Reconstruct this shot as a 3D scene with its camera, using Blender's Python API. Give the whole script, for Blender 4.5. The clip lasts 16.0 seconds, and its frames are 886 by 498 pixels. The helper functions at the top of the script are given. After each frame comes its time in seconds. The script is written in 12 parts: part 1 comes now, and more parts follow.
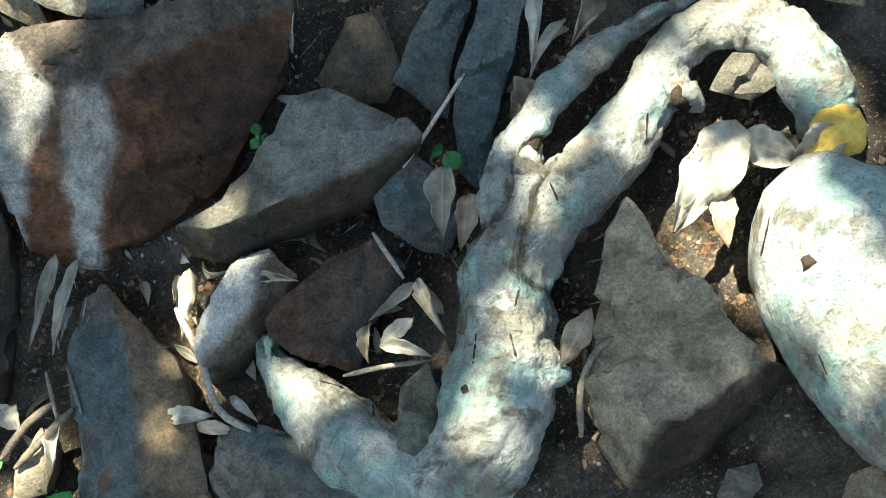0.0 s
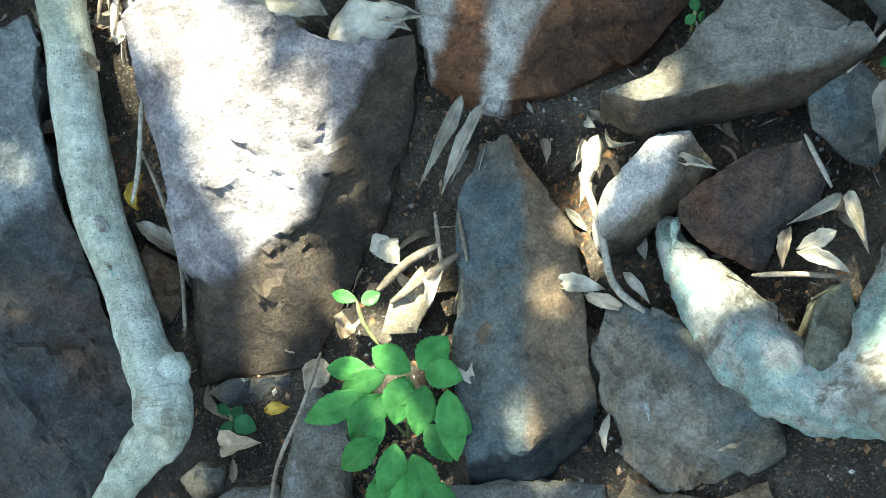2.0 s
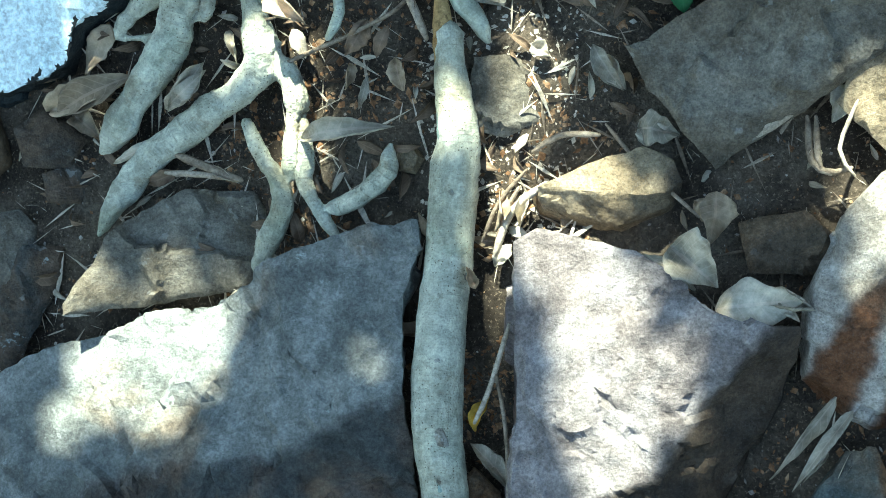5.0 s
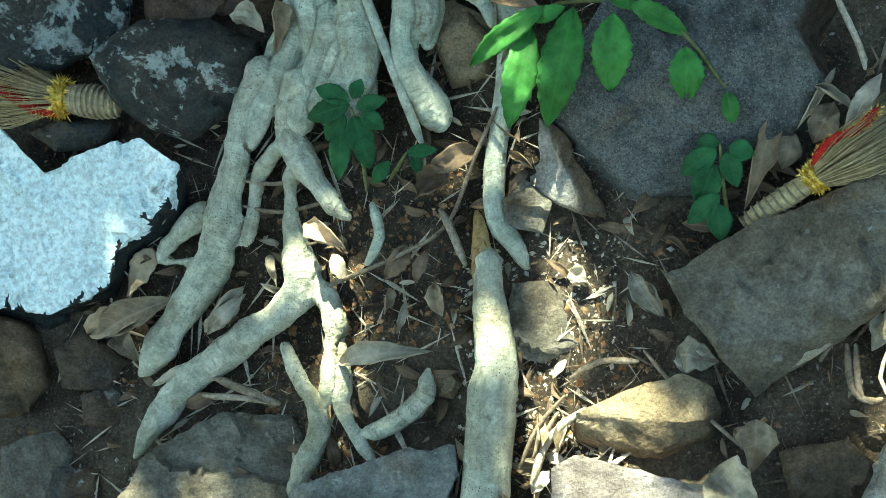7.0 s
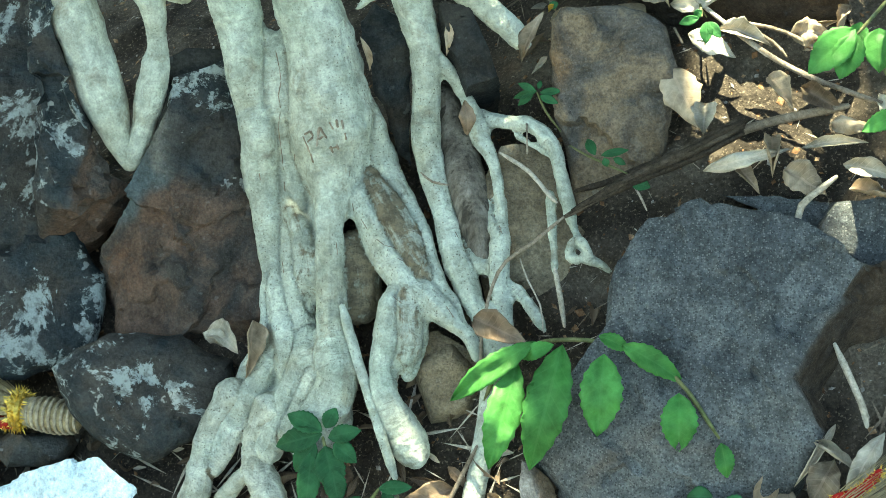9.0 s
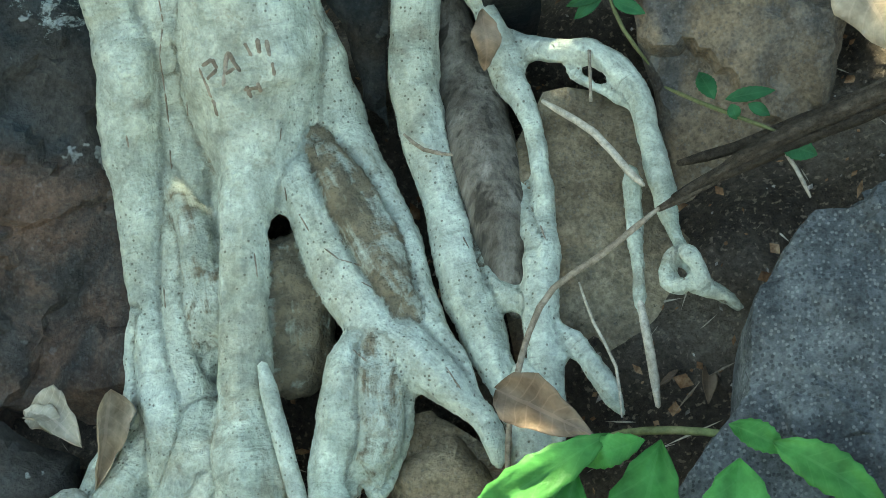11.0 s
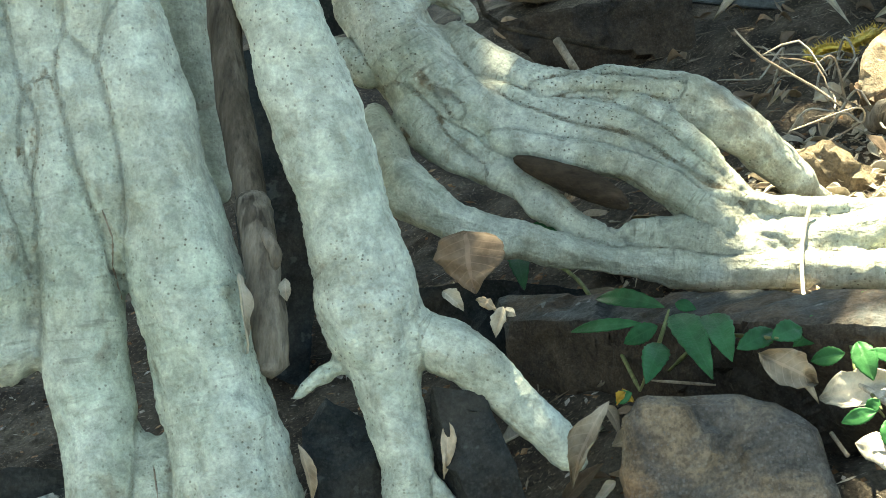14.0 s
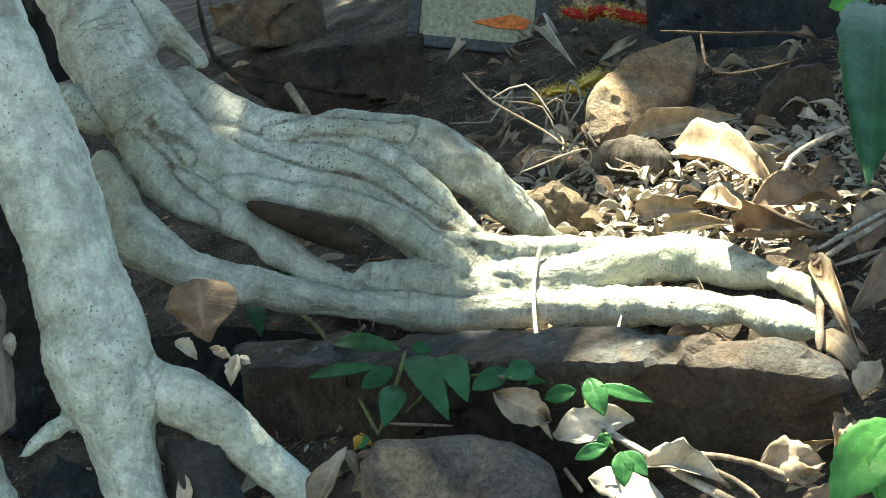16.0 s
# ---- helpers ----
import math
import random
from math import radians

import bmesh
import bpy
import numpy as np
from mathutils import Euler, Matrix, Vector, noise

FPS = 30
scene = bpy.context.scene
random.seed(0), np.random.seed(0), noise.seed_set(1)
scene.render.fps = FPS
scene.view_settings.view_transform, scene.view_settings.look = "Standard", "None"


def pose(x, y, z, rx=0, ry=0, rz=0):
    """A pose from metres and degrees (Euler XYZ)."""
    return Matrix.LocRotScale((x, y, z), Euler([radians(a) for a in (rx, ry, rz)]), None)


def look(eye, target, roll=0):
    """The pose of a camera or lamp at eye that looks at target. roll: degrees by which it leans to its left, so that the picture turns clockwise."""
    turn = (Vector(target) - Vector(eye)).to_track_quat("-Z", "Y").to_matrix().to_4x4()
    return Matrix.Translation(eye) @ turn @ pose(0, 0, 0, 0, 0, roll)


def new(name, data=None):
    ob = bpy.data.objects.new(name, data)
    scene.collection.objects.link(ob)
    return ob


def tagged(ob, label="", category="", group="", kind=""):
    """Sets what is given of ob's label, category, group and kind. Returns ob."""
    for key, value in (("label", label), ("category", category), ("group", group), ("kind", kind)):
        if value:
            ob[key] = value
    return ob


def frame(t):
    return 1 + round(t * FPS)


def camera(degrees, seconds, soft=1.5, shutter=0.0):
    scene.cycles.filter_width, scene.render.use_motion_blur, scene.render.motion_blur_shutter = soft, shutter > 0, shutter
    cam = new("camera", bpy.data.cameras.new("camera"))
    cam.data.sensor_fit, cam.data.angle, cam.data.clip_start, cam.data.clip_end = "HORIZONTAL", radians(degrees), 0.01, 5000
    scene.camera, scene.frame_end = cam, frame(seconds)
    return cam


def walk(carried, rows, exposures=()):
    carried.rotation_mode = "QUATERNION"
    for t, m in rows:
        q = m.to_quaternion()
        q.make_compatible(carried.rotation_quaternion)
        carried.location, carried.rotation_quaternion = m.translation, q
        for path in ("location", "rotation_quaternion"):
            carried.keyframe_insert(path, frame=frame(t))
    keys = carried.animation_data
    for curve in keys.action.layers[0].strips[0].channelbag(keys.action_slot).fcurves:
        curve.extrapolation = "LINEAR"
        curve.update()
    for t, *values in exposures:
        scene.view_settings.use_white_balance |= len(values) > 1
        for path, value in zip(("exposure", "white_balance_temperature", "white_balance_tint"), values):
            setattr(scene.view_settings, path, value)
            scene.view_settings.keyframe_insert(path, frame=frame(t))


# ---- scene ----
cam = camera(30.0, 16.0, 0.3)
PATH = [
    (0, (0.734, -0.357, 2.898), (1.134, 0.619, 1.198), -3.57),
    (0.5, (0.684, -0.311, 2.901), (1.084, 0.683, 1.213), -3.11),
    (1, (0.610, -0.261, 2.912), (0.959, 0.719, 1.204), -2.81),
    (1.5, (0.495, -0.199, 2.902), (0.738, 0.736, 1.151), -3.52),
    (2, (0.351, -0.129, 2.884), (0.540, 0.742, 1.093), -2.15),
    (2.5, (0.196, -0.061, 2.861), (0.342, 0.717, 1.025), -0.16),
    (3, (0.070, -0.006, 2.837), (0.160, 0.723, 0.977), -1.38),
    (3.5, (0.003, 0.009, 2.879), (0.123, 0.818, 1.054), 4.61),
    (4, (-0.005, 0.001, 2.903), (0.069, 0.944, 1.140), 2.27),
    (4.5, (0.001, -0.004, 2.908), (0.060, 1.042, 1.204), 2.15),
    (4.7, (0.001, -0.003, 2.906), (0.053, 1.068, 1.218), 2.28),
    (6.8, (0.002, -0.002, 2.902), (-0.006, 1.291, 1.377), 0.51),
    (7, (0.000, -0.003, 2.904), (-0.006, 1.317, 1.402), 0.72),
    (7.5, (0.002, -0.004, 2.903), (0.002, 1.431, 1.510), 1.94),
    (8, (0.002, -0.004, 2.902), (-0.017, 1.508, 1.593), 2.66),
    (8.5, (-0.001, -0.004, 2.904), (-0.007, 1.562, 1.659), 3.60),
    (8.7, (-0.006, 0.014, 2.888), (-0.002, 1.594, 1.661), 4.05),
    (10.8, (0.007, 1.050, 2.027), (0.005, 2.673, 0.859), 4.84),
    (11, (0.006, 1.052, 2.026), (0.001, 2.694, 0.885), 4.56),
    (11.5, (0.006, 1.050, 2.028), (-0.016, 2.761, 0.993), 3.83),
    (12, (0.006, 1.044, 2.033), (-0.064, 2.822, 1.119), 3.15),
    (12.5, (0.005, 1.038, 2.033), (-0.108, 2.872, 1.242), 2.74),
    (13, (0.009, 1.035, 2.033), (-0.140, 2.914, 1.364), 2.82),
    (13.5, (0.012, 1.039, 2.029), (-0.114, 2.937, 1.413), 3.90),
    (14, (0.008, 1.040, 2.033), (-0.044, 2.960, 1.476), 4.19),
    (14.5, (0.011, 1.045, 2.032), (0.045, 2.975, 1.511), 4.60),
    (15, (0.010, 1.045, 2.031), (0.122, 2.976, 1.521), 4.83),
    (15.5, (0.016, 1.047, 2.033), (0.184, 2.975, 1.526), 4.70),
    (16, (0.017, 1.047, 2.034), (0.271, 2.971, 1.552), 5.25),
]
walk(cam, [(t, look(eye, target, roll)) for t, eye, target, roll in PATH], exposures=[(0, 2.72, 6850, -4), (1, 3.3, 6800, -5), (2.5, 3.5, 6900, -8), (3.6, 3.5, 6700, -9), (4.7, 3.0, 6400, -10), (7, 2.85, 7500, -18), (8.7, 3.68, 8200, -12), (10.8, 3.62, 7950, -10), (12.5, 3.6, 8100, -7), (14, 3.5, 8100, -5), (15.2, 3.35, 7650, -3), (16, 3.05, 7350, -2)])

# world, sun and sky
SUN_DIR = Vector((-0.22, 0.30, 0.93)).normalized()   # towards the sun
world = bpy.data.worlds.new("sky")
scene.world = world
world.use_nodes = True
wn = world.node_tree.nodes
sky = wn.new("ShaderNodeTexSky")
sky.sky_type = 'NISHITA'
sky.sun_disc = False
sky.sun_elevation = math.asin(SUN_DIR.z)
sky.sun_rotation = math.atan2(SUN_DIR.x, SUN_DIR.y)
wn["Background"].inputs[1].default_value = 0.055
world.node_tree.links.new(sky.outputs[0], wn["Background"].inputs[0])
sun_data = bpy.data.lights.new("sun", 'SUN')
sun_data.energy, sun_data.angle, sun_data.color = 3.5, radians(0.53), (1.0, 0.95, 0.86)
sun = new("sun", sun_data)
sun.matrix_world = look(SUN_DIR * 20, (0, 0, 0))

# ---- materials ----
def material(name, colours, scale=6.0, rough=0.85, bump=0.4, fine=90.0, stretch=(1, 1, 1), spots=None, spot_scale=40.0, spot_amount=0.5, metal=0.0, vary=0.25, patches=None, coords='Object', grain_range=(0.45, 1.55), soft=0.12):
    """A rough natural surface: broad colour change, grain, optional specks and patches with their own shape, relief."""
    m = bpy.data.materials.new(name)
    m.use_nodes = True
    t = m.node_tree
    n, l = t.nodes, t.links
    b = n["Principled BSDF"]
    b.inputs["Roughness"].default_value = rough
    b.inputs["Metallic"].default_value = metal
    b.inputs["Specular IOR Level"].default_value = 0.14
    co = n.new("ShaderNodeTexCoord")
    info = n.new("ShaderNodeObjectInfo")
    mp = n.new("ShaderNodeMapping")
    mp.inputs["Scale"].default_value = stretch
    off = n.new("ShaderNodeVectorMath")
    off.operation = 'MULTIPLY_ADD'
    comb = n.new("ShaderNodeCombineXYZ")
    for k in range(3):
        l.new(info.outputs["Random"], comb.inputs[k])
    off.inputs[1].default_value = (17.0, 23.0, 31.0)
    l.new(comb.outputs[0], off.inputs[0])
    l.new(co.outputs[coords], off.inputs[2])
    l.new(off.outputs[0], mp.inputs[0])

    def noise_tex(s, detail=6.0, roughn=0.6, src=None):
        x = n.new("ShaderNodeTexNoise")
        x.inputs["Scale"].default_value = s
        x.inputs["Detail"].default_value = detail
        x.inputs["Roughness"].default_value = roughn
        l.new((src or mp).outputs[0], x.inputs["Vector"])
        return x
    broad = noise_tex(scale)
    ramp = n.new("ShaderNodeValToRGB")
    e = ramp.color_ramp.elements
    while len(e) < len(colours):
        e.new(0.5)
    for k, c in enumerate(colours):
        e[k].position = 0.3 + 0.4 * k / max(1, len(colours) - 1)
        e[k].color = (*c, 1)
    l.new(broad.outputs["Fac"], ramp.inputs[0])
    col = ramp.outputs[0]
    grain = noise_tex(fine, 4.0, 0.7)

    def mix(fac, a, bcol, kind='MIX', amount=1.0):
        x = n.new("ShaderNodeMix")
        x.data_type, x.blend_type = 'RGBA', kind
        if fac is None:
            x.inputs[0].default_value = amount
        else:
            l.new(fac, x.inputs[0])
        l.new(a, x.inputs[6])
        if isinstance(bcol, tuple):
            x.inputs[7].default_value = (*bcol, 1)
        else:
            l.new(bcol, x.inputs[7])
        return x.outputs[2]

    def threshold(sock, lo, hi, top=1.0):
        r = n.new("ShaderNodeMapRange")
        r.inputs[1].default_value, r.inputs[2].default_value, r.inputs[4].default_value = lo, hi, top
        l.new(sock, r.inputs[0])
        return r.outputs[0]
    if patches:
        for k, (pc, ps, pa, pt) in enumerate(patches):
            pn = noise_tex(ps, 8.0, 0.65)
            pn.inputs["Distortion"].default_value = 0.6
            if k:
                sh = n.new("ShaderNodeVectorMath")
                sh.inputs[1].default_value = (5.3 * k, 2.1 * k, 7.7 * k)
                l.new(mp.outputs[0], sh.inputs[0])
                l.new(sh.outputs[0], pn.inputs["Vector"])
            col = mix(threshold(pn.outputs["Fac"], pa - 0.3 * soft, pa + 0.7 * soft, pt), col, pc)
    if spots:
        vs = noise_tex(spot_scale, 2.0, 0.5)
        col = mix(threshold(vs.outputs["Fac"], 0.60, 0.66, spot_amount), col, spots)
    gr = threshold(grain.outputs["Fac"], 0.25, 0.75)
    hsv = n.new("ShaderNodeHueSaturation")
    mr = n.new("ShaderNodeMapRange")
    mr.inputs[3].default_value, mr.inputs[4].default_value = 1 - vary, 1 + vary
    l.new(info.outputs["Random"], mr.inputs[0])
    l.new(mr.outputs[0], hsv.inputs["Value"])
    gm = n.new("ShaderNodeMapRange")
    gm.inputs[3].default_value, gm.inputs[4].default_value = grain_range
    l.new(gr, gm.inputs[0])
    mul = mix(None, col, gm.outputs[0], 'MULTIPLY')
    l.new(mul, hsv.inputs["Color"])
    l.new(hsv.outputs[0], b.inputs["Base Color"])
    bp = n.new("ShaderNodeBump")
    bp.inputs["Strength"].default_value = bump
    bp.inputs["Distance"].default_value = 0.02
    mid = noise_tex(fine * 0.28, 8.0, 0.72)
    l.new(mid.outputs["Fac"], bp.inputs["Height"])
    bp2 = n.new("ShaderNodeBump")
    bp2.inputs["Strength"].default_value = bump
    bp2.inputs["Distance"].default_value = 0.005
    l.new(grain.outputs["Fac"], bp2.inputs["Height"])
    l.new(bp.outputs[0], bp2.inputs["Normal"])
    l.new(bp2.outputs[0], b.inputs["Normal"])
    return m


def leaf_material(name, a, b_, rough=0.5, trans=0.0, fine=30.0, ribs=0.55):
    m = material(name, [a, b_], scale=14.0, rough=rough, bump=0.25, fine=fine, vary=0.25)
    n, l = m.node_tree.nodes, m.node_tree.links
    at = n.new("ShaderNodeAttribute")
    at.attribute_name = "leaf_way"
    sep = n.new("ShaderNodeSeparateXYZ")
    l.new(at.outputs["Vector"], sep.inputs[0])

    def calc(op, p, q=None):
        x = n.new("ShaderNodeMath")
        x.operation = op
        for k, v in enumerate((p, q)):
            if v is None:
                continue
            if isinstance(v, (int, float)):
                x.inputs[k].default_value = v
            else:
                l.new(v, x.inputs[k])
        return x.outputs[0]
    across = calc('ABSOLUTE', sep.outputs[1])
    rib = calc('LESS_THAN', across, 0.07)
    vein = calc('LESS_THAN', calc('PINGPONG', calc('SUBTRACT', calc('MULTIPLY', sep.outputs[0], 8.0), calc('MULTIPLY', across, 1.3)), 0.5), 0.06)
    line = calc('MULTIPLY', calc('MAXIMUM', rib, calc('MULTIPLY', vein, 0.7)), ribs)
    pale = n.new("ShaderNodeMix")
    pale.data_type = 'RGBA'
    pb = n["Principled BSDF"]
    l.new(line, pale.inputs[0])
    l.new(pb.inputs["Base Color"].links[0].from_socket, pale.inputs[6])
    pale.inputs[7].default_value = (min(1, b_[0] * 1.7 + 0.02), min(1, b_[1] * 1.5 + 0.02), min(1, b_[2] * 1.5 + 0.02), 1)
    l.new(pale.outputs[2], pb.inputs["Base Color"])
    if trans:
        tr = n.new("ShaderNodeBsdfTranslucent")
        tr.inputs[0].default_value = (a[0] * 1.5, a[1] * 1.6, a[2] * 0.8, 1)
        ms = n.new("ShaderNodeMixShader")
        ms.inputs[0].default_value = trans
        l.new(n["Principled BSDF"].outputs[0], ms.inputs[1])
        l.new(tr.outputs[0], ms.inputs[2])
        l.new(ms.outputs[0], n["Material Output"].inputs[0])
    return m


# tone, second tone, lichen, specks: the look of each sort of stone or stone face, some with shade in the tone, carried
# by the stone's own vertices
ROCK_KINDS = {
    "slate": ((0.020, 0.025, 0.027), (0.036, 0.035, 0.031), 0.12, 0.1),
    "lichened": ((0.027, 0.035, 0.038), (0.050, 0.046, 0.041), 0.8, 0.1),
    "red": ((0.110, 0.070, 0.050), (0.048, 0.044, 0.040), 0.15, 0.2),
    "pale": ((0.40, 0.375, 0.345), (0.27, 0.24, 0.205), 0.1, 0.4),
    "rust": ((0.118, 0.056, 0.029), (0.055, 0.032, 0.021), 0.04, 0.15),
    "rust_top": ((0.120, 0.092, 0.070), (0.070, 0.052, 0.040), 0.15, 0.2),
    "blue": ((0.078, 0.100, 0.102), (0.115, 0.112, 0.096), 0.2, 0.3),
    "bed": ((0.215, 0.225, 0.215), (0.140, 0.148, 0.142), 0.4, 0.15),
    # front of the bedrock: darkened tone that holds the face's shade
    "bed_front_shaded": ((0.052, 0.056, 0.055), (0.076, 0.062, 0.053), 0.06, 0.1),
    "slab": ((0.170, 0.172, 0.155), (0.120, 0.112, 0.095), 0.35, 0.5),
    "green": ((0.13, 0.13, 0.095), (0.09, 0.09, 0.065), 0.0, 0.2),
    "streaked": ((0.215, 0.160, 0.105), (0.100, 0.092, 0.082), 0.15, 0.4),
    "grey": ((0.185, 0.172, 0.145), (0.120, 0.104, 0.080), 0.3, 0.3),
    "granite": ((0.130, 0.140, 0.140), (0.070, 0.077, 0.080), 0.15, 1.0),
    "dark": ((0.060, 0.062, 0.058), (0.095, 0.070, 0.050), 0.4, 0.2),
    "brown": ((0.175, 0.122, 0.076), (0.100, 0.078, 0.055), 0.1, 0.25),
    # a brown stone tone, also put on block faces to hold their shade
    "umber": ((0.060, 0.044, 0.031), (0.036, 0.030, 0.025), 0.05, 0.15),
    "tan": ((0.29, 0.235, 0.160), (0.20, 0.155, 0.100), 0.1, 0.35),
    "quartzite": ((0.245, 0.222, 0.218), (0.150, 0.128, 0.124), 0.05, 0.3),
}


def rock_material():
    """Broken, weathered stone: mottling between two tones, grain, specks, lichen crusts, hairline cracks and relief."""
    m = bpy.data.materials.new("weathered_stone")
    m.use_nodes = True
    n, l = m.node_tree.nodes, m.node_tree.links
    b = n["Principled BSDF"]
    b.inputs["Specular IOR Level"].default_value = 0.14
    co, info = n.new("ShaderNodeTexCoord"), n.new("ShaderNodeObjectInfo")
    off = n.new("ShaderNodeVectorMath")
    off.operation = 'MULTIPLY_ADD'
    comb = n.new("ShaderNodeCombineXYZ")
    for k in range(3):
        l.new(info.outputs["Random"], comb.inputs[k])
    off.inputs[1].default_value = (17.0, 23.0, 31.0)
    l.new(comb.outputs[0], off.inputs[0])
    l.new(co.outputs["Object"], off.inputs[2])

    def tex(scale, detail, rough=0.6, shift=0.0, bend=0.0):
        x = n.new("ShaderNodeTexNoise")
        x.inputs["Scale"].default_value, x.inputs["Detail"].default_value, x.inputs["Roughness"].default_value, x.inputs["Distortion"].default_value = scale, detail, rough, bend
        v = n.new("ShaderNodeVectorMath")
        v.inputs[1].default_value = (shift, 2.3 * shift, -1.7 * shift)
        l.new(off.outputs[0], v.inputs[0])
        l.new(v.outputs[0], x.inputs["Vector"])
        return x.outputs["Fac"]

    def ramp(sock, lo, hi, a=0.0, z=1.0):
        r = n.new("ShaderNodeMapRange")
        r.interpolation_type = 'SMOOTHSTEP'
        for k, v in zip((1, 2, 3, 4), (lo, hi, a, z)):
            r.inputs[k].default_value = v
        l.new(sock, r.inputs[0])
        return r.outputs[0]

    def times(p, q, op='MULTIPLY'):
        x = n.new("ShaderNodeMath")
        x.operation = op
        for k, v in enumerate((p, q)):
            if isinstance(v, (int, float)):
                x.inputs[k].default_value = v
            else:
                l.new(v, x.inputs[k])
        return x.outputs[0]

    def mix(fac, a, c, kind='MIX'):
        x = n.new("ShaderNodeMix")
        x.data_type, x.blend_type = 'RGBA', kind
        if isinstance(fac, float):
            x.inputs[0].default_value = fac
        else:
            l.new(fac, x.inputs[0])
        l.new(a, x.inputs[6])
        if isinstance(c, tuple):
            x.inputs[7].default_value = (*c, 1)
        else:
            l.new(c, x.inputs[7])
        return x.outputs[2]

    def attr(name):
        x = n.new("ShaderNodeAttribute")
        x.attribute_name = name
        return x
    tone, tone2, amount = attr("tone"), attr("second_tone"), attr("crust")
    sep = n.new("ShaderNodeSeparateXYZ")
    l.new(amount.outputs["Vector"], sep.inputs[0])
    lichen, speck = sep.outputs[0], sep.outputs[1]
    mid, grain = tex(26.0, 8.0, 0.68, 3.0, 0.3), tex(170.0, 4.0, 0.7, 5.0)
    col = mix(ramp(tex(5.5, 8.0, 0.66, 0.0, 0.7), 0.42, 0.60), tone.outputs["Color"], tone2.outputs["Color"])
    col = mix(ramp(tex(2.6, 5.0, 0.6, 9.0, 0.5), 0.56, 0.70, 0.0, 0.8), col, mix(1.0, col, (1.20, 0.86, 0.62), 'MULTIPLY'))
    col = mix(1.0, col, ramp(mid, 0.30, 0.72, 0.66, 1.34), 'MULTIPLY')
    col = mix(1.0, col, ramp(grain, 0.28, 0.74, 0.70, 1.32), 'MULTIPLY')
    pits = times(ramp(tex(95.0, 3.0, 0.6, 29.0), 0.36, 0.29), ramp(tex(7.0, 4.0, 0.6, 33.0), 0.40, 0.60, 0.15, 1.0))
    col = mix(times(pits, 0.65), col, mix(1.0, col, (0.26, 0.26, 0.28), 'MULTIPLY'))
    vo = n.new("ShaderNodeTexVoronoi")
    vo.inputs["Scale"].default_value = 290.0
    l.new(off.outputs[0], vo.inputs["Vector"])
    cell = n.new("ShaderNodeSeparateColor")
    l.new(vo.outputs["Color"], cell.inputs[0])
    pale = times(times(ramp(cell.outputs[0], 0.62, 0.68), ramp(vo.outputs["Distance"], 0.55, 0.35)), speck)
    dark = times(times(ramp(cell.outputs[1], 0.58, 0.64), ramp(vo.outputs["Distance"], 0.6, 0.4)), speck)
    col = mix(times(pale, 0.28), col, (0.36, 0.36, 0.34))
    col = mix(times(dark, 0.6), col, (0.028, 0.028, 0.030))
    grown = times(tex(9.0, 10.0, 0.74, 13.0, 0.4), times(times(lichen, 0.5, 'SUBTRACT'), 0.20), 'ADD')
    crust = times(ramp(grown, 0.60, 0.635), ramp(tex(60.0, 4.0, 0.7, 21.0), 0.36, 0.56, 0.35, 0.9))
    col = mix(crust, col, (0.36, 0.40, 0.385))
    spots = times(ramp(tex(34.0, 3.0, 0.5, 17.0), 0.66, 0.70), times(lichen, 0.7))
    col = mix(spots, col, (0.44, 0.46, 0.44))
    l.new(col, b.inputs["Base Color"])
    l.new(ramp(mid, 0.3, 0.7, 0.92, 0.62), b.inputs["Roughness"])
    last = None
    for height, strength, far in ((tex(11.0, 9.0, 0.66, 3.0), 0.3, 0.02), (mid, 0.6, 0.010), (grain, 0.9, 0.004)):
        bp = n.new("ShaderNodeBump")
        bp.inputs["Strength"].default_value, bp.inputs["Distance"].default_value = strength, far
        l.new(height, bp.inputs["Height"])
        if last:
            l.new(last.outputs[0], bp.inputs["Normal"])
        last = bp
    l.new(last.outputs[0], b.inputs["Normal"])
    return m


STONE = rock_material()


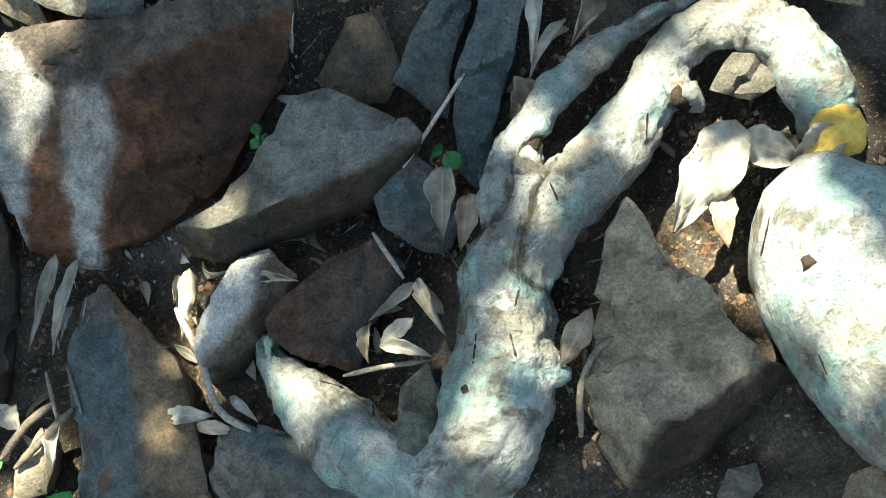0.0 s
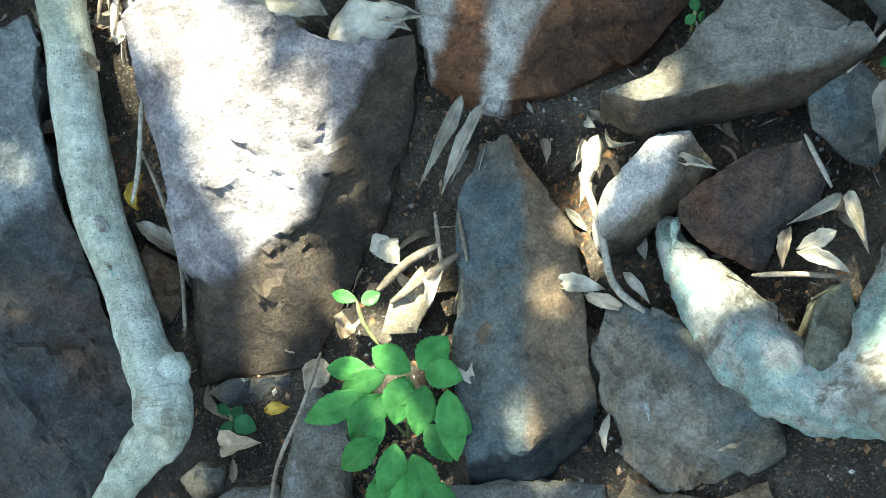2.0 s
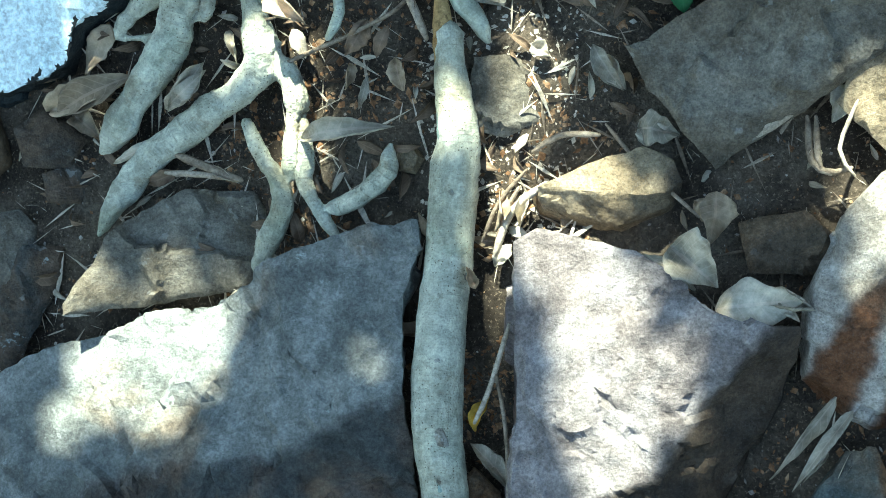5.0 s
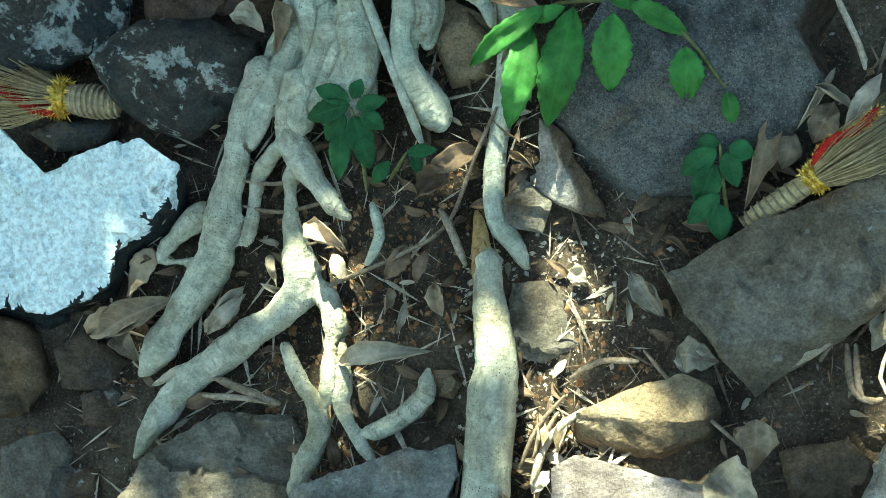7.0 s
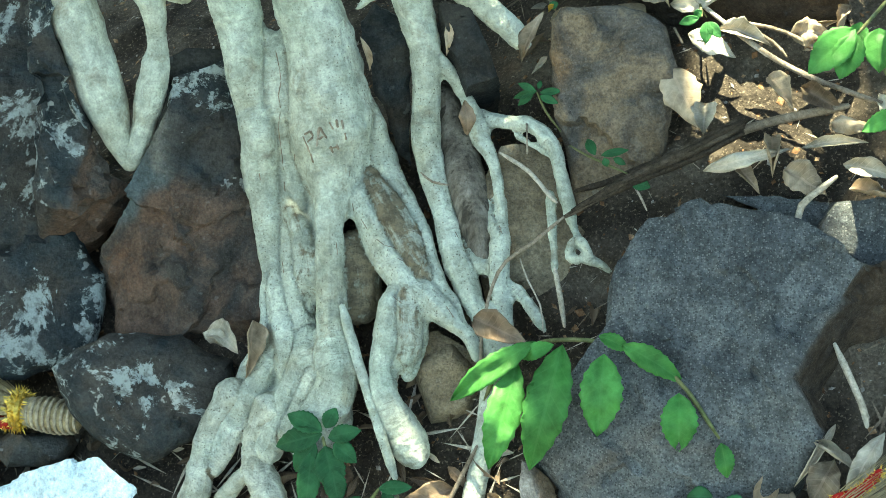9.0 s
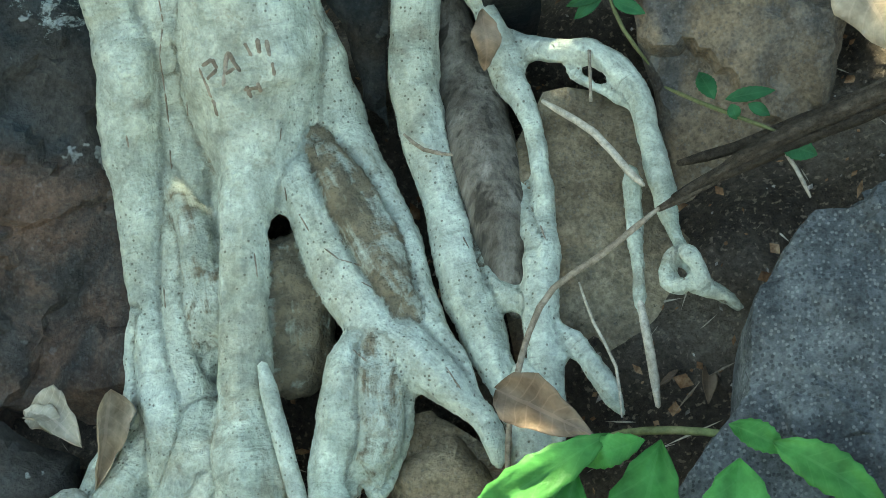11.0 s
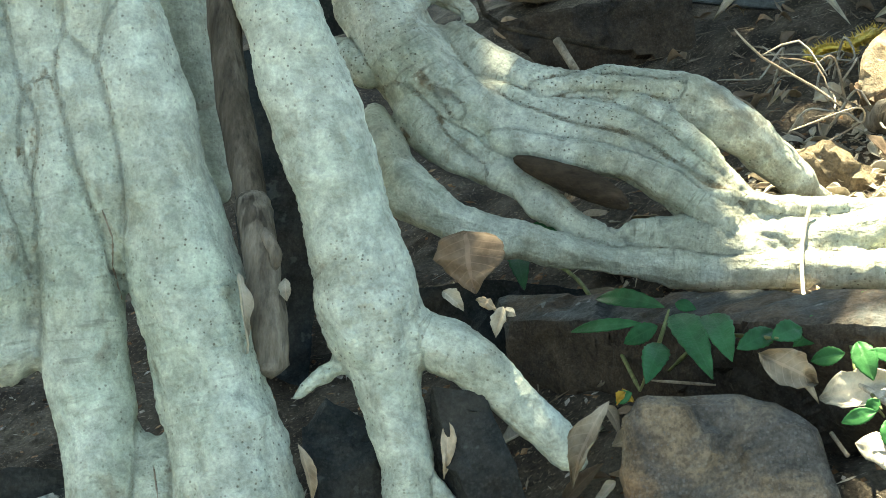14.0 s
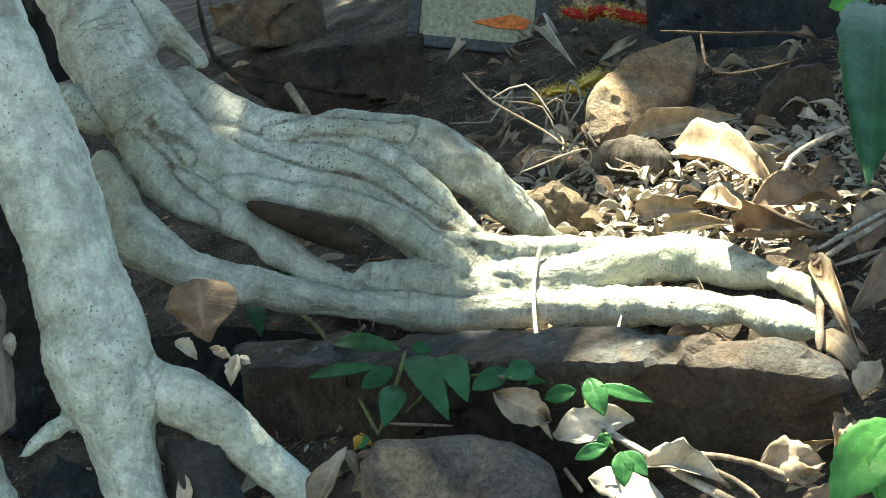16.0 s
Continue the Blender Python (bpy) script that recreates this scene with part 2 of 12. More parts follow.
def bark_material(name, base, pale, brown, green, dots=0.8, wrinkle=0.5, stain_at=0.62, relief=0.8, mottle=1.0):
    """Smooth fig bark: fine wrinkles across the stem, streaks along it, dark pores, algae, brown stain and painted
    crevice shade where stems meet.
    """
    m = bpy.data.materials.new(name)
    m.use_nodes = True
    n, l = m.node_tree.nodes, m.node_tree.links
    b = n["Principled BSDF"]
    b.inputs["Specular IOR Level"].default_value, b.inputs["Roughness"].default_value = 0.2, 0.72
    co = n.new("ShaderNodeTexCoord")
    axis, along = n.new("ShaderNodeAttribute"), n.new("ShaderNodeAttribute")
    axis.attribute_name, along.attribute_name = "from_axis", "along"
    sep = n.new("ShaderNodeSeparateXYZ")
    l.new(along.outputs["Vector"], sep.inputs[0])

    def tex(scale, detail, rough=0.6, shift=0.0, bend=0.0):
        x = n.new("ShaderNodeTexNoise")
        x.inputs["Scale"].default_value, x.inputs["Detail"].default_value, x.inputs["Roughness"].default_value, x.inputs["Distortion"].default_value = scale, detail, rough, bend
        v = n.new("ShaderNodeVectorMath")
        v.inputs[1].default_value = (shift, 2.3 * shift, -1.7 * shift)
        l.new(co.outputs["Object"], v.inputs[0])
        l.new(v.outputs[0], x.inputs["Vector"])
        return x.outputs["Fac"]

    def stem_tex(scale, around, way, detail):
        """Noise in the stem's own directions, stretched round it or along it."""
        x = n.new("ShaderNodeTexNoise")
        x.noise_dimensions = '4D'
        x.inputs["Scale"].default_value, x.inputs["Detail"].default_value, x.inputs["Distortion"].default_value = scale, detail, 0.25
        v = n.new("ShaderNodeVectorMath")
        v.operation = 'SCALE'
        v.inputs["Scale"].default_value = around
        l.new(axis.outputs["Vector"], v.inputs[0])
        l.new(v.outputs[0], x.inputs["Vector"])
        l.new(times(sep.outputs[0], way), x.inputs["W"])
        return x.outputs["Fac"]

    def ramp(sock, lo, hi, a=0.0, z=1.0):
        r = n.new("ShaderNodeMapRange")
        r.interpolation_type = 'SMOOTHSTEP'
        for k, v in zip((1, 2, 3, 4), (lo, hi, a, z)):
            r.inputs[k].default_value = v
        l.new(sock, r.inputs[0])
        return r.outputs[0]

    def times(p, q, op='MULTIPLY'):
        x = n.new("ShaderNodeMath")
        x.operation = op
        for k, v in enumerate((p, q)):
            if isinstance(v, (int, float)):
                x.inputs[k].default_value = v
            else:
                l.new(v, x.inputs[k])
        return x.outputs[0]

    def mix(fac, a, c, kind='MIX'):
        x = n.new("ShaderNodeMix")
        x.data_type, x.blend_type = 'RGBA', kind
        if isinstance(fac, float):
            x.inputs[0].default_value = fac
        else:
            l.new(fac, x.inputs[0])
        for k, v in ((6, a), (7, c)):
            if isinstance(v, tuple):
                x.inputs[k].default_value = (*v, 1)
            else:
                l.new(v, x.inputs[k])
        return x.outputs[2]
    wrinkles, streaks = stem_tex(190.0, 0.16, 1.0, 4.0), stem_tex(120.0, 1.0, 0.07, 4.0)
    grain, mid = tex(230.0, 3.0, 0.7, 3.0), tex(34.0, 7.0, 0.68, 5.0, 0.3)
    col = mix(ramp(tex(6.0, 6.0, 0.62, 1.0, 0.4), 0.38, 0.62), base, pale)
    col = mix(ramp(tex(3.4 * mottle ** 1.5, 8.0, 0.66, 7.0, 0.5), 0.50, 0.50 + 0.16 / mottle ** 1.5, 0.0, min(0.72, 0.6 * mottle)), col, green)
    col = mix(ramp(tex(12.0, 8.0, 0.66, 11.0, 0.5), 0.56 - 0.04 * (mottle - 1), 0.66 - 0.04 * (mottle - 1), 0.0, min(0.9, 0.45 * mottle)), col, brown)
    col = mix(ramp(tex(17.0, 6.0, 0.65, 15.0, 0.6), 0.57, 0.66, 0.0, min(0.9, 0.55 * mottle)), col, tuple(min(0.86, c * 1.18) for c in pale))
    col = mix(1.0, col, ramp(streaks, 0.3, 0.7, 0.92, 1.06), 'MULTIPLY')
    col = mix(1.0, col, ramp(mid, 0.32, 0.68, 0.86, 1.12), 'MULTIPLY')
    worn = ramp(tex(2.1, 5.0, 0.6, 51.0, 0.6), 0.56, 0.66, 0.0, 0.55)
    col = mix(worn, col, mix(1.0, col, (0.80, 0.70, 0.60), 'MULTIPLY'))
    col = mix(times(ramp(wrinkles, 0.55, 0.72), times(ramp(tex(4.0, 3.0, 0.5, 23.0), 0.4, 0.62), wrinkle)), col, tuple(0.55 * c for c in base))
    col = mix(1.0, col, ramp(mid, 0.28, 0.72, 0.80, 1.16), 'MULTIPLY')
    col = mix(1.0, col, ramp(grain, 0.25, 0.75, 0.82, 1.16), 'MULTIPLY')
    # brown stain and painted crevice shade in the seams, flaking bark on the aged scars
    seam_scar = times(sep.outputs[1], times(times(mid, 0.5, 'SUBTRACT'), 1.5), 'ADD')
    seam_scar = times(seam_scar, times(times(streaks, 0.5, 'SUBTRACT'), 0.9), 'ADD')
    stain_shade = mix(ramp(tex(45.0, 5.0, 0.7, 27.0), 0.38, 0.62), tuple(0.42 * c for c in brown), tuple(0.95 * c for c in brown))
    col = mix(ramp(seam_scar, stain_at - 0.2, stain_at + 0.14, 0.0, 0.92), col, stain_shade)
    vo = n.new("ShaderNodeTexVoronoi")
    vo.inputs["Scale"].default_value = 185.0
    l.new(co.outputs["Object"], vo.inputs["Vector"])
    cell = n.new("ShaderNodeSeparateColor")
    l.new(vo.outputs["Color"], cell.inputs[0])
    pores = times(times(ramp(cell.outputs[0], 0.62, 0.7), ramp(vo.outputs["Distance"], 0.30, 0.16)), ramp(tex(5.0, 5.0, 0.6, 31.0), 0.40, 0.60, 0.10, 1.0))
    col = mix(times(pores, dots), col, (0.10, 0.085, 0.06))
    l.new(col, b.inputs["Base Color"])
    last = None
    for height, strength, far in ((tex(13.0, 5.0, 0.55, 41.0), 0.45 * relief, 0.03), (streaks, 0.28 * relief, 0.006), (wrinkles, 0.42 * relief, 0.005), (mid, 0.6 * relief, 0.010), (grain, 0.4 * relief, 0.003), (pores, -0.6, 0.002), (times(seam_scar, grain), 0.5, 0.006)):
        bp = n.new("ShaderNodeBump")
        bp.inputs["Distance"].default_value, bp.inputs["Strength"].default_value, bp.invert = far, abs(strength), strength < 0
        l.new(height, bp.inputs["Height"])
        if last:
            l.new(last.outputs[0], bp.inputs["Normal"])
        last = bp
    l.new(last.outputs[0], b.inputs["Normal"])
    return m


BARK = bark_material("pale_bark", (0.43, 0.45, 0.36), (0.55, 0.585, 0.495), (0.20, 0.15, 0.09), (0.375, 0.44, 0.345), 0.75, 0.6, relief=1.1)
BARK_FLAT = bark_material("pale_root_bark", (0.42, 0.415, 0.32), (0.56, 0.57, 0.475), (0.20, 0.15, 0.09), (0.39, 0.44, 0.335), 0.95, 0.8, 0.60, 1.3)
BARK_OLD = bark_material("mottled_bark", (0.285, 0.26, 0.21), (0.43, 0.43, 0.39), (0.14, 0.11, 0.08), (0.27, 0.40, 0.36), 0.95, 0.5, 0.55, 2.0, 1.8)
ROTTEN = material("dark_rotten_wood", [(0.022, 0.016, 0.011), (0.06, 0.042, 0.028), (0.12, 0.085, 0.055)], scale=20.0, rough=0.9, bump=1.0, fine=120.0, stretch=(0.4, 1, 1))
VINE = material("dark_fibrous_vine", [(0.035, 0.028, 0.02), (0.08, 0.062, 0.045), (0.15, 0.12, 0.09)], scale=20.0, rough=0.9, bump=1.0, fine=150.0)
ROCK_WHITE = material("whitewashed_stone", [(0.62, 0.76, 0.80), (0.74, 0.86, 0.89), (0.80, 0.90, 0.93)], scale=5.0, bump=0.5, fine=90.0, spots=(0.20, 0.24, 0.25), spot_scale=45.0, spot_amount=0.3, patches=[((0.16, 0.18, 0.18), 16.0, 0.66, 0.8)], soft=0.06)
SOIL = material("leaf_mould_soil", [(0.026, 0.021, 0.017), (0.062, 0.050, 0.039), (0.16, 0.135, 0.105)], scale=7.0, bump=1.0, fine=140.0, spots=(0.25, 0.20, 0.15), spot_scale=190.0, spot_amount=0.6, patches=[((0.15, 0.12, 0.09), 4.0, 0.56, 0.6)], rough=0.95)
CRUMB = material("litter_crumbs", [(0.085, 0.045, 0.024), (0.19, 0.105, 0.055), (0.34, 0.24, 0.15)], scale=25.0, bump=0.4, fine=100.0, rough=0.9)
GRIT = material("grit", [(0.12, 0.11, 0.10), (0.28, 0.25, 0.22), (0.5, 0.48, 0.44)], scale=30.0, bump=0.4, rough=0.9)
LEAF_DRY = leaf_material("dry_leaf", (0.27, 0.20, 0.13), (0.45, 0.365, 0.265), 0.75, 0.12, ribs=0.22)
LEAF_GREY = leaf_material("bleached_leaf", (0.32, 0.28, 0.215), (0.52, 0.47, 0.38), 0.75, 0.12, ribs=0.22)
LEAF_BROWN = leaf_material("brown_leaf", (0.15, 0.105, 0.07), (0.27, 0.195, 0.135), 0.7, 0.1, ribs=0.22)
LEAF_YELLOW = leaf_material("yellow_leaf", (0.46, 0.28, 0.04), (0.60, 0.42, 0.10), 0.6, 0.2, ribs=0.22)
LEAF_GREEN = leaf_material("green_leaf", (0.035, 0.135, 0.04), (0.065, 0.20, 0.07), 0.36, 0.3, ribs=0.2)
LEAF_DEEP = leaf_material("deep_green_leaf", (0.025, 0.10, 0.038), (0.042, 0.145, 0.058), 0.46, 0.28, ribs=0.2)
LEAF_BRIGHT = leaf_material("bright_green_leaf", (0.060, 0.22, 0.050), (0.105, 0.31, 0.085), 0.36, 0.35, ribs=0.16)
UNSEEN_CROWN = leaf_material("unseen_crown_leaf", (0.03, 0.09, 0.02), (0.05, 0.13, 0.03), 0.5, 0.15)
STEM = material("green_stem", [(0.10, 0.13, 0.05), (0.18, 0.17, 0.08)], scale=20.0, rough=0.6, bump=0.2)
TWIG = material("dry_twig", [(0.13, 0.10, 0.075), (0.24, 0.19, 0.14), (0.36, 0.31, 0.25)], scale=18.0, rough=0.85, bump=0.5, fine=150.0)
TWIG_PALE = material("bleached_twig", [(0.34, 0.29, 0.22), (0.48, 0.43, 0.36)], scale=18.0, rough=0.85, bump=0.4, fine=150.0)
DEADWOOD = material("grey_deadwood", [(0.065, 0.055, 0.043), (0.150, 0.130, 0.105), (0.25, 0.225, 0.19)], scale=26.0, rough=0.9, bump=0.8, fine=120.0, stretch=(1, 1, 0.16), spots=(0.035, 0.030, 0.024), spot_scale=70.0, spot_amount=0.7)
PEELED = material("peeled_root", [(0.34, 0.21, 0.085), (0.46, 0.31, 0.14), (0.54, 0.41, 0.24)], scale=14.0, rough=0.8, bump=0.6, fine=120.0, spots=(0.12, 0.08, 0.04), spot_scale=90.0, spot_amount=0.6)
STRAW = material("straw", [(0.30, 0.23, 0.12), (0.46, 0.37, 0.22)], scale=25.0, rough=0.7, bump=0.2)
TWINE = material("twine", [(0.26, 0.21, 0.14), (0.42, 0.36, 0.26)], scale=30.0, rough=0.9, bump=0.6)
RED = material("red_cloth", [(0.30, 0.01, 0.012), (0.45, 0.03, 0.02)], scale=20.0, rough=0.55, bump=0.3)
GOLD = material("gold_tinsel", [(0.55, 0.36, 0.06), (0.75, 0.55, 0.15)], scale=40.0, rough=0.3, bump=0.2, metal=0.8)
FRAME_DARK = material("dark_frame_wood", [(0.04, 0.045, 0.045), (0.09, 0.09, 0.085)], scale=10.0, rough=0.6, bump=0.3)
BOARD = material("faded_card", [(0.24, 0.23, 0.15), (0.32, 0.30, 0.20)], scale=5.0, rough=0.6, bump=0.1)
ORANGE = material("orange_print", [(0.52, 0.12, 0.03), (0.60, 0.18, 0.05)], scale=6.0, rough=0.6, bump=0.1)


# ---- builders ----
def mesh_from(name, verts, faces, mat, smooth=True):
    me = bpy.data.meshes.new(name)
    me.from_pydata([tuple(v) for v in verts], [], faces)
    me.materials.append(mat)
    if smooth:
        me.shade_smooth()
    me.update()
    return me


def cloud(p, seed=0):
    """Smooth value noise in -1..1 at an array of points."""
    i = np.floor(p).astype(np.int64)
    f = p - i
    f = f * f * f * (f * (f * 6 - 15) + 10)
    out = np.zeros(len(p))
    for dx in (0, 1):
        for dy in (0, 1):
            for dz in (0, 1):
                h = (i[:, 0] + dx) * 374761393 + (i[:, 1] + dy) * 668265263 + (i[:, 2] + dz) * 1442695041 + seed * 974634431
                h = (h ^ (h >> 13)) * 1274126177
                h = (h ^ (h >> 16)) & 0xFFFF
                w = (f[:, 0] if dx else 1 - f[:, 0]) * (f[:, 1] if dy else 1 - f[:, 1]) * (f[:, 2] if dz else 1 - f[:, 2])
                out += w * (h / 32767.5 - 1)
    return out


TURN = np.array(Matrix.Rotation(0.7, 3, Vector((0.3, 0.8, 0.5))))


def clouds(p, octaves=4, seed=0, gain=0.5):
    out, a = np.zeros(len(p)), 1.0
    for k in range(octaves):
        out += a * cloud(p, seed + k)
        p = p @ TURN.T * 2.03 + 11.7
        a *= gain
    return out


def chips(p, pool, spacing, tilt, step, rng, area):
    """Height of a surface broken into plain chips of about the given size."""
    k = int(min(1600, max(4, area / spacing ** 2)))
    seeds = pool[rng.integers(0, len(pool), k)]
    slopes, steps = rng.normal(0, tilt, (k, 3)), rng.normal(0, step, k)
    q = p + 0.2 * spacing * np.stack([cloud(p * 2.2 / spacing, 5), cloud(p * 2.2 / spacing, 6), cloud(p * 2.2 / spacing, 7)], 1)
    near = np.concatenate([((c[:, None, :] - seeds[None]) ** 2).sum(2).argmin(1) for c in np.array_split(q, len(q) // 1500 + 1)])
    return (slopes[near] * (p - seeds[near])).sum(1) + steps[near]


def stone_look(me, kinds, weights=None, seed=0):
    """Gives a stone's vertices their tones, lichen and specks; weights share each vertex among the kinds of its faces."""
    n = len(me.vertices)
    w = np.ones((n, 1)) if weights is None else weights
    rng = np.random.default_rng(seed + 41)
    vary = rng.uniform(0.88, 1.12)
    for name, k in (("tone", 0), ("second_tone", 1)):
        t = (w @ np.array([ROCK_KINDS[x][k] for x in kinds])) * vary
        me.attributes.new(name, 'FLOAT_COLOR', 'POINT').data.foreach_set("color", np.concatenate([t, np.ones((n, 1))], 1).astype(np.float32).ravel())
    c = np.concatenate([w @ np.array([ROCK_KINDS[x][2:4] for x in kinds]), np.zeros((n, 1))], 1)
    me.attributes.new("crust", 'FLOAT_VECTOR', 'POINT').data.foreach_set("vector", c.astype(np.float32).ravel())


def put(name, verts, faces, mat, parent=None, label="", category="", group="", kind="", smooth=True):
    """One mesh object; a thing of its own, whose origin is at its middle, or a part under parent."""
    v = np.array(verts, float)
    mid = v.mean(0) if parent is None else np.array(parent.matrix_world.translation)
    ob = new(name, mesh_from(name, v - mid, faces, mat, smooth))
    if parent is None:
        ob.location = mid
        ob.matrix_world = Matrix.Translation(mid)
    else:
        ob.parent = parent
    return tagged(ob, label, category, group, kind)


def holder(name, place, label, category, group="", kind=""):
    ob = new(name)
    ob.empty_display_size = 0.05
    ob.location = place
    ob.matrix_world = Matrix.Translation(place)
    return tagged(ob, label, category, group, kind)


KNOTS_Y = [-1.0, 0.4, 0.8, 1.2, 1.63, 2.0, 2.36, 2.65, 3.0, 5.0]
KNOTS_Z = [-0.05, 0.033, 0.158, 0.189, 0.434, 0.71, 1.075, 1.282, 1.266, 1.446]
SLOPE_X = 0.3937


def ground_z(x, y):
    return np.interp(y, KNOTS_Y, KNOTS_Z) + SLOPE_X * np.clip(x, -1.6, 2.6)


def spline(pts, step):
    """Catmull-Rom through rows (x, y, z, r), sampled every step metres."""
    p = np.array(pts, float)
    p = np.vstack([2 * p[0] - p[1], p, 2 * p[-1] - p[-2]])
    p[[0, -1], 3] = p[[1, -2], 3]
    out = []
    for i in range(1, len(p) - 2):
        k = max(2, int(np.linalg.norm(p[i + 1, :3] - p[i, :3]) / step) + 1)
        for s in np.linspace(0, 1, k, endpoint=False):
            a, b, c, d = p[i - 1], p[i], p[i + 1], p[i + 2]
            out.append(0.5 * (2 * b + (c - a) * s + (2 * a - 5 * b + 4 * c - d) * s ** 2 + (3 * b - a - 3 * c + d) * s ** 3))
    out.append(p[-2])
    out = np.array(out)
    out[:, 3] = np.maximum(out[:, 3], 0.0008)
    return out


def tube(pts, sides=14, step=0.018, wob=0.10, seed=0, lump=0.0):
    """A tapering tube with knots and dents; ends closed with rounded caps."""
    c = spline(pts, step)
    n = len(c)
    tang = np.gradient(c[:, :3], axis=0)
    tang /= np.linalg.norm(tang, axis=1)[:, None] + 1e-9
    up = Vector((0, 0, 1)) if abs(tang[0][2]) < 0.9 else Vector((0, 1, 0))
    nrm = Vector(tang[0]).cross(up).normalized()
    verts, faces = [], []
    rng = random.Random(seed)
    o = Vector((rng.uniform(0, 50), rng.uniform(0, 50), rng.uniform(0, 50)))
    for i in range(n):
        t = Vector(tang[i])
        nrm = (nrm - t * nrm.dot(t)).normalized()
        bi = t.cross(nrm)
        r = c[i, 3]
        end = min(i, n - 1 - i)
        r_i = r * (0.55 if end == 0 and n > 3 else 1.0)
        for k in range(sides):
            a = 2 * math.pi * k / sides
            d = nrm * math.cos(a) + bi * math.sin(a)
            q = Vector(c[i, :3]) + d * r
            w = 1 + wob * (noise.noise(q * (0.9 / max(r, 0.004)) * 0.6 + o) + 0.6 * noise.noise(q * 45 + o)) + lump * noise.noise(q * 9 + o)
            verts.append(Vector(c[i, :3]) + d * r_i * w)
    for i in range(n - 1):
        for k in range(sides):
            a, b = i * sides + k, i * sides + (k + 1) % sides
            faces.append((a, b, b + sides, a + sides))
    for i, flip in ((0, True), (n - 1, False)):
        ring = [i * sides + k for k in range(sides)]
        tip = len(verts)
        verts.append(Vector(c[i, :3]) + Vector(tang[i]) * c[i, 3] * (-0.35 if flip else 0.35))
        for k in range(sides):
            a, b = ring[k], ring[(k + 1) % sides]
            faces.append((b, a, tip) if flip else (a, b, tip))
    return verts, faces


def root(pts, parent=None, name="root", mat=None, label="", category="", group="", sides=14, wob=0.10, seed=0, lump=0.0, step=0.018):
    v, f = tube(pts, sides, step, wob, seed, lump)
    ob = put(name, v, f, mat or BARK, parent, label, category, group)
    c = spline(pts, step)
    way = np.concatenate([[0], np.cumsum(np.linalg.norm(np.diff(c[:, :3], axis=0), axis=1))])
    ring = np.minimum(np.arange(len(v)) // sides, len(c) - 1)
    ring[-2] = 0
    stem_look(ob.data, np.array(v) - c[ring, :3], way[ring] + 0.37 * seed, np.zeros(len(v)))
    return ob


def stem_look(me, from_axis, along, seam_scar):
    """Stores the directions in which the bark of each vertex runs, and how strongly seam stain, crevice shade or a scar
    colours it.
    """
    me.attributes.new("from_axis", 'FLOAT_VECTOR', 'POINT').data.foreach_set("vector", np.asarray(from_axis, np.float32).ravel())
    me.attributes.new("along", 'FLOAT_VECTOR', 'POINT').data.foreach_set("vector", np.stack([along, seam_scar, 0 * along], 1).astype(np.float32).ravel())


def fbm(p, octaves=4):
    s, a, r = 0.0, 1.0, 0.0
    for _ in range(octaves):
        r += a * noise.noise(p)
        p = p * 2.03 + Vector((3.1, 1.7, 5.9))
        a *= 0.5
    return r


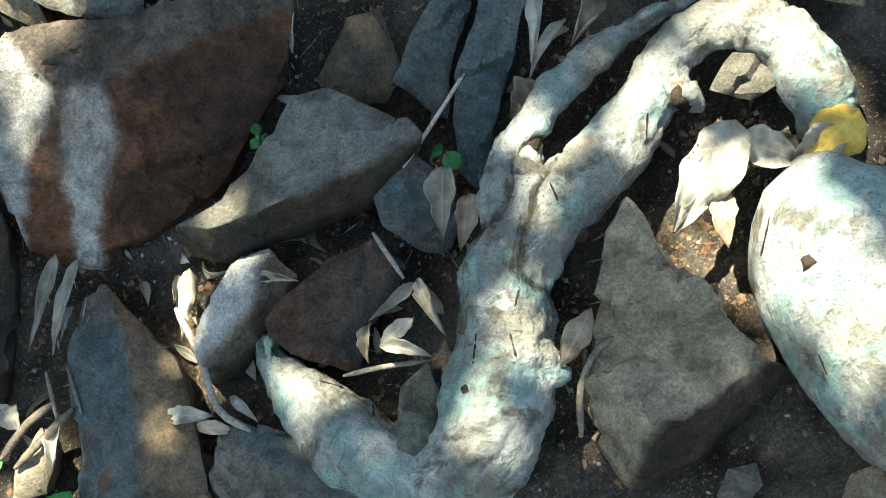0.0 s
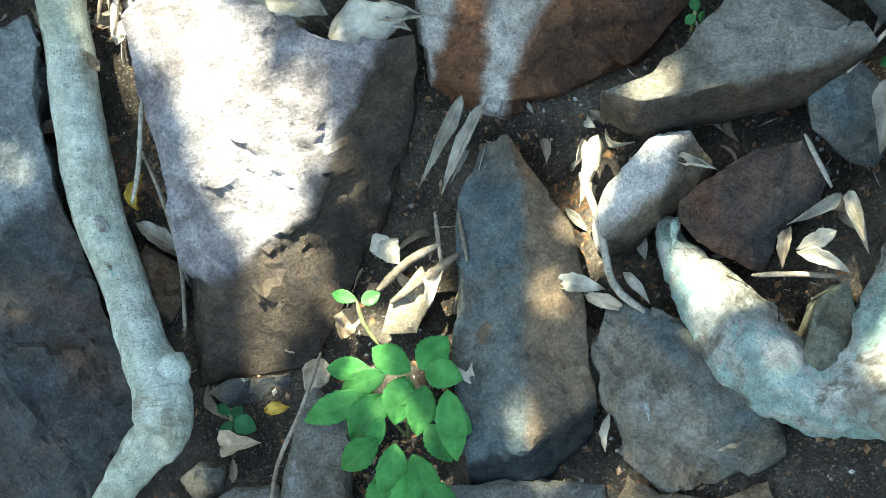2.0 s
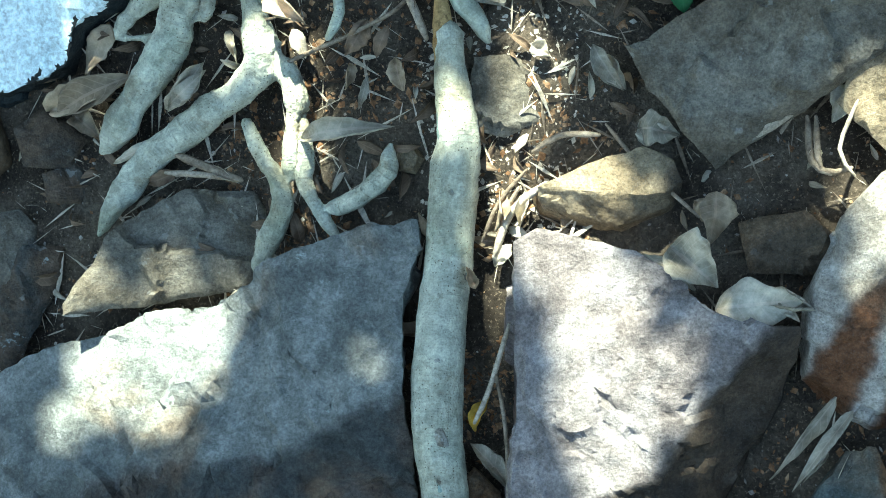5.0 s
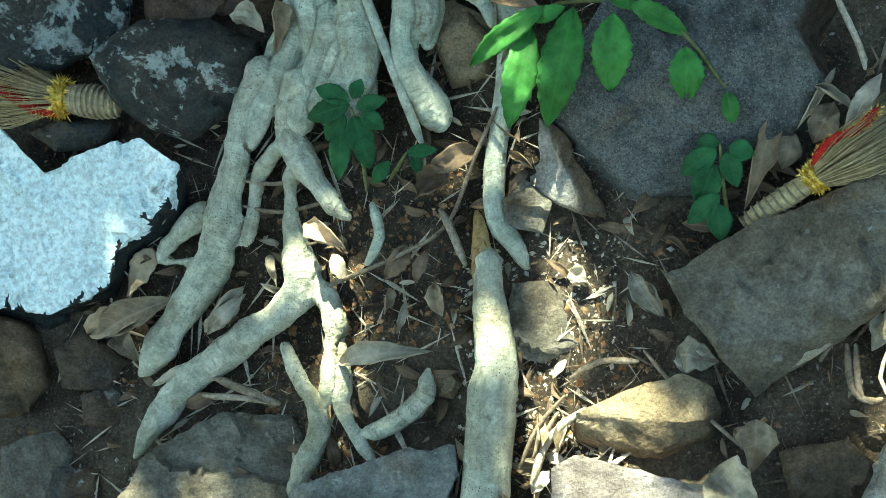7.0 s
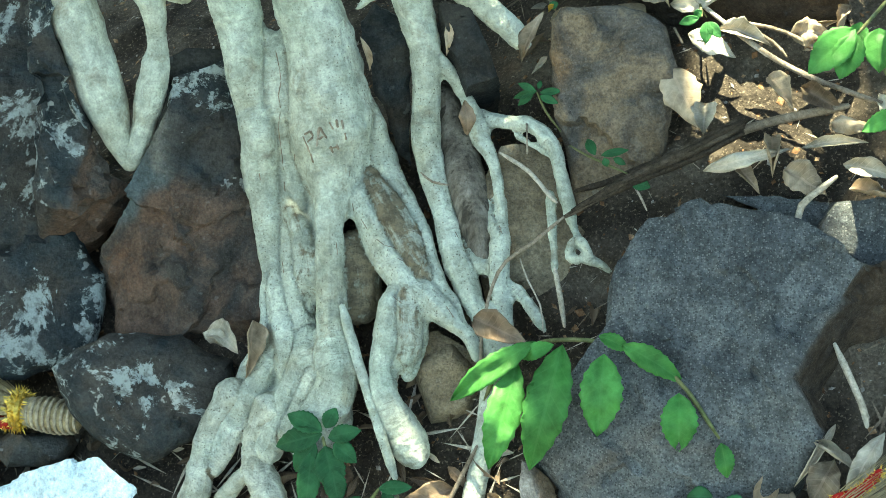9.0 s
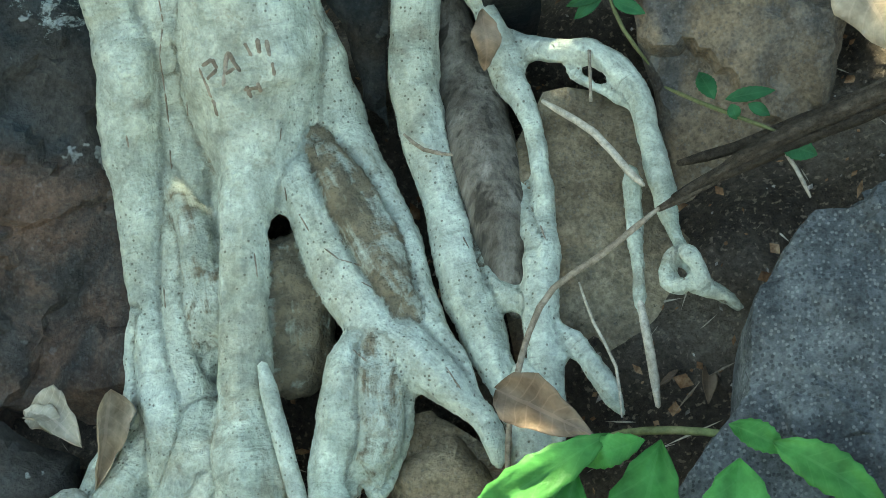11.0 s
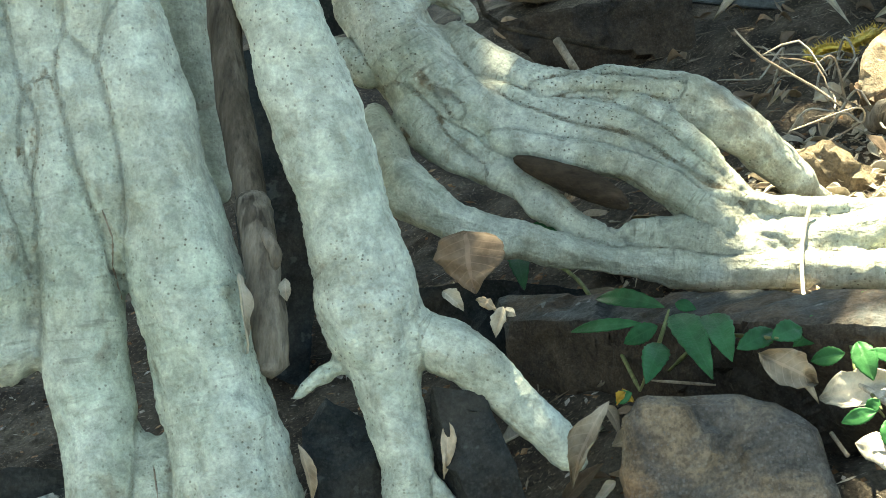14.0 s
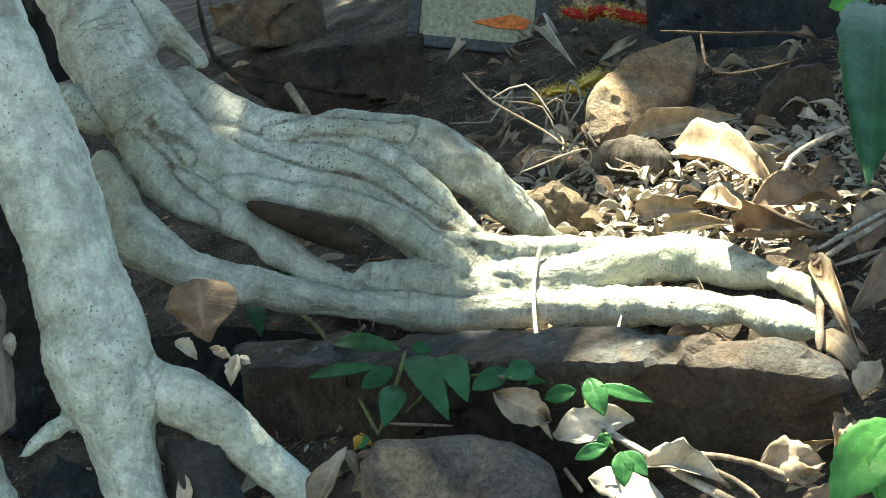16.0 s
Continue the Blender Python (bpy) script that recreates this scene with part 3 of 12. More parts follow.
def stone(place, right, front, outline, facets=(), tilt=(0, 0), proud=0.05, deep=0.15, edge=0.009, mat=None, name="rock", label="", rough=1.0, seed=0, category="rock", group="", kind="", detail=0.011, parent=None):
    """A broken stone. outline: its rim, in metres along right and up in the plane that faces front; facets: (u, v, angle, slope): a break
    line through (u, v), beyond which the face falls away in the direction of the angle; deep: how far its flanks reach down."""
    from mathutils.geometry import delaunay_2d_cdt
    front, right = Vector(front).normalized(), Vector(right)
    right = (right - front * right.dot(front)).normalized()
    up = front.cross(right)
    rng = random.Random(seed)
    o = Vector((rng.uniform(0, 90), rng.uniform(0, 90), rng.uniform(0, 90)))
    rim = []
    m = len(outline)
    wide = min(1.2, max(abs(a) + abs(b) for a, b in outline) / 0.16)
    for i in range(m):
        a, b = Vector(outline[i]), Vector(outline[(i + 1) % m])
        k = max(1, int((b - a).length / detail))
        nrm = Vector((b.y - a.y, a.x - b.x)).normalized()
        for s in range(k):
            q = a.lerp(b, s / k)
            j = rough * wide * (0.011 * noise.noise(Vector((q.x, q.y, 0)) * 9 + o) + 0.0045 * fbm(Vector((q.x, q.y, 0)) * 26 + o, 3))
            rim.append(q + nrm * j)
    R = np.array(rim)
    A, B = R, np.roll(R, -1, 0)

    def to_rim(p):
        ab, ap = B - A, p - A
        t = np.clip((ap * ab).sum(1) / ((ab * ab).sum(1) + 1e-12), 0, 1)
        return np.sqrt((((ap - ab * t[:, None])) ** 2).sum(1).min())
    lo, hi = R.min(0), R.max(0)
    inner = []
    g = detail
    for j, y in enumerate(np.arange(lo[1], hi[1], g * 0.87)):
        for x in np.arange(lo[0] + (g / 2 if j % 2 else 0), hi[0], g):
            q = np.array((x + rng.uniform(-.2, .2) * g, y + rng.uniform(-.2, .2) * g))
            ax, ay, bx, by = A[:, 0], A[:, 1], B[:, 0], B[:, 1]
            cr = ((ay > q[1]) != (by > q[1])) & (q[0] < (bx - ax) * (q[1] - ay) / (by - ay + 1e-12) + ax)
            if cr.sum() % 2 and to_rim(q) > 0.45 * g:
                inner.append(Vector(q))
    pts = rim + inner
    nr = len(rim)
    out = delaunay_2d_cdt(pts, [(i, (i + 1) % nr) for i in range(nr)], [], 1, 1e-5)
    flat, tris = out[0], [tuple(f) for f in out[2]]
    back = {}
    for newi, olds in enumerate(out[3]):
        for q in olds:
            back[q] = newi
    nrng = np.random.default_rng(seed + 7)
    FQ = np.array([(q.x, q.y) for q in flat])
    size = float(np.linalg.norm(hi - lo))
    plates = np.zeros(len(FQ))
    for spacing, tilt_most, step_most in ((0.42 * size, 0.24, 0.012), (0.19 * size, 0.16, 0.004), (0.03, 0.09, 0.0008)):
        k = min(900, max(3, int((hi - lo).prod() / spacing ** 2)))
        seeds = nrng.uniform(lo, hi, (k, 2))
        slopes, steps = nrng.normal(0, tilt_most * 0.6, (k, 2)), nrng.normal(0, step_most * 0.6, k)
        warp = FQ + 0.12 * spacing * np.stack([np.sin(FQ[:, 1] * 2.7 / spacing + seed), np.cos(FQ[:, 0] * 2.3 / spacing + seed)], 1)
        near = ((warp[:, None, :] - seeds[None]) ** 2).sum(2).argmin(1)
        plates += (slopes[near] * (FQ - seeds[near])).sum(1) + steps[near]
    plates = np.clip(plates, -0.16 * size, 0.05 * size) * 0.75 * min(1.0, rough)
    verts = []
    for qi, q in enumerate(flat):
        d = to_rim(np.array(q))
        h = proud + tilt[0] * q.x + tilt[1] * q.y
        for fu, fv, ang, slope in facets:
            over = (q.x - fu) * math.cos(ang) + (q.y - fv) * math.sin(ang) + 0.25 * edge * noise.noise(Vector((q.x, q.y, 0)) * 30 + o)
            if over > 0:
                h -= slope * over
        h = max(h, proud - 0.2) + plates[qi]
        e = min(1.0, d / edge)
        h -= edge * 0.8 * (1 - math.sqrt(max(0.0, 1 - (1 - e) ** 2)))
        p3 = Vector((q.x, q.y, 0))
        h += rough * (0.007 * fbm(p3 * 9 + o, 5) + 0.004 * abs(noise.noise(p3 * 26 + o)) + 0.002 * noise.noise(p3 * 80 + o))
        cell = noise.cell(p3 * 14 + o)
        h += rough * 0.003 * cell
        verts.append(Vector(place) + right * q.x + up * q.y + front * h)
    faces = tris
    ring = [back.get(i, i) for i in range(nr)]
    mid = Vector((sum(q.x for q in rim) / nr, sum(q.y for q in rim) / nr))
    last = ring
    for step_ in (0.25, 0.6, 1.0):
        nxt = []
        for i in range(nr):
            q = Vector(rim[i])
            q = q + (mid - q) * (0.04 + 0.12 * step_ ** 1.5)
            top = (verts[ring[i]] - Vector(place)).dot(front)
            p3 = Vector((q.x, q.y, step_ * deep))
            w = fbm(p3 * 12 + o, 3) * 0.010 * rough
            dirn = (Vector(rim[i]) - mid).normalized()
            q = q + dirn * w
            verts.append(Vector(place) + right * q.x + up * q.y + front * (top - deep * step_))
            nxt.append(len(verts) - 1)
        for i in range(nr):
            a, b, c, d = last[i], last[(i + 1) % nr], nxt[(i + 1) % nr], nxt[i]
            faces.append((d, c, b, a))
        last = nxt
    faces.append(tuple(reversed(last)))
    ob = put(name, verts, faces, STONE, parent, label, category, group, kind)
    stone_look(ob.data, [mat or "grey"], None, seed)
    ob.data.set_sharp_from_angle(angle=radians(38))
    return ob


LEAF_COLS = (-1, -0.75, -0.5, -0.25, 0, 0.25, 0.5, 0.75, 1)


def leaf_mesh(base, tip, width, facing, curl=0.15, fold=0.25, seed=0, wavy=0.06, shape=0.42, rows=16, jag=0.0, twist=0.0, cup=0.0, teeth=0.0):
    """Vertices and faces of a thin leaf with a midrib fold, a bend along its length and a little thickness."""
    base, tip, facing = Vector(base), Vector(tip), Vector(facing).normalized()
    rng = random.Random(seed)
    o = Vector((rng.uniform(0, 90), rng.uniform(0, 90), rng.uniform(0, 90)))
    along = tip - base
    length = along.length
    along.normalize()
    side = along.cross(facing).normalized()
    up = side.cross(along)
    verts, faces = [], []
    cols = LEAF_COLS
    for layer in (0, 1):
        for i in range(rows + 1):
            s = i / rows
            w = width / 2 * (math.sin(math.pi * min(1, s ** (math.log(0.5) / math.log(shape)))) ** 0.8) if 0 < s < 1 else 0.0006
            sd = (side * math.cos(twist * (s - 0.5)) + up * math.sin(twist * (s - 0.5)))
            w_even = w
            for c in cols:
                w = w_even * (1 + 0.65 * jag * noise.noise(Vector((s * 7, 3.0 if c > 0 else -3.0, 0)) + o) + (teeth * (0.5 - i % 2) if abs(c) == 1 else 0))
                x, z = c * w, abs(c) * w * fold
                if cup:
                    turn = cup * (0.6 + 0.8 * s)
                    x, z = w * math.sin(c * turn) / turn, z + w * (1 - math.cos(c * turn)) / turn
                z += length * curl * (math.sin(math.pi * s))
                z += 0.65 * width * wavy * (2 * noise.noise(Vector((s * 4, c * 1.4, 0)) + o) + 0.7 * noise.noise(Vector((s * 9, c * 2.6, 4)) + o))
                verts.append(base + along * (s * length) + sd * x + up * (z - layer * 0.0007))
    nc, nl = len(cols), (rows + 1) * len(cols)
    for i in range(rows):
        for k in range(nc - 1):
            a = i * nc + k
            faces.append((a, a + 1, a + 1 + nc, a + nc))
            b = a + nl
            faces.append((b + nc, b + 1 + nc, b + 1, b))
        a, b = i * nc, i * nc + nc - 1
        faces.append((a + nc, a + nc + nl, a + nl, a))
        faces.append((b, b + nl, b + nc + nl, b + nc))
    return verts, faces


def leaf(base, tip, width, facing, mat, label="", parent=None, name="dry_leaf", group="fallen leaves", **kw):
    v, f = leaf_mesh(base, tip, width, facing, **kw)
    if parent is not None:
        return leaf_way(put(name, v, f, mat, parent))
    return leaf_way(put(name, v, f, mat, None, label, "leaf", group), kw.get("rows", 16))


def leaf_way(ob, rows=16):
    """Stores for each vertex how far along (x) and across (y) its leaf it lies, for the veins."""
    nc = len(LEAF_COLS)
    me = ob.data
    i = np.arange(len(me.vertices)) % ((rows + 1) * nc)
    way = np.stack([(i // nc) / rows, np.array(LEAF_COLS)[i % nc], 0 * i], 1).astype(np.float32)
    me.attributes.new("leaf_way", 'FLOAT_VECTOR', 'POINT').data.foreach_set("vector", way.ravel())
    return ob


# ---- ground ----
def build_ground():
    xs = np.concatenate([np.array([-60, -25, -10, -5, -3, -2.2]), np.arange(-1.7, 2.7, 0.016), np.array([3.2, 4.5, 8, 20, 60])])
    ys = np.concatenate([np.array([-60, -25, -10, -4, -2, -1]), np.arange(-0.4, 5.6, 0.016), np.array([6.2, 8, 12, 25, 60])])
    rows_, cols_ = len(ys), len(xs)
    x, y = np.tile(xs, rows_), np.repeat(ys, cols_)
    p = np.column_stack([x, y, 0 * x])
    z = ground_z(x, y) - np.interp(y, [1.2, 1.7, 2.1, 2.3, 2.75, 3.0], [0.045, 0.012, 0.02, 0.07, 0.07, 0.012])
    z = z + 0.022 * clouds(p * 3.5, 3, 50) + 0.010 * clouds(p * 14, 2, 51) + 0.006 * clouds(p * 34, 2, 52) + 0.003 * np.abs(clouds(p * 75, 2, 53)) - 0.018
    faces = [(j * cols_ + i, j * cols_ + i + 1, (j + 1) * cols_ + i + 1, (j + 1) * cols_ + i) for j in range(rows_ - 1) for i in range(cols_ - 1)]
    return put("ground", np.column_stack([x, y, z]), faces, SOIL, None, "dark soil slope strewn with leaf mould and grit", "ground", "", "structure")


ground = build_ground()
tree = holder("tree", (-0.2, 2.6, 1.0), "pale-barked fig tree with spreading roots gripping a rocky slope", "tree")


def fused(name, stems, voxel, mat=None, parent=None, label="", lump=0.06, rough_=((0.09, 0.008), (0.025, 0.0025)), scars=(), scar_strength=(), seam_depth=0.009, soften=4, stain_shade=0.75):
    """Stems grown together into one skin, with brown stain and crevice shade coloured into the seams between them: a
    part of the tree, or a root of its own.
    scars: further stems that show as patches of brown, flaking bark."""
    verts, faces, rows_ = [], [], []
    every = list(stems) + list(scars)
    for k, stem in enumerate(every):
        pts_ = [(x, y, z, max(r, 0.007)) for x, y, z, r in stem]
        v, f = tube(pts_, 20, 0.02, 0.07, 300 + k, lump)
        n0 = len(verts)
        verts += v
        faces += [tuple(i + n0 for i in q) for q in f]
        c = spline(pts_, 0.012)
        t = np.gradient(c[:, :3], axis=0)
        t /= np.linalg.norm(t, axis=1)[:, None] + 1e-9
        way = np.concatenate([[0], np.cumsum(np.linalg.norm(np.diff(c[:, :3], axis=0), axis=1))]) + 3.7 * k
        rows_.append(np.column_stack([c, t, way, np.full(len(c), k)]))
    rows_ = np.vstack(rows_)
    ob = put(name, verts, faces, mat or BARK, parent, label, "root" if label else "", "tree roots" if label else "")
    rm = ob.modifiers.new("fuse", 'REMESH')
    rm.mode, rm.voxel_size, rm.use_smooth_shade = 'VOXEL', voxel, True
    sm = ob.modifiers.new("soften", 'SMOOTH')
    sm.factor, sm.iterations = 0.5, soften
    bpy.context.view_layer.update()
    me = bpy.data.meshes.new_from_object(ob.evaluated_get(bpy.context.evaluated_depsgraph_get()))
    ob.modifiers.clear()
    ob.data = me
    me.name = name
    n = len(me.vertices)
    p, nr = np.zeros(n * 3, np.float32), np.zeros(n * 3, np.float32)
    me.vertices.foreach_get("co", p)
    me.vertex_normals.foreach_get("vector", nr)
    p, nr = p.reshape(-1, 3).astype(float), nr.reshape(-1, 3).astype(float)
    mid = np.array(ob.matrix_world.translation if parent is None else parent.matrix_world.translation)
    w = p + mid
    best, other, d1, d2 = np.zeros(n, int), np.zeros(n, int), np.zeros(n), np.zeros(n)
    ids = rows_[:, 8].astype(int)
    first = np.searchsorted(ids, np.arange(len(every)))
    for part_ in np.array_split(np.arange(n), n // 2000 + 1):
        d = np.linalg.norm(w[part_, None, :] - rows_[None, :, :3], axis=2) / rows_[None, :, 3]
        per = np.minimum.reduceat(d, first, axis=1)
        best[part_] = d.argmin(1)
        d1[part_] = per.min(1)
        d[ids[best[part_]][:, None] == ids[None, :]] = 9
        other[part_] = d.argmin(1)
        d2[part_] = d.min(1)
    c = rows_[best]
    off = w - c[:, :3]
    forward = (off * c[:, 4:7]).sum(1)
    along = c[:, 7] + forward
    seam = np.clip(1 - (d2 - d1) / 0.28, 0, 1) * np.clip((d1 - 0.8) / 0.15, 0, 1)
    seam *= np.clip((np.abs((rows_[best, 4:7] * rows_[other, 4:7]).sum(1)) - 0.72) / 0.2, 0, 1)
    # seams get brown stain plus crevice darkening, both as colour
    seam_scar = stain_shade * seam ** 1.5
    for k, strength in enumerate(scar_strength):
        seam_scar = np.where(ids[best] == len(stems) + k, np.maximum(seam_scar * 0.6, strength), seam_scar)
    r = c[:, 3]
    unit = off / (np.linalg.norm(off, axis=1)[:, None] + 1e-9)
    flute = np.column_stack([unit * 2.2 + 7.0 * ids[best][:, None], along * 2.0])
    h = 0.05 * r * clouds(flute[:, :3] + 2.5 * flute[:, 3:4], 3, 3)
    h -= seam ** 2 * np.minimum(0.35 * r, seam_depth) * (1 + 0.5 * cloud(w * 30, 9))
    for size_, strength in rough_:
        h += 0.6 * strength * clouds(w / size_, 3, 21)
    h += 0.0022 * seam_scar * clouds(w * 70, 3, 31)
    me.vertices.foreach_set("co", (p + nr * h[:, None]).astype(np.float32).ravel())
    stem_look(me, off - forward[:, None] * c[:, 4:7], along, seam_scar)
    me.shade_smooth()
    me.update()
    return ob


def block(corners, sides, sink, mats, label, detail=0.010, relief=0.006, seed=0, category="rock"):
    """A stone broken along plain faces. corners: its vertices; sides: (material index, corner numbers) for each face; sink: how its
    rim runs back into the ground."""
    bm = bmesh.new()
    vs = [bm.verts.new(c) for c in corners]
    for k, ids in sides:
        f = bm.faces.new([vs[i] for i in ids])
        f.material_index = k
    bmesh.ops.recalc_face_normals(bm, faces=bm.faces[:])
    rim = [e for e in bm.edges if e.is_boundary]
    got = bmesh.ops.extrude_edge_only(bm, edges=rim)
    bmesh.ops.translate(bm, vec=sink, verts=[g for g in got["geom"] if isinstance(g, bmesh.types.BMVert)])
    bmesh.ops.triangulate(bm, faces=bm.faces[:], ngon_method='BEAUTY')
    for _ in range(6):
        long_ = [e for e in bm.edges if e.calc_length() > detail * 1.6]
        if not long_ or len(bm.faces) > 60000:
            break
        bmesh.ops.subdivide_edges(bm, edges=long_, cuts=1)
        bmesh.ops.triangulate(bm, faces=bm.faces[:])
    bmesh.ops.recalc_face_normals(bm, faces=bm.faces[:])
    if sum(f.normal.dot(Vector(sink)) * f.calc_area() for f in bm.faces) > 0:
        bmesh.ops.reverse_faces(bm, faces=bm.faces[:])
    bm.normal_update()
    edges_ = [e for e in bm.edges if len(e.link_faces) == 2 and e.calc_face_angle(0) > 0.25]
    worn = list({v for e in edges_ for v in e.verts})
    for _ in range(1):
        bmesh.ops.smooth_vert(bm, verts=worn, factor=0.5, use_axis_x=True, use_axis_y=True, use_axis_z=True)
    bm.normal_update()
    bm.verts.index_update()
    n = len(bm.verts)
    p = np.array([v.co for v in bm.verts])
    nr = np.array([v.normal for v in bm.verts])
    area = sum(f.calc_area() for f in bm.faces)
    rng = np.random.default_rng(seed)
    o = rng.uniform(0, 90, 3)
    fans = np.array([[corners[ids[0]], corners[ids[i]], corners[ids[i + 1]]] for _, ids in sides for i in range(1, len(ids) - 1)])
    size = np.linalg.norm(np.cross(fans[:, 1] - fans[:, 0], fans[:, 2] - fans[:, 0]), axis=1)
    mix_ = rng.dirichlet((1, 1, 1), 2400)
    pool = (fans[rng.choice(len(fans), 2400, p=size / size.sum())] * mix_[:, :, None]).sum(1)
    pool[:500] += np.array(sink) * rng.uniform(0, 1, (500, 1))
    h = chips(p, pool, 0.17, 14 * relief, 0.6 * relief, rng, area) + chips(p, pool, 0.07, 14 * relief, 0.28 * relief, rng, area) + chips(p, pool, 0.024, 10 * relief, 0.10 * relief, rng, area)
    h = np.clip(h, -2.0 * relief, 1.4 * relief)
    h += relief * (0.30 * clouds(p * 8 + o, 3, 1) + 0.22 * clouds(p * 38 + o, 3, 2))
    drift = 0.6 * relief * np.stack([clouds(p * 20 + o, 2, 11), clouds(p * 20 + o, 2, 12), clouds(p * 20 + o, 2, 13)], 1)
    pick = np.zeros((n, len(mats)))
    ends = np.array([(e.verts[0].index, e.verts[1].index) for e in bm.edges])
    for f in bm.faces:
        for v in f.verts:
            pick[v.index, f.material_index] += 1
    pick = np.maximum(pick, 1e-6) / pick.sum(1)[:, None]
    painted = mats[0] == "whitewash"
    for _ in range(6 if painted else 1):
        total = pick.copy()
        np.add.at(total, ends[:, 0], pick[ends[:, 1]])
        np.add.at(total, ends[:, 1], pick[ends[:, 0]])
        pick = total / total.sum(1)[:, None]
    runs = p * (np.array((75, 75, 9)) if painted else 28) + o
    pick = pick * np.exp((3.2 if painted else 1.3) * np.stack([clouds(runs, 3, 20 + k) for k in range(len(mats))], 1))
    pick = pick / pick.sum(1)[:, None]
    p = p + nr * h[:, None] + drift
    c = p.mean(0)
    for v, q in zip(bm.verts, p - c):
        v.co = q
    for f in bm.faces:
        f.material_index = 0
    me = bpy.data.meshes.new("rock")
    bm.to_mesh(me)
    bm.free()
    if painted:
        me.materials.append(ROCK_WHITE)
        me.materials.append(STONE)
        tri = np.array([q.vertices for q in me.polygons])
        me.polygons.foreach_set("material_index", (pick[tri, 1].mean(1) > 0.5).astype(np.int32))
        mats = ["slate", "slate"]
    else:
        me.materials.append(STONE)
    stone_look(me, mats, pick, seed)
    me.shade_smooth()
    me.set_sharp_from_angle(angle=0.5)
    ob = new("rock", me)
    ob.location = c
    ob.matrix_world = Matrix.Translation(c)
    return tagged(ob, label, category)


def build_unseen_crown(gaps_, seed=5):
    """The tree's leafy crown, far overhead: unseen, added to shade the slope, with gaps cut so that the sun reaches
    chosen patches of ground.
    """
    rng = np.random.default_rng(seed)
    n = 34000
    c = np.stack([rng.uniform(-5.6, 3.2, n), rng.uniform(0.6, 11.0, n), rng.uniform(5.2, 6.8, n)], 1)
    r = np.hypot((c[:, 0] + 1.2) / 4.2, (c[:, 1] - 5.6) / 5.0)
    c = c[r < 0.9 + 0.18 * np.sin(5 * np.arctan2(c[:, 1] - 5.6, c[:, 0] + 1.2)) * 0.5]
    n = len(c)
    size = rng.uniform(0.07, 0.15, n)
    g = np.array(gaps_)
    s = np.array(SUN_DIR)
    d = c[:, None, :] - g[None, :, :3]
    along = d @ s
    off = np.linalg.norm(d - along[..., None] * s, axis=2)
    keep = (off > g[None, :, 3] + np.clip(g[None, :, 3] / 0.12, 0.25, 0.75) * size[:, None]).all(1)
    c, size = c[keep], size[keep]
    verts, faces = [], []
    for p, w in zip(c, size):
        a = rng.uniform(0, 2 * math.pi)
        u = np.array([math.cos(a), math.sin(a), rng.uniform(-0.5, 0.5)])
        v = np.array([-math.sin(a), math.cos(a), rng.uniform(-0.5, 0.5)]) * 0.55
        k = len(verts)
        verts += [p - u * w, p - u * 0.2 * w + v * w, p + u * w, p - u * 0.2 * w - v * w]
        faces += [(k, k + 1, k + 2), (k, k + 2, k + 3)]
    return put("crown", verts, faces, UNSEEN_CROWN, tree, kind="stuff", smooth=False)


def scatter(name, n, mat, small, large, box, seed, label, flat=0.35, lift=0.0, slim=1.0):
    """Loose crumbs strewn over the soil, as one sheet of stuff."""
    rng = np.random.default_rng(seed)
    verts, faces = [], []
    dg = bpy.context.evaluated_depsgraph_get()
    inv = ground.matrix_world.translation
    for _ in range(n):
        x, y = rng.uniform(box[0], box[1]), rng.uniform(box[2], box[3])
        hit_, p, nr, _i = ground.ray_cast(Vector((x, y, 9)) - inv, Vector((0, 0, -1)))
        if not hit_:
            continue
        p = p + inv
        s = small + (large - small) * rng.random() ** 2.5
        q = Vector((rng.normal(), rng.normal(), rng.normal())).normalized()
        u = nr.cross(q).normalized()
        v = nr.cross(u)
        k = len(verts)
        a, b, h = s * rng.uniform(0.6, 1), s * slim * rng.uniform(0.25, 0.7), s * flat * rng.uniform(0.4, 1)
        o = p + nr * (lift + 0.2 * h)
        verts += [o - u * a, o - v * b + nr * h * rng.uniform(0.2, 1), o + u * a + nr * h * rng.uniform(-0.2, 0.8), o + v * b, o + nr * h, o - nr * h]
        faces += [(k, k + 1, k + 4), (k + 1, k + 2, k + 4), (k + 2, k + 3, k + 4), (k + 3, k, k + 4), (k + 1, k, k + 5), (k + 2, k + 1, k + 5), (k + 3, k + 2, k + 5), (k, k + 3, k + 5)]
    return put(name, verts, faces, mat, None, label, name.replace("_", " "), "", "stuff", smooth=False)


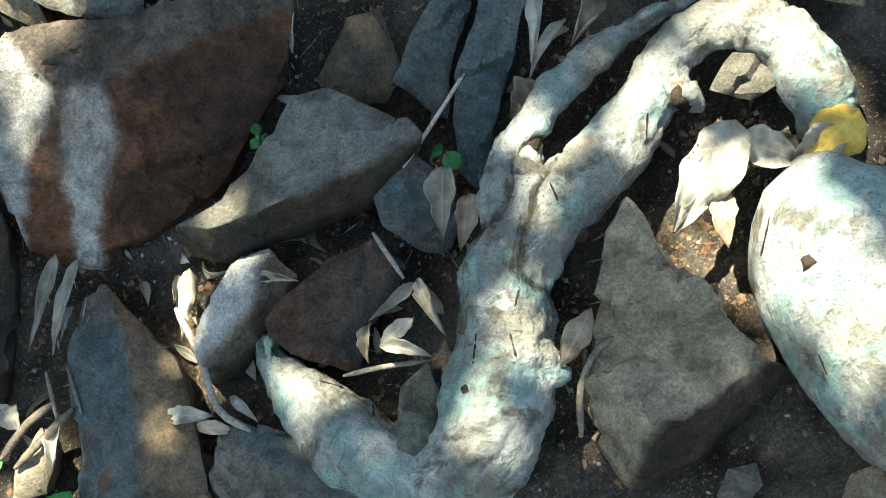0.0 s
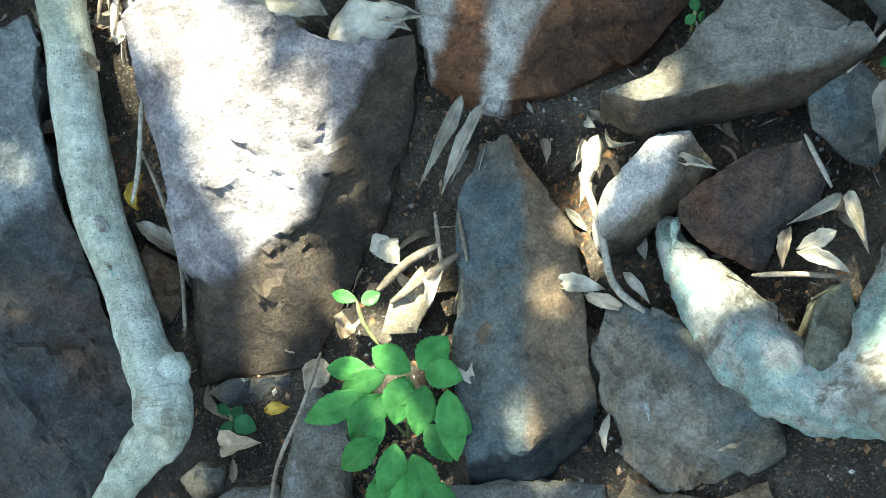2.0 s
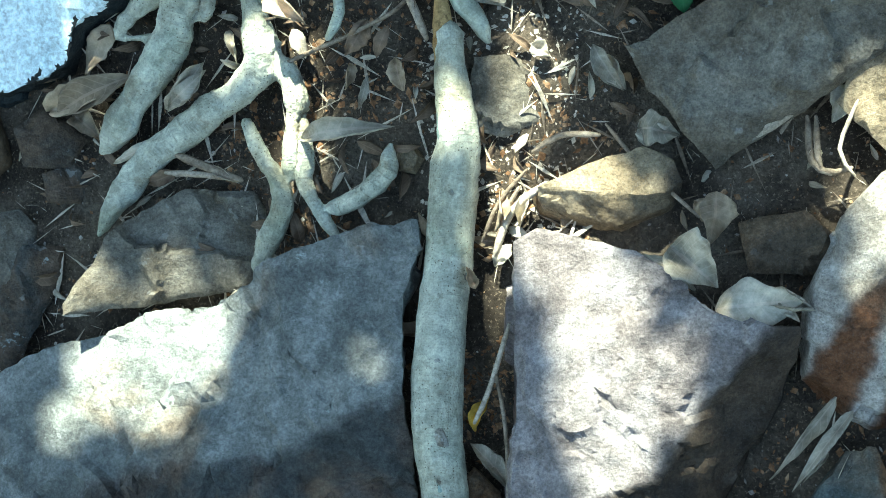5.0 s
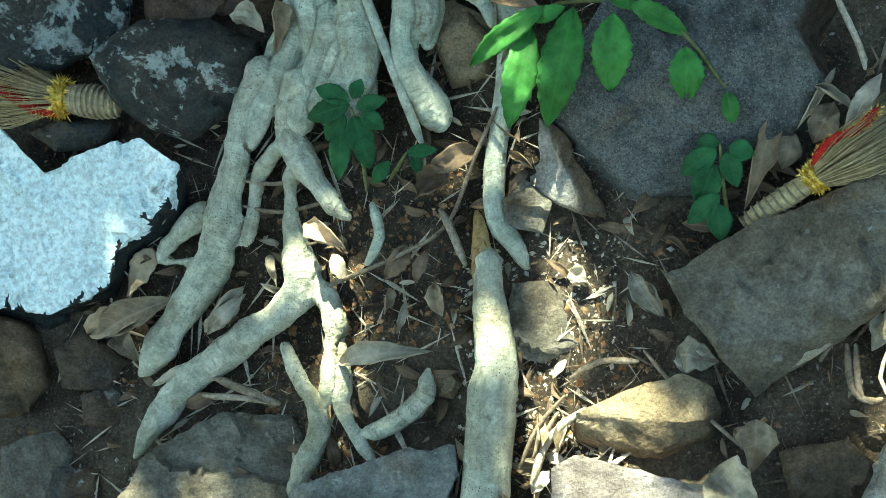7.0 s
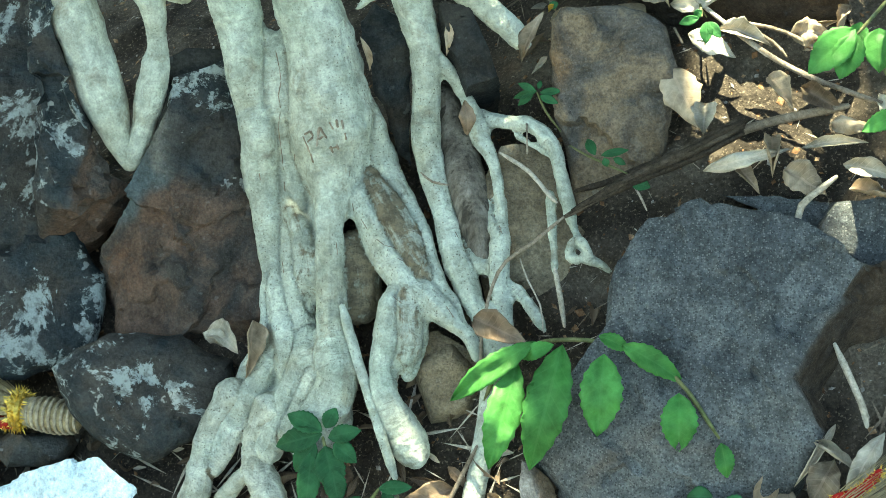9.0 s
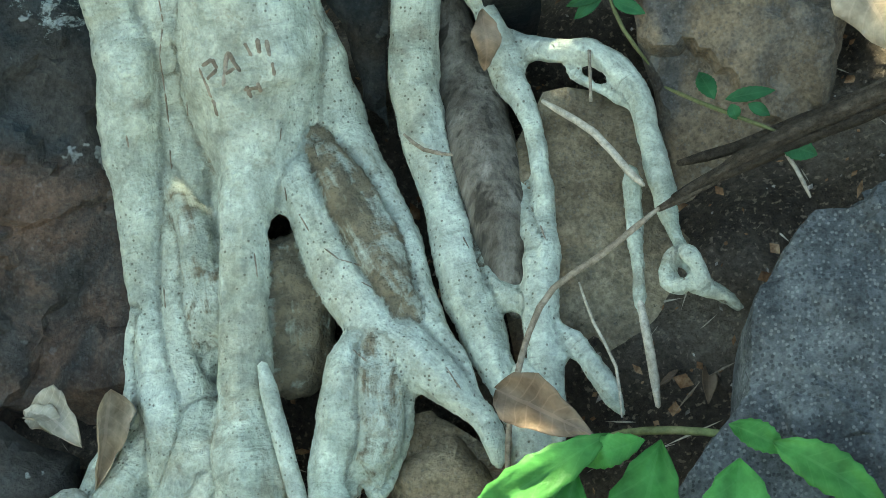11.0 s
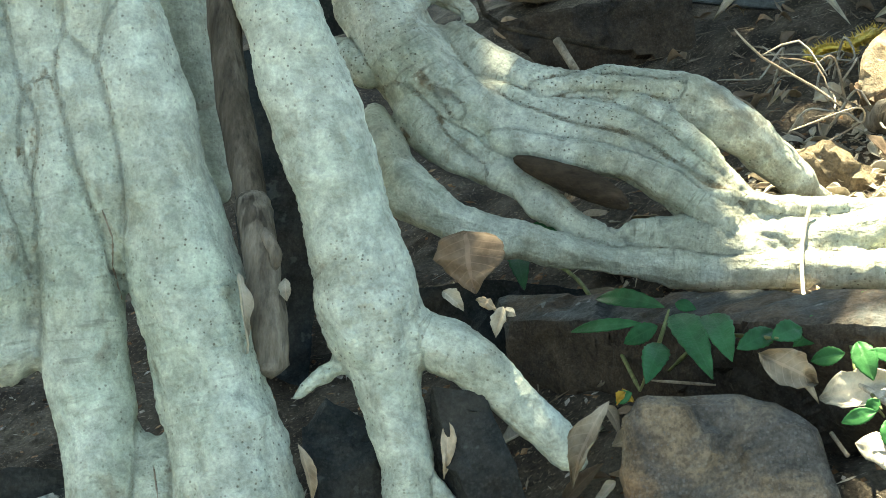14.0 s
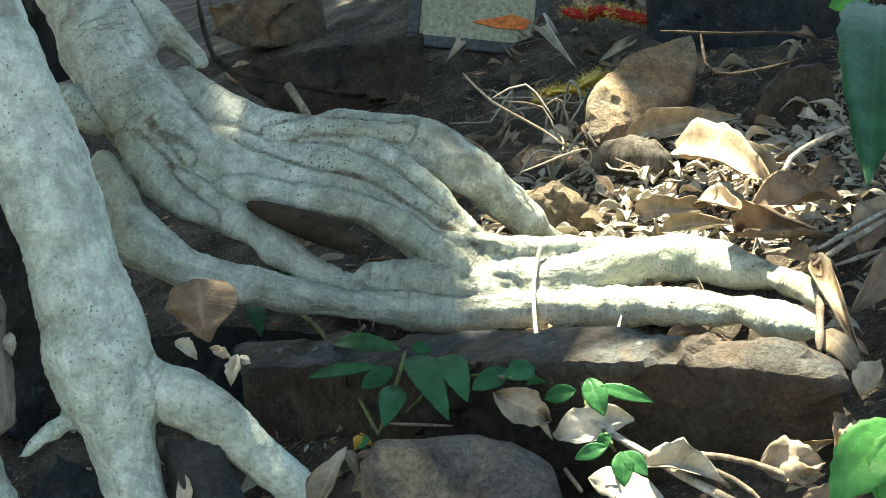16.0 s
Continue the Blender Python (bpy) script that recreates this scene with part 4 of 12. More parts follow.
def litter(n, box, seed, label, size=(0.03, 0.075), mats=None):
    """A mat of broken dead leaves over the soil, as one sheet of stuff."""
    rng = np.random.default_rng(seed)
    verts, faces = [], []
    inv = ground.matrix_world.translation
    for k in range(n):
        x, y = rng.uniform(box[0], box[1]), rng.uniform(box[2], box[3])
        hit_, p, nr, _i = ground.ray_cast(Vector((x, y, 9)) - inv, Vector((0, 0, -1)))
        if not hit_:
            continue
        p = p + inv + nr * rng.uniform(0.004, 0.018)
        d = Vector((rng.normal(), rng.normal(), rng.normal() * 0.35)).normalized() * rng.uniform(*size)
        f = (nr + Vector((rng.normal(), rng.normal(), rng.normal())) * 0.35).normalized()
        v, fc = leaf_mesh(p - d, p + d, d.length * rng.uniform(0.5, 0.95), f, curl=rng.uniform(-0.1, 0.35), fold=rng.uniform(0.1, 0.9), seed=seed * 999 + k, wavy=0.14, rows=7, jag=0.25, twist=rng.uniform(-1, 1), shape=rng.uniform(0.35, 0.55), cup=rng.uniform(-1.6, 1.6))
        n0 = len(verts)
        verts += v
        faces += [tuple(i + n0 for i in q) for q in fc]
    return leaf_way(put("leaf_litter", verts, faces, mats, None, label, "leaf litter", "", "stuff"), 7)


def broom(tip, neck, far, r, seed):
    """A grass broom: a twine-wound grip, a red and gold ribbon at the neck, a fan of straw."""
    tip, neck, far = Vector(tip), Vector(neck), Vector(far)
    ob = holder("grass_broom", tip, "grass broom with twine-wound grip and red-gold ribbon", "broom", "ritual brooms")
    d = neck - tip
    rows_ = [(*(tip + d * s), r * k) for s, k in ((0, 0.55), (0.12, 0.85), (0.4, 1.0), (0.75, 0.95), (1.0, 0.8))]
    root(rows_, ob, "grip", STRAW, sides=16, wob=0.03, seed=seed)
    u = d.normalized().orthogonal().normalized()
    v = d.normalized().cross(u)
    wind = []
    turns = 11
    for i in range(turns * 10 + 1):
        s = i / (turns * 10)
        a = s * turns * 2 * math.pi
        rr = r * (0.6 + 0.45 * math.sin(math.pi * min(1, s * 0.9 + 0.12))) * 1.04
        wind.append((*(tip + d * s + (u * math.cos(a) + v * math.sin(a)) * rr), r * 0.11))
    root(wind, ob, "binding", TWINE, sides=6, wob=0.1, seed=seed, step=0.02)
    rng = random.Random(seed)
    verts, faces = [], []
    for _ in range(260):
        a, s = rng.uniform(0, 6.283), math.sqrt(rng.random())
        off = (u * math.cos(a) + v * math.sin(a)) * s
        p0 = neck - d * 0.1 + off * r * 0.8
        p1 = far + off * r * 3.6 + (far - neck) * rng.uniform(-0.25, 0.1)
        mid = (p0 + p1) / 2 + off * r * 0.5 + Vector((0, 0, rng.uniform(-0.008, 0.004)))
        w = u.cross(p1 - p0).normalized() * 0.0011
        k = len(verts)
        verts += [p0 - w, p0 + w, mid - w, mid + w, p1, p0 + u * 0.0015, mid + u * 0.0015]
        faces += [(k, k + 1, k + 3, k + 2), (k + 2, k + 3, k + 4), (k + 1, k + 5, k + 6, k + 3), (k + 3, k + 6, k + 4), (k + 5, k, k + 2, k + 6), (k + 6, k + 2, k + 4)]
    put("bristles", verts, faces, STRAW, ob)
    band = []
    for i in range(31):
        a = i / 30 * 4 * math.pi
        band.append((*(neck - d * 0.12 + d * 0.16 * i / 30 + (u * math.cos(a) + v * math.sin(a)) * r * 0.95), r * 0.28))
    root(band, ob, "ribbon", GOLD, sides=8, wob=0.3, seed=seed + 1)
    tail_ = [neck + u * r, neck + (far - neck) * 0.2 + u * r * 1.6 + Vector((0, 0, r)), neck + (far - neck) * 0.45 + u * r * 1.1 + Vector((0, 0, r * 1.4)), neck + (far - neck) * 0.7 + u * r * 1.7 + Vector((0, 0, r * 1.5))]
    root([(*p, r * 0.42) for p in tail_], ob, "ribbon", RED, sides=8, wob=0.35, seed=seed + 2)
    fringe_v, fringe_f = [], []
    path_ = spline([(*p, r * 0.3) for p in tail_], 0.004)
    ring = spline(band, 0.006)
    for p in list(path_) + list(ring):
        for _ in range(9):
            dd = Vector((rng.gauss(0, 1), rng.gauss(0, 1), rng.gauss(0, 1))).normalized()
            c = Vector(p[:3]) + dd * r * 0.3
            e = c + dd * r * 0.45
            w = dd.orthogonal().normalized() * 0.0018
            k = len(fringe_v)
            fringe_v += [c - w, c + w, e]
            fringe_f.append((k, k + 1, k + 2))
    put("tinsel_fringe", fringe_v, fringe_f, GOLD, ob, "gold tinsel fringe", smooth=False)
    return ob


def box_part(name, size, place, mat, parent, turn=None, bevel=0.002, label=""):
    bm = bmesh.new()
    bmesh.ops.create_cube(bm, size=1.0)
    bmesh.ops.scale(bm, vec=size, verts=bm.verts)
    bmesh.ops.bevel(bm, geom=list(bm.edges), offset=bevel, segments=2, affect='EDGES')
    bmesh.ops.transform(bm, matrix=Matrix.Translation(place), verts=bm.verts)
    me = bpy.data.meshes.new(name)
    bm.to_mesh(me)
    bm.free()
    me.materials.append(mat)
    ob = new(name, me)
    ob.parent = parent
    return tagged(ob, label)


def picture(foot, w, h):
    """A discarded framed print that leans back among the litter."""
    ob = holder("framed_print", foot, "discarded framed print, cream board with an orange mark", "picture")
    ob.rotation_euler = (radians(-28), 0, radians(-8))
    rail = 0.055 * w + 0.012
    box_part("frame_rail", (w + 2 * rail, 0.016, rail), (0, 0, rail / 2), FRAME_DARK, ob)
    box_part("frame_rail", (w + 2 * rail, 0.016, rail), (0, 0, h + rail * 1.5), FRAME_DARK, ob)
    for s in (-1, 1):
        box_part("frame_rail", (rail, 0.016, h - 0.002), (s * (w + rail) / 2, 0, h / 2 + rail), FRAME_DARK, ob)
    box_part("board", (w - 0.002, 0.006, h - 0.002), (0, 0.003, h / 2 + rail), BOARD, ob, bevel=0.001)
    verts = [(-0.05 * w, 0, 0.22 * h), (0.3 * w, 0, 0.36 * h), (0.46 * w, 0, 0.3 * h), (0.42 * w, 0, 0.18 * h), (0.2 * w, 0, 0.17 * h)]
    v = [(x, y + dy, z + rail) for dy in (-0.0045, -0.0015) for x, y, z in verts]
    n = len(verts)
    f = [tuple(range(n)), tuple(range(2 * n - 1, n - 1, -1))] + [(i, i + n, (i + 1) % n + n, (i + 1) % n) for i in range(n)]
    mark = new("printed_mark", mesh_from("printed_mark", v, f, ORANGE, False))
    mark.parent = ob
    return ob


def tinsel(a, b, r, seed):
    """A scrap of festive garland: a red core with gold strips."""
    a, b = Vector(a), Vector(b)
    ob = holder("tinsel_garland", a, "crumpled red and gold tinsel garland on the ground", "garland", "tinsel")
    rng = random.Random(seed)
    n = 7
    pts_ = [(*(a.lerp(b, i / (n - 1)) + Vector((rng.uniform(-r, r), rng.uniform(-r, r), rng.uniform(0, r)))), r * 0.45) for i in range(n)]
    root(pts_, ob, "core", RED if seed % 2 == 0 else GOLD, sides=9, wob=0.3, seed=seed)
    verts, faces = [], []
    for p in spline(pts_, 0.003):
        for _ in range(7):
            dd = Vector((rng.gauss(0, 1), rng.gauss(0, 1), rng.gauss(0, 1))).normalized()
            c, e = Vector(p[:3]) + dd * r * 0.35, Vector(p[:3]) + dd * r * rng.uniform(0.8, 1.2)
            w = dd.orthogonal().normalized() * 0.0016
            k = len(verts)
            verts += [c - w, c + w, e]
            faces.append((k, k + 1, k + 2))
    put("tinsel", verts, faces, GOLD, ob, "gold tinsel strips", smooth=False)
    return ob


def carve(strokes, name="carved_mark", owner=None, mat=None):
    """Short scratched bars cut into the bark of the trunk."""
    dg = bpy.context.evaluated_depsgraph_get()
    skins = [(c, c.evaluated_get(dg)) for c in ([owner] if owner else tree.children) if owner or c.name.startswith(("trunk", "root"))]
    for s in strokes:
        eye, w0, w1, r = Vector(s[:3]), Vector(s[3:6]), Vector(s[6:9]), s[9]
        pts_ = []
        for k in range(5):
            w = w0.lerp(w1, k / 4).normalized()
            best = None
            for c, ev in skins:
                off = c.matrix_world.translation
                hit_, p, nr, _i = ev.ray_cast(eye - off, w)
                if hit_ and (best is None or (p + off - eye).length < best[0]):
                    best = ((p + off - eye).length, p + off + nr * (0.0004 - r * 0.75))
            if best:
                pts_.append((*best[1], r))
        if len(pts_) > 2:
            root(pts_, owner or tree, name, mat or TWIG, sides=8, wob=0.3, step=0.01)

stone((1.251, 1.026, 0.667), (0.907, -0.420, -0.021), (-0.213, -0.502, 0.838), [(-0.070, 0.016), (-0.047, -0.039), (0.017, -0.075), (0.062, -0.084), (0.080, -0.030), (0.044, 0.043), (-0.020, 0.098), (-0.065, 0.071)], [], tilt=(0, 0), proud=0.02, mat="blue", label='small dark slate block', seed=0)
stone((1.417, 1.241, 0.769), (0.902, -0.433, -0.005), (-0.268, -0.567, 0.779), [(-0.023, -0.131), (0.005, -0.141), (0.023, -0.011), (0.064, 0.136), (0.023, 0.136), (-0.005, 0.081), (-0.088, -0.075)], [], tilt=(0, 0), proud=0.02, mat="blue", label='dark stone wedge among rocks', seed=1)
stone((1.440, 1.138, 0.749), (0.895, -0.445, 0.015), (-0.280, -0.536, 0.796), [(-0.005, -0.182), (0.013, -0.080), (0.049, 0.057), (0.071, 0.193), (0.003, 0.193), (-0.033, 0.030), (-0.051, -0.062), (-0.047, -0.154)], [], tilt=(0, 0), proud=0.03, mat="blue", label='narrow dark stone slab', seed=2)
stone((1.073, 0.947, 0.591), (0.916, -0.397, -0.062), (-0.147, -0.473, 0.869), [(-0.102, -0.045), (-0.066, -0.072), (0.034, -0.104), (0.052, -0.045), (0.102, 0.010), (0.115, 0.064), (0.061, 0.110), (-0.012, 0.073), (-0.075, 0.028), (-0.107, -0.018)], [], tilt=(0, 0), proud=0.045, mat="red", label='dark purplish triangular stone', seed=3)
stone((1.772, 0.885, 0.861), (0.840, -0.524, 0.140), (-0.418, -0.459, 0.784), [(-0.001, -0.035), (0.049, -0.007), (0.040, 0.027), (-0.027, 0.036), (-0.062, -0.020)], [], tilt=(0, 0), proud=0.02, mat="grey", label='small grey stone inside a root loop', seed=4)
stone((1.886, 1.014, 0.915), (0.830, -0.540, 0.142), (-0.450, -0.496, 0.743), [(-0.145, 0.003), (-0.057, -0.010), (0.088, -0.045), (0.133, -0.058), (0.128, 0.054), (-0.155, 0.056)], [], tilt=(0, 0), proud=0.03, mat="tan", label='tan stone at the head of the root', seed=5)
stone((1.118, 0.714, 0.570), (0.907, -0.421, -0.016), (-0.168, -0.397, 0.902), [(-0.006, -0.063), (0.020, -0.054), (0.031, 0.028), (0.012, 0.085), (-0.024, 0.046), (-0.032, -0.041)], [], tilt=(0, 0), proud=0.09, mat="green", label='small stone wedged in the root', seed=6)
stone((0.894, 1.622, 0.780), (0.941, -0.292, -0.173), (-0.073, -0.672, 0.737), [(-0.129, 0.002), (-0.029, -0.050), (0.084, -0.068), (0.118, -0.050), (0.126, 0.083), (-0.163, 0.081)], [], tilt=(0, 0), proud=0.1, mat="grey", label='grey stone block with a sunlit top', seed=7)
stone((-0.412, 1.698, 0.322), (0.991, 0.065, -0.116), (0.132, -0.545, 0.828), [(-0.026, -0.092), (0.100, -0.071), (0.184, 0.024), (0.121, 0.109), (-0.004, 0.119), (-0.149, 0.024), (-0.221, -0.112)], [], tilt=(0, 0), proud=0.03, mat="grey", label='flat lichen-spotted grey slab', seed=8)
stone((0.153, 0.720, 0.209), (0.983, -0.171, 0.074), (-0.120, -0.281, 0.952), [(0.098, -0.144), (0.089, -0.024), (0.113, 0.040), (0.091, 0.100), (0.016, 0.102), (-0.059, 0.070), (-0.136, -0.003), (-0.212, -0.141)], [], proud=0.012, mat="slab", label='flat grey-green slab level with the soil', seed=9, rough=0.5, edge=0.02)
stone((0.326, 0.739, 0.277), (0.983, -0.171, 0.074), (-0.120, -0.281, 0.952), [(-0.071, -0.203), (0.041, -0.204), (0.035, -0.069), (0.051, 0.049), (0.066, 0.131), (-0.002, 0.193), (-0.041, 0.124), (-0.079, -0.022)], [], proud=0.01, mat="grey", label='flat brown-grey strip of stone set in soil', seed=610, rough=0.5, edge=0.02)
stone((0.587, 0.593, 0.337), (0.983, -0.171, 0.074), (-0.120, -0.281, 0.952), [(0.167, -0.120), (0.169, 0.063), (0.039, 0.091), (-0.084, 0.085), (-0.131, -0.003), (-0.160, -0.117)], [], proud=0.014, mat="slab", label='flat pebbly grey slab level with the soil', seed=10, rough=0.6, edge=0.02)
stone((0.410, 0.573, 0.277), (0.983, -0.171, 0.074), (-0.120, -0.281, 0.952), [(0.007, -0.057), (0.030, 0.005), (0.037, 0.080), (-0.032, 0.028), (-0.042, -0.056)], [], proud=0.008, mat="slab", label='narrow grey stone beside the flat slab', seed=611, rough=0.5, edge=0.02)
stone((-0.357, 0.782, 0.021), (0.983, -0.171, 0.074), (-0.120, -0.281, 0.952), [(-0.253, -0.087), (0.060, -0.041), (0.190, 0.011), (0.210, 0.055), (0.110, 0.032), (-0.061, 0.049), (-0.254, -0.018)], [], proud=0.03, mat="bed", label='low grey stone at the foot of the bedrock', seed=612, rough=0.6)
stone((-0.184, 0.723, 0.093), (0.983, -0.171, 0.074), (-0.120, -0.281, 0.952), [(0.047, -0.066), (0.067, -0.019), (0.116, 0.062), (0.077, 0.038), (0.019, 0.044), (-0.030, 0.021), (-0.128, -0.016), (-0.167, -0.064)], [], proud=0.04, mat="pale", label='pale sunlit stone below the long root', seed=613, rough=0.8)
block([(0.156, 2.067, 0.900), (0.146, 1.999, 0.790), (0.233, 1.941, 0.798), (0.278, 1.947, 0.775), (0.205, 2.063, 0.865)], [(0, [0, 1, 2]), (1, [0, 2, 3, 4])], (0.010, 0.060, -0.070), ["pale", "brown"], 'sharp pale splinter of stone leaning on the boulder', relief=0.004, seed=35)
stone((0.535, 1.001, 0.382), (0.978, -0.206, 0.045), (-0.124, -0.391, 0.912), [(0.012, -0.047), (0.040, 0.022), (0.026, 0.064), (-0.030, 0.004), (-0.048, -0.043)], [], tilt=(0, 0), proud=0.03, mat="tan", label='small tan stone by the seedling', seed=11)
stone((1.276, 1.273, 0.731), (0.914, -0.403, -0.045), (-0.215, -0.576, 0.789), [(-0.042, -0.073), (0.042, -0.064), (0.070, -0.008), (0.033, 0.094), (-0.023, 0.076), (-0.080, -0.026)], [], tilt=(0, 0), proud=0, mat="brown", label='crumbly brown stone in the crack', seed=13)
stone((0.910, 0.748, 0.499), (0.916, -0.391, -0.086), (-0.086, -0.402, 0.912), [(-0.052, -0.055), (0.036, -0.064), (0.107, -0.012), (0.035, 0.050), (-0.054, 0.076), (-0.071, 0.006)], [], tilt=(0, 0), proud=0.02, mat="blue", label='dark angular stone below the root', seed=14)
stone((0.731, 0.853, 0.449), (0.920, -0.360, -0.153), (-0.018, -0.429, 0.903), [(-0.087, -0.062), (0.111, -0.063), (0.128, 0.009), (0.037, 0.054), (-0.072, 0.072), (-0.115, -0.009)], [], tilt=(0, 0), proud=0, mat="brown", label='brown flat stone by the root loop', seed=15)
stone((1.476, 1.037, 0.755), (0.887, -0.459, 0.039), (-0.298, -0.508, 0.808), [(-0.001, -0.041), (0.044, 0.013), (0.026, 0.045), (-0.028, 0.023), (-0.041, -0.041)], [], tilt=(0, 0), proud=0.02, mat="tan", label='small tan stone behind the root', seed=16)
stone((1.492, 0.384, 0.617), (0.864, -0.487, 0.129), (-0.302, -0.294, 0.907), [(0.004, -0.035), (0.030, -0.002), (0.022, 0.032), (-0.019, 0.023), (-0.037, -0.018)], [], tilt=(0, 0), proud=0.03, mat="grey", label='small grey stone on dark soil', edge=0.02, seed=17)
stone((1.645, 0.270, 0.673), (0.838, -0.507, 0.200), (-0.367, -0.252, 0.895), [(0.031, -0.056), (0.049, 0.008), (0.010, 0.040), (-0.037, 0.024), (-0.054, -0.016)], [], tilt=(0, 0), proud=0.03, mat="tan", label='small tan stone on dark soil', seed=18)
stone((0.131, 1.218, 0.249), (0.998, -0.067, 0.018), (-0.044, -0.417, 0.908), [(-0.031, -0.026), (0.004, -0.076), (0.044, -0.036), (0.034, 0.028), (-0.016, 0.068), (-0.035, 0.043)], [], tilt=(0, 0), proud=0, mat="brown", label='brown stone beside the long root', seed=19)
stone((0.135, 0.846, 0.214), (0.997, -0.072, 0.027), (-0.047, -0.300, 0.953), [(-0.019, -0.036), (0.028, -0.025), (0.038, 0.017), (-0.005, 0.032), (-0.043, 0.013)], [], tilt=(0, 0), proud=0, mat="grey", label='small pitted grey stone by the root', edge=0.02, seed=20)
stone((0.250, 0.965, 0.268), (0.985, -0.168, -0.046), (-0.019, -0.368, 0.930), [(-0.049, -0.021), (0.008, -0.021), (0.084, -0.007), (0.075, 0.026), (-0.040, 0.021), (-0.078, 0.002)], [], tilt=(0, 0), proud=-0.02, mat="dark", label='dark stone under the boulder', seed=21)
stone((0.856, 0.534, 0.410), (0.951, -0.238, 0.198), (-0.253, -0.228, 0.940), [(-0.111, -0.092), (0.158, -0.074), (0.135, 0.045), (0.044, 0.020), (-0.032, 0.037), (-0.082, 0.072), (-0.118, -0.006)], [], tilt=(0, 0), proud=0, mat="brown", label='brown stone at the foot of the slab', seed=22)
stone((-0.733, 1.664, 0.171), (0.975, 0.107, -0.196), (0.223, -0.507, 0.832), [(-0.003, -0.089), (0.049, 0.020), (0.070, 0.119), (-0.004, 0.118), (-0.087, -0.013), (-0.024, -0.154)], [], tilt=(0, 0), proud=0.02, mat="dark", label='dark flat stone beside the bedrock', seed=23)
stone((-0.685, 1.913, 0.375), (0.977, 0.141, -0.158), (0.211, -0.590, 0.779), [(-0.049, -0.049), (0.046, -0.050), (0.078, 0.004), (-0.008, 0.069), (-0.066, 0.026)], [], tilt=(0, 0), proud=0.02, mat="dark", label='dark stone beneath the dead leaves', seed=24)
stone((-0.644, 1.842, 0.336), (0.980, 0.130, -0.152), (0.200, -0.572, 0.796), [(-0.041, -0.033), (0.022, -0.039), (0.063, 0.010), (0.010, 0.042), (-0.053, 0.020)], [], tilt=(0, 0), proud=0, mat="dark", label='small dark stone in the soil', seed=25)
stone((-0.758, 1.760, 0.230), (0.973, 0.141, -0.183), (0.230, -0.536, 0.812), [(-0.090, -0.068), (0.068, -0.069), (0.108, 0.007), (0.010, 0.082), (-0.094, 0.049)], [], tilt=(0, 0), proud=0.02, mat="grey", label='grey stone with lichen near the bedrock', seed=26)
stone((0.004, 1.762, 0.532), (1.000, 0.012, 0.011), (-0.001, -0.597, 0.802), [(-0.019, -0.020), (0.011, -0.028), (0.026, 0.000), (0.006, 0.028), (-0.024, 0.020)], [], tilt=(0, 0), proud=0.01, mat="tan", label='small round tan stone by a root', edge=0.02, seed=27)
stone((0.205, 1.815, 0.652), (0.997, -0.031, 0.065), (-0.071, -0.627, 0.776), [(-0.098, -0.052), (-0.039, -0.072), (0.119, -0.013), (0.109, 0.071), (-0.093, 0.066)], [], tilt=(0, 0), proud=-0.015, mat="grey", label='flat grey stone sunk in the soil', seed=28)
stone((0.645, 1.521, 0.624), (0.973, -0.113, 0.200), (-0.229, -0.541, 0.809), [(-0.075, -0.046), (0.069, -0.055), (0.078, 0.009), (0.018, 0.055), (-0.092, 0.037)], [], tilt=(0, 0), proud=0, mat="brown", label='brown stone under dead leaves', seed=29)
stone((-0.860, 1.944, 0.329), (0.966, 0.169, -0.195), (0.257, -0.583, 0.771), [(-0.092, -0.110), (0.040, -0.100), (0.089, -0.040), (0.075, 0.060), (-0.012, 0.098), (-0.096, 0.092)], [], tilt=(0, 0), proud=0.05, mat="brown", label='rounded brown rock in the soil', edge=0.05, seed=30)
stone((-0.502, 2.280, 0.795), (0.987, 0.128, -0.096), (0.159, -0.725, 0.670), [(-0.140, -0.034), (-0.089, -0.088), (0.015, -0.131), (0.111, -0.066), (0.159, 0.019), (0.144, 0.061), (0.050, 0.111), (-0.075, 0.097), (-0.169, 0.029)], [], tilt=(0, 0), proud=0.07, mat="lichened", label='dark rounded rock with white lichen', edge=0.05, deep=0.14, seed=31)
stone((-0.720, 2.239, 0.667), (0.975, 0.169, -0.145), (0.222, -0.690, 0.689), [(-0.033, -0.036), (0.057, -0.032), (0.090, 0.028), (-0.022, 0.036), (-0.090, 0.004)], [], tilt=(0, 0), proud=0.03, mat="dark", label='small dark rock with white spots', edge=0.03, seed=32)
stone((-0.728, 2.497, 1.044), (0.972, 0.222, -0.082), (0.227, -0.781, 0.581), [(-0.186, -0.335), (-0.022, -0.339), (0.100, -0.288), (0.122, -0.148), (0.044, -0.030), (0.093, 0.131), (0.036, 0.236), (-0.003, 0.383), (-0.177, 0.378)], [], tilt=(0, 0), proud=0, mat="lichened", label='dark rock wall mottled with white lichen', deep=0.3, edge=0.03, detail=0.014, rough=1.2, seed=33)
stone((0.644, 2.287, 1.253), (0.973, -0.141, 0.184), (-0.223, -0.791, 0.570), [(-0.066, -0.004), (0.029, -0.071), (0.158, -0.080), (0.139, 0.053), (-0.066, 0.049), (-0.200, 0.055)], [], tilt=(0, 0), proud=0, mat="granite", label='grey ledge behind the granite boulder', seed=34)
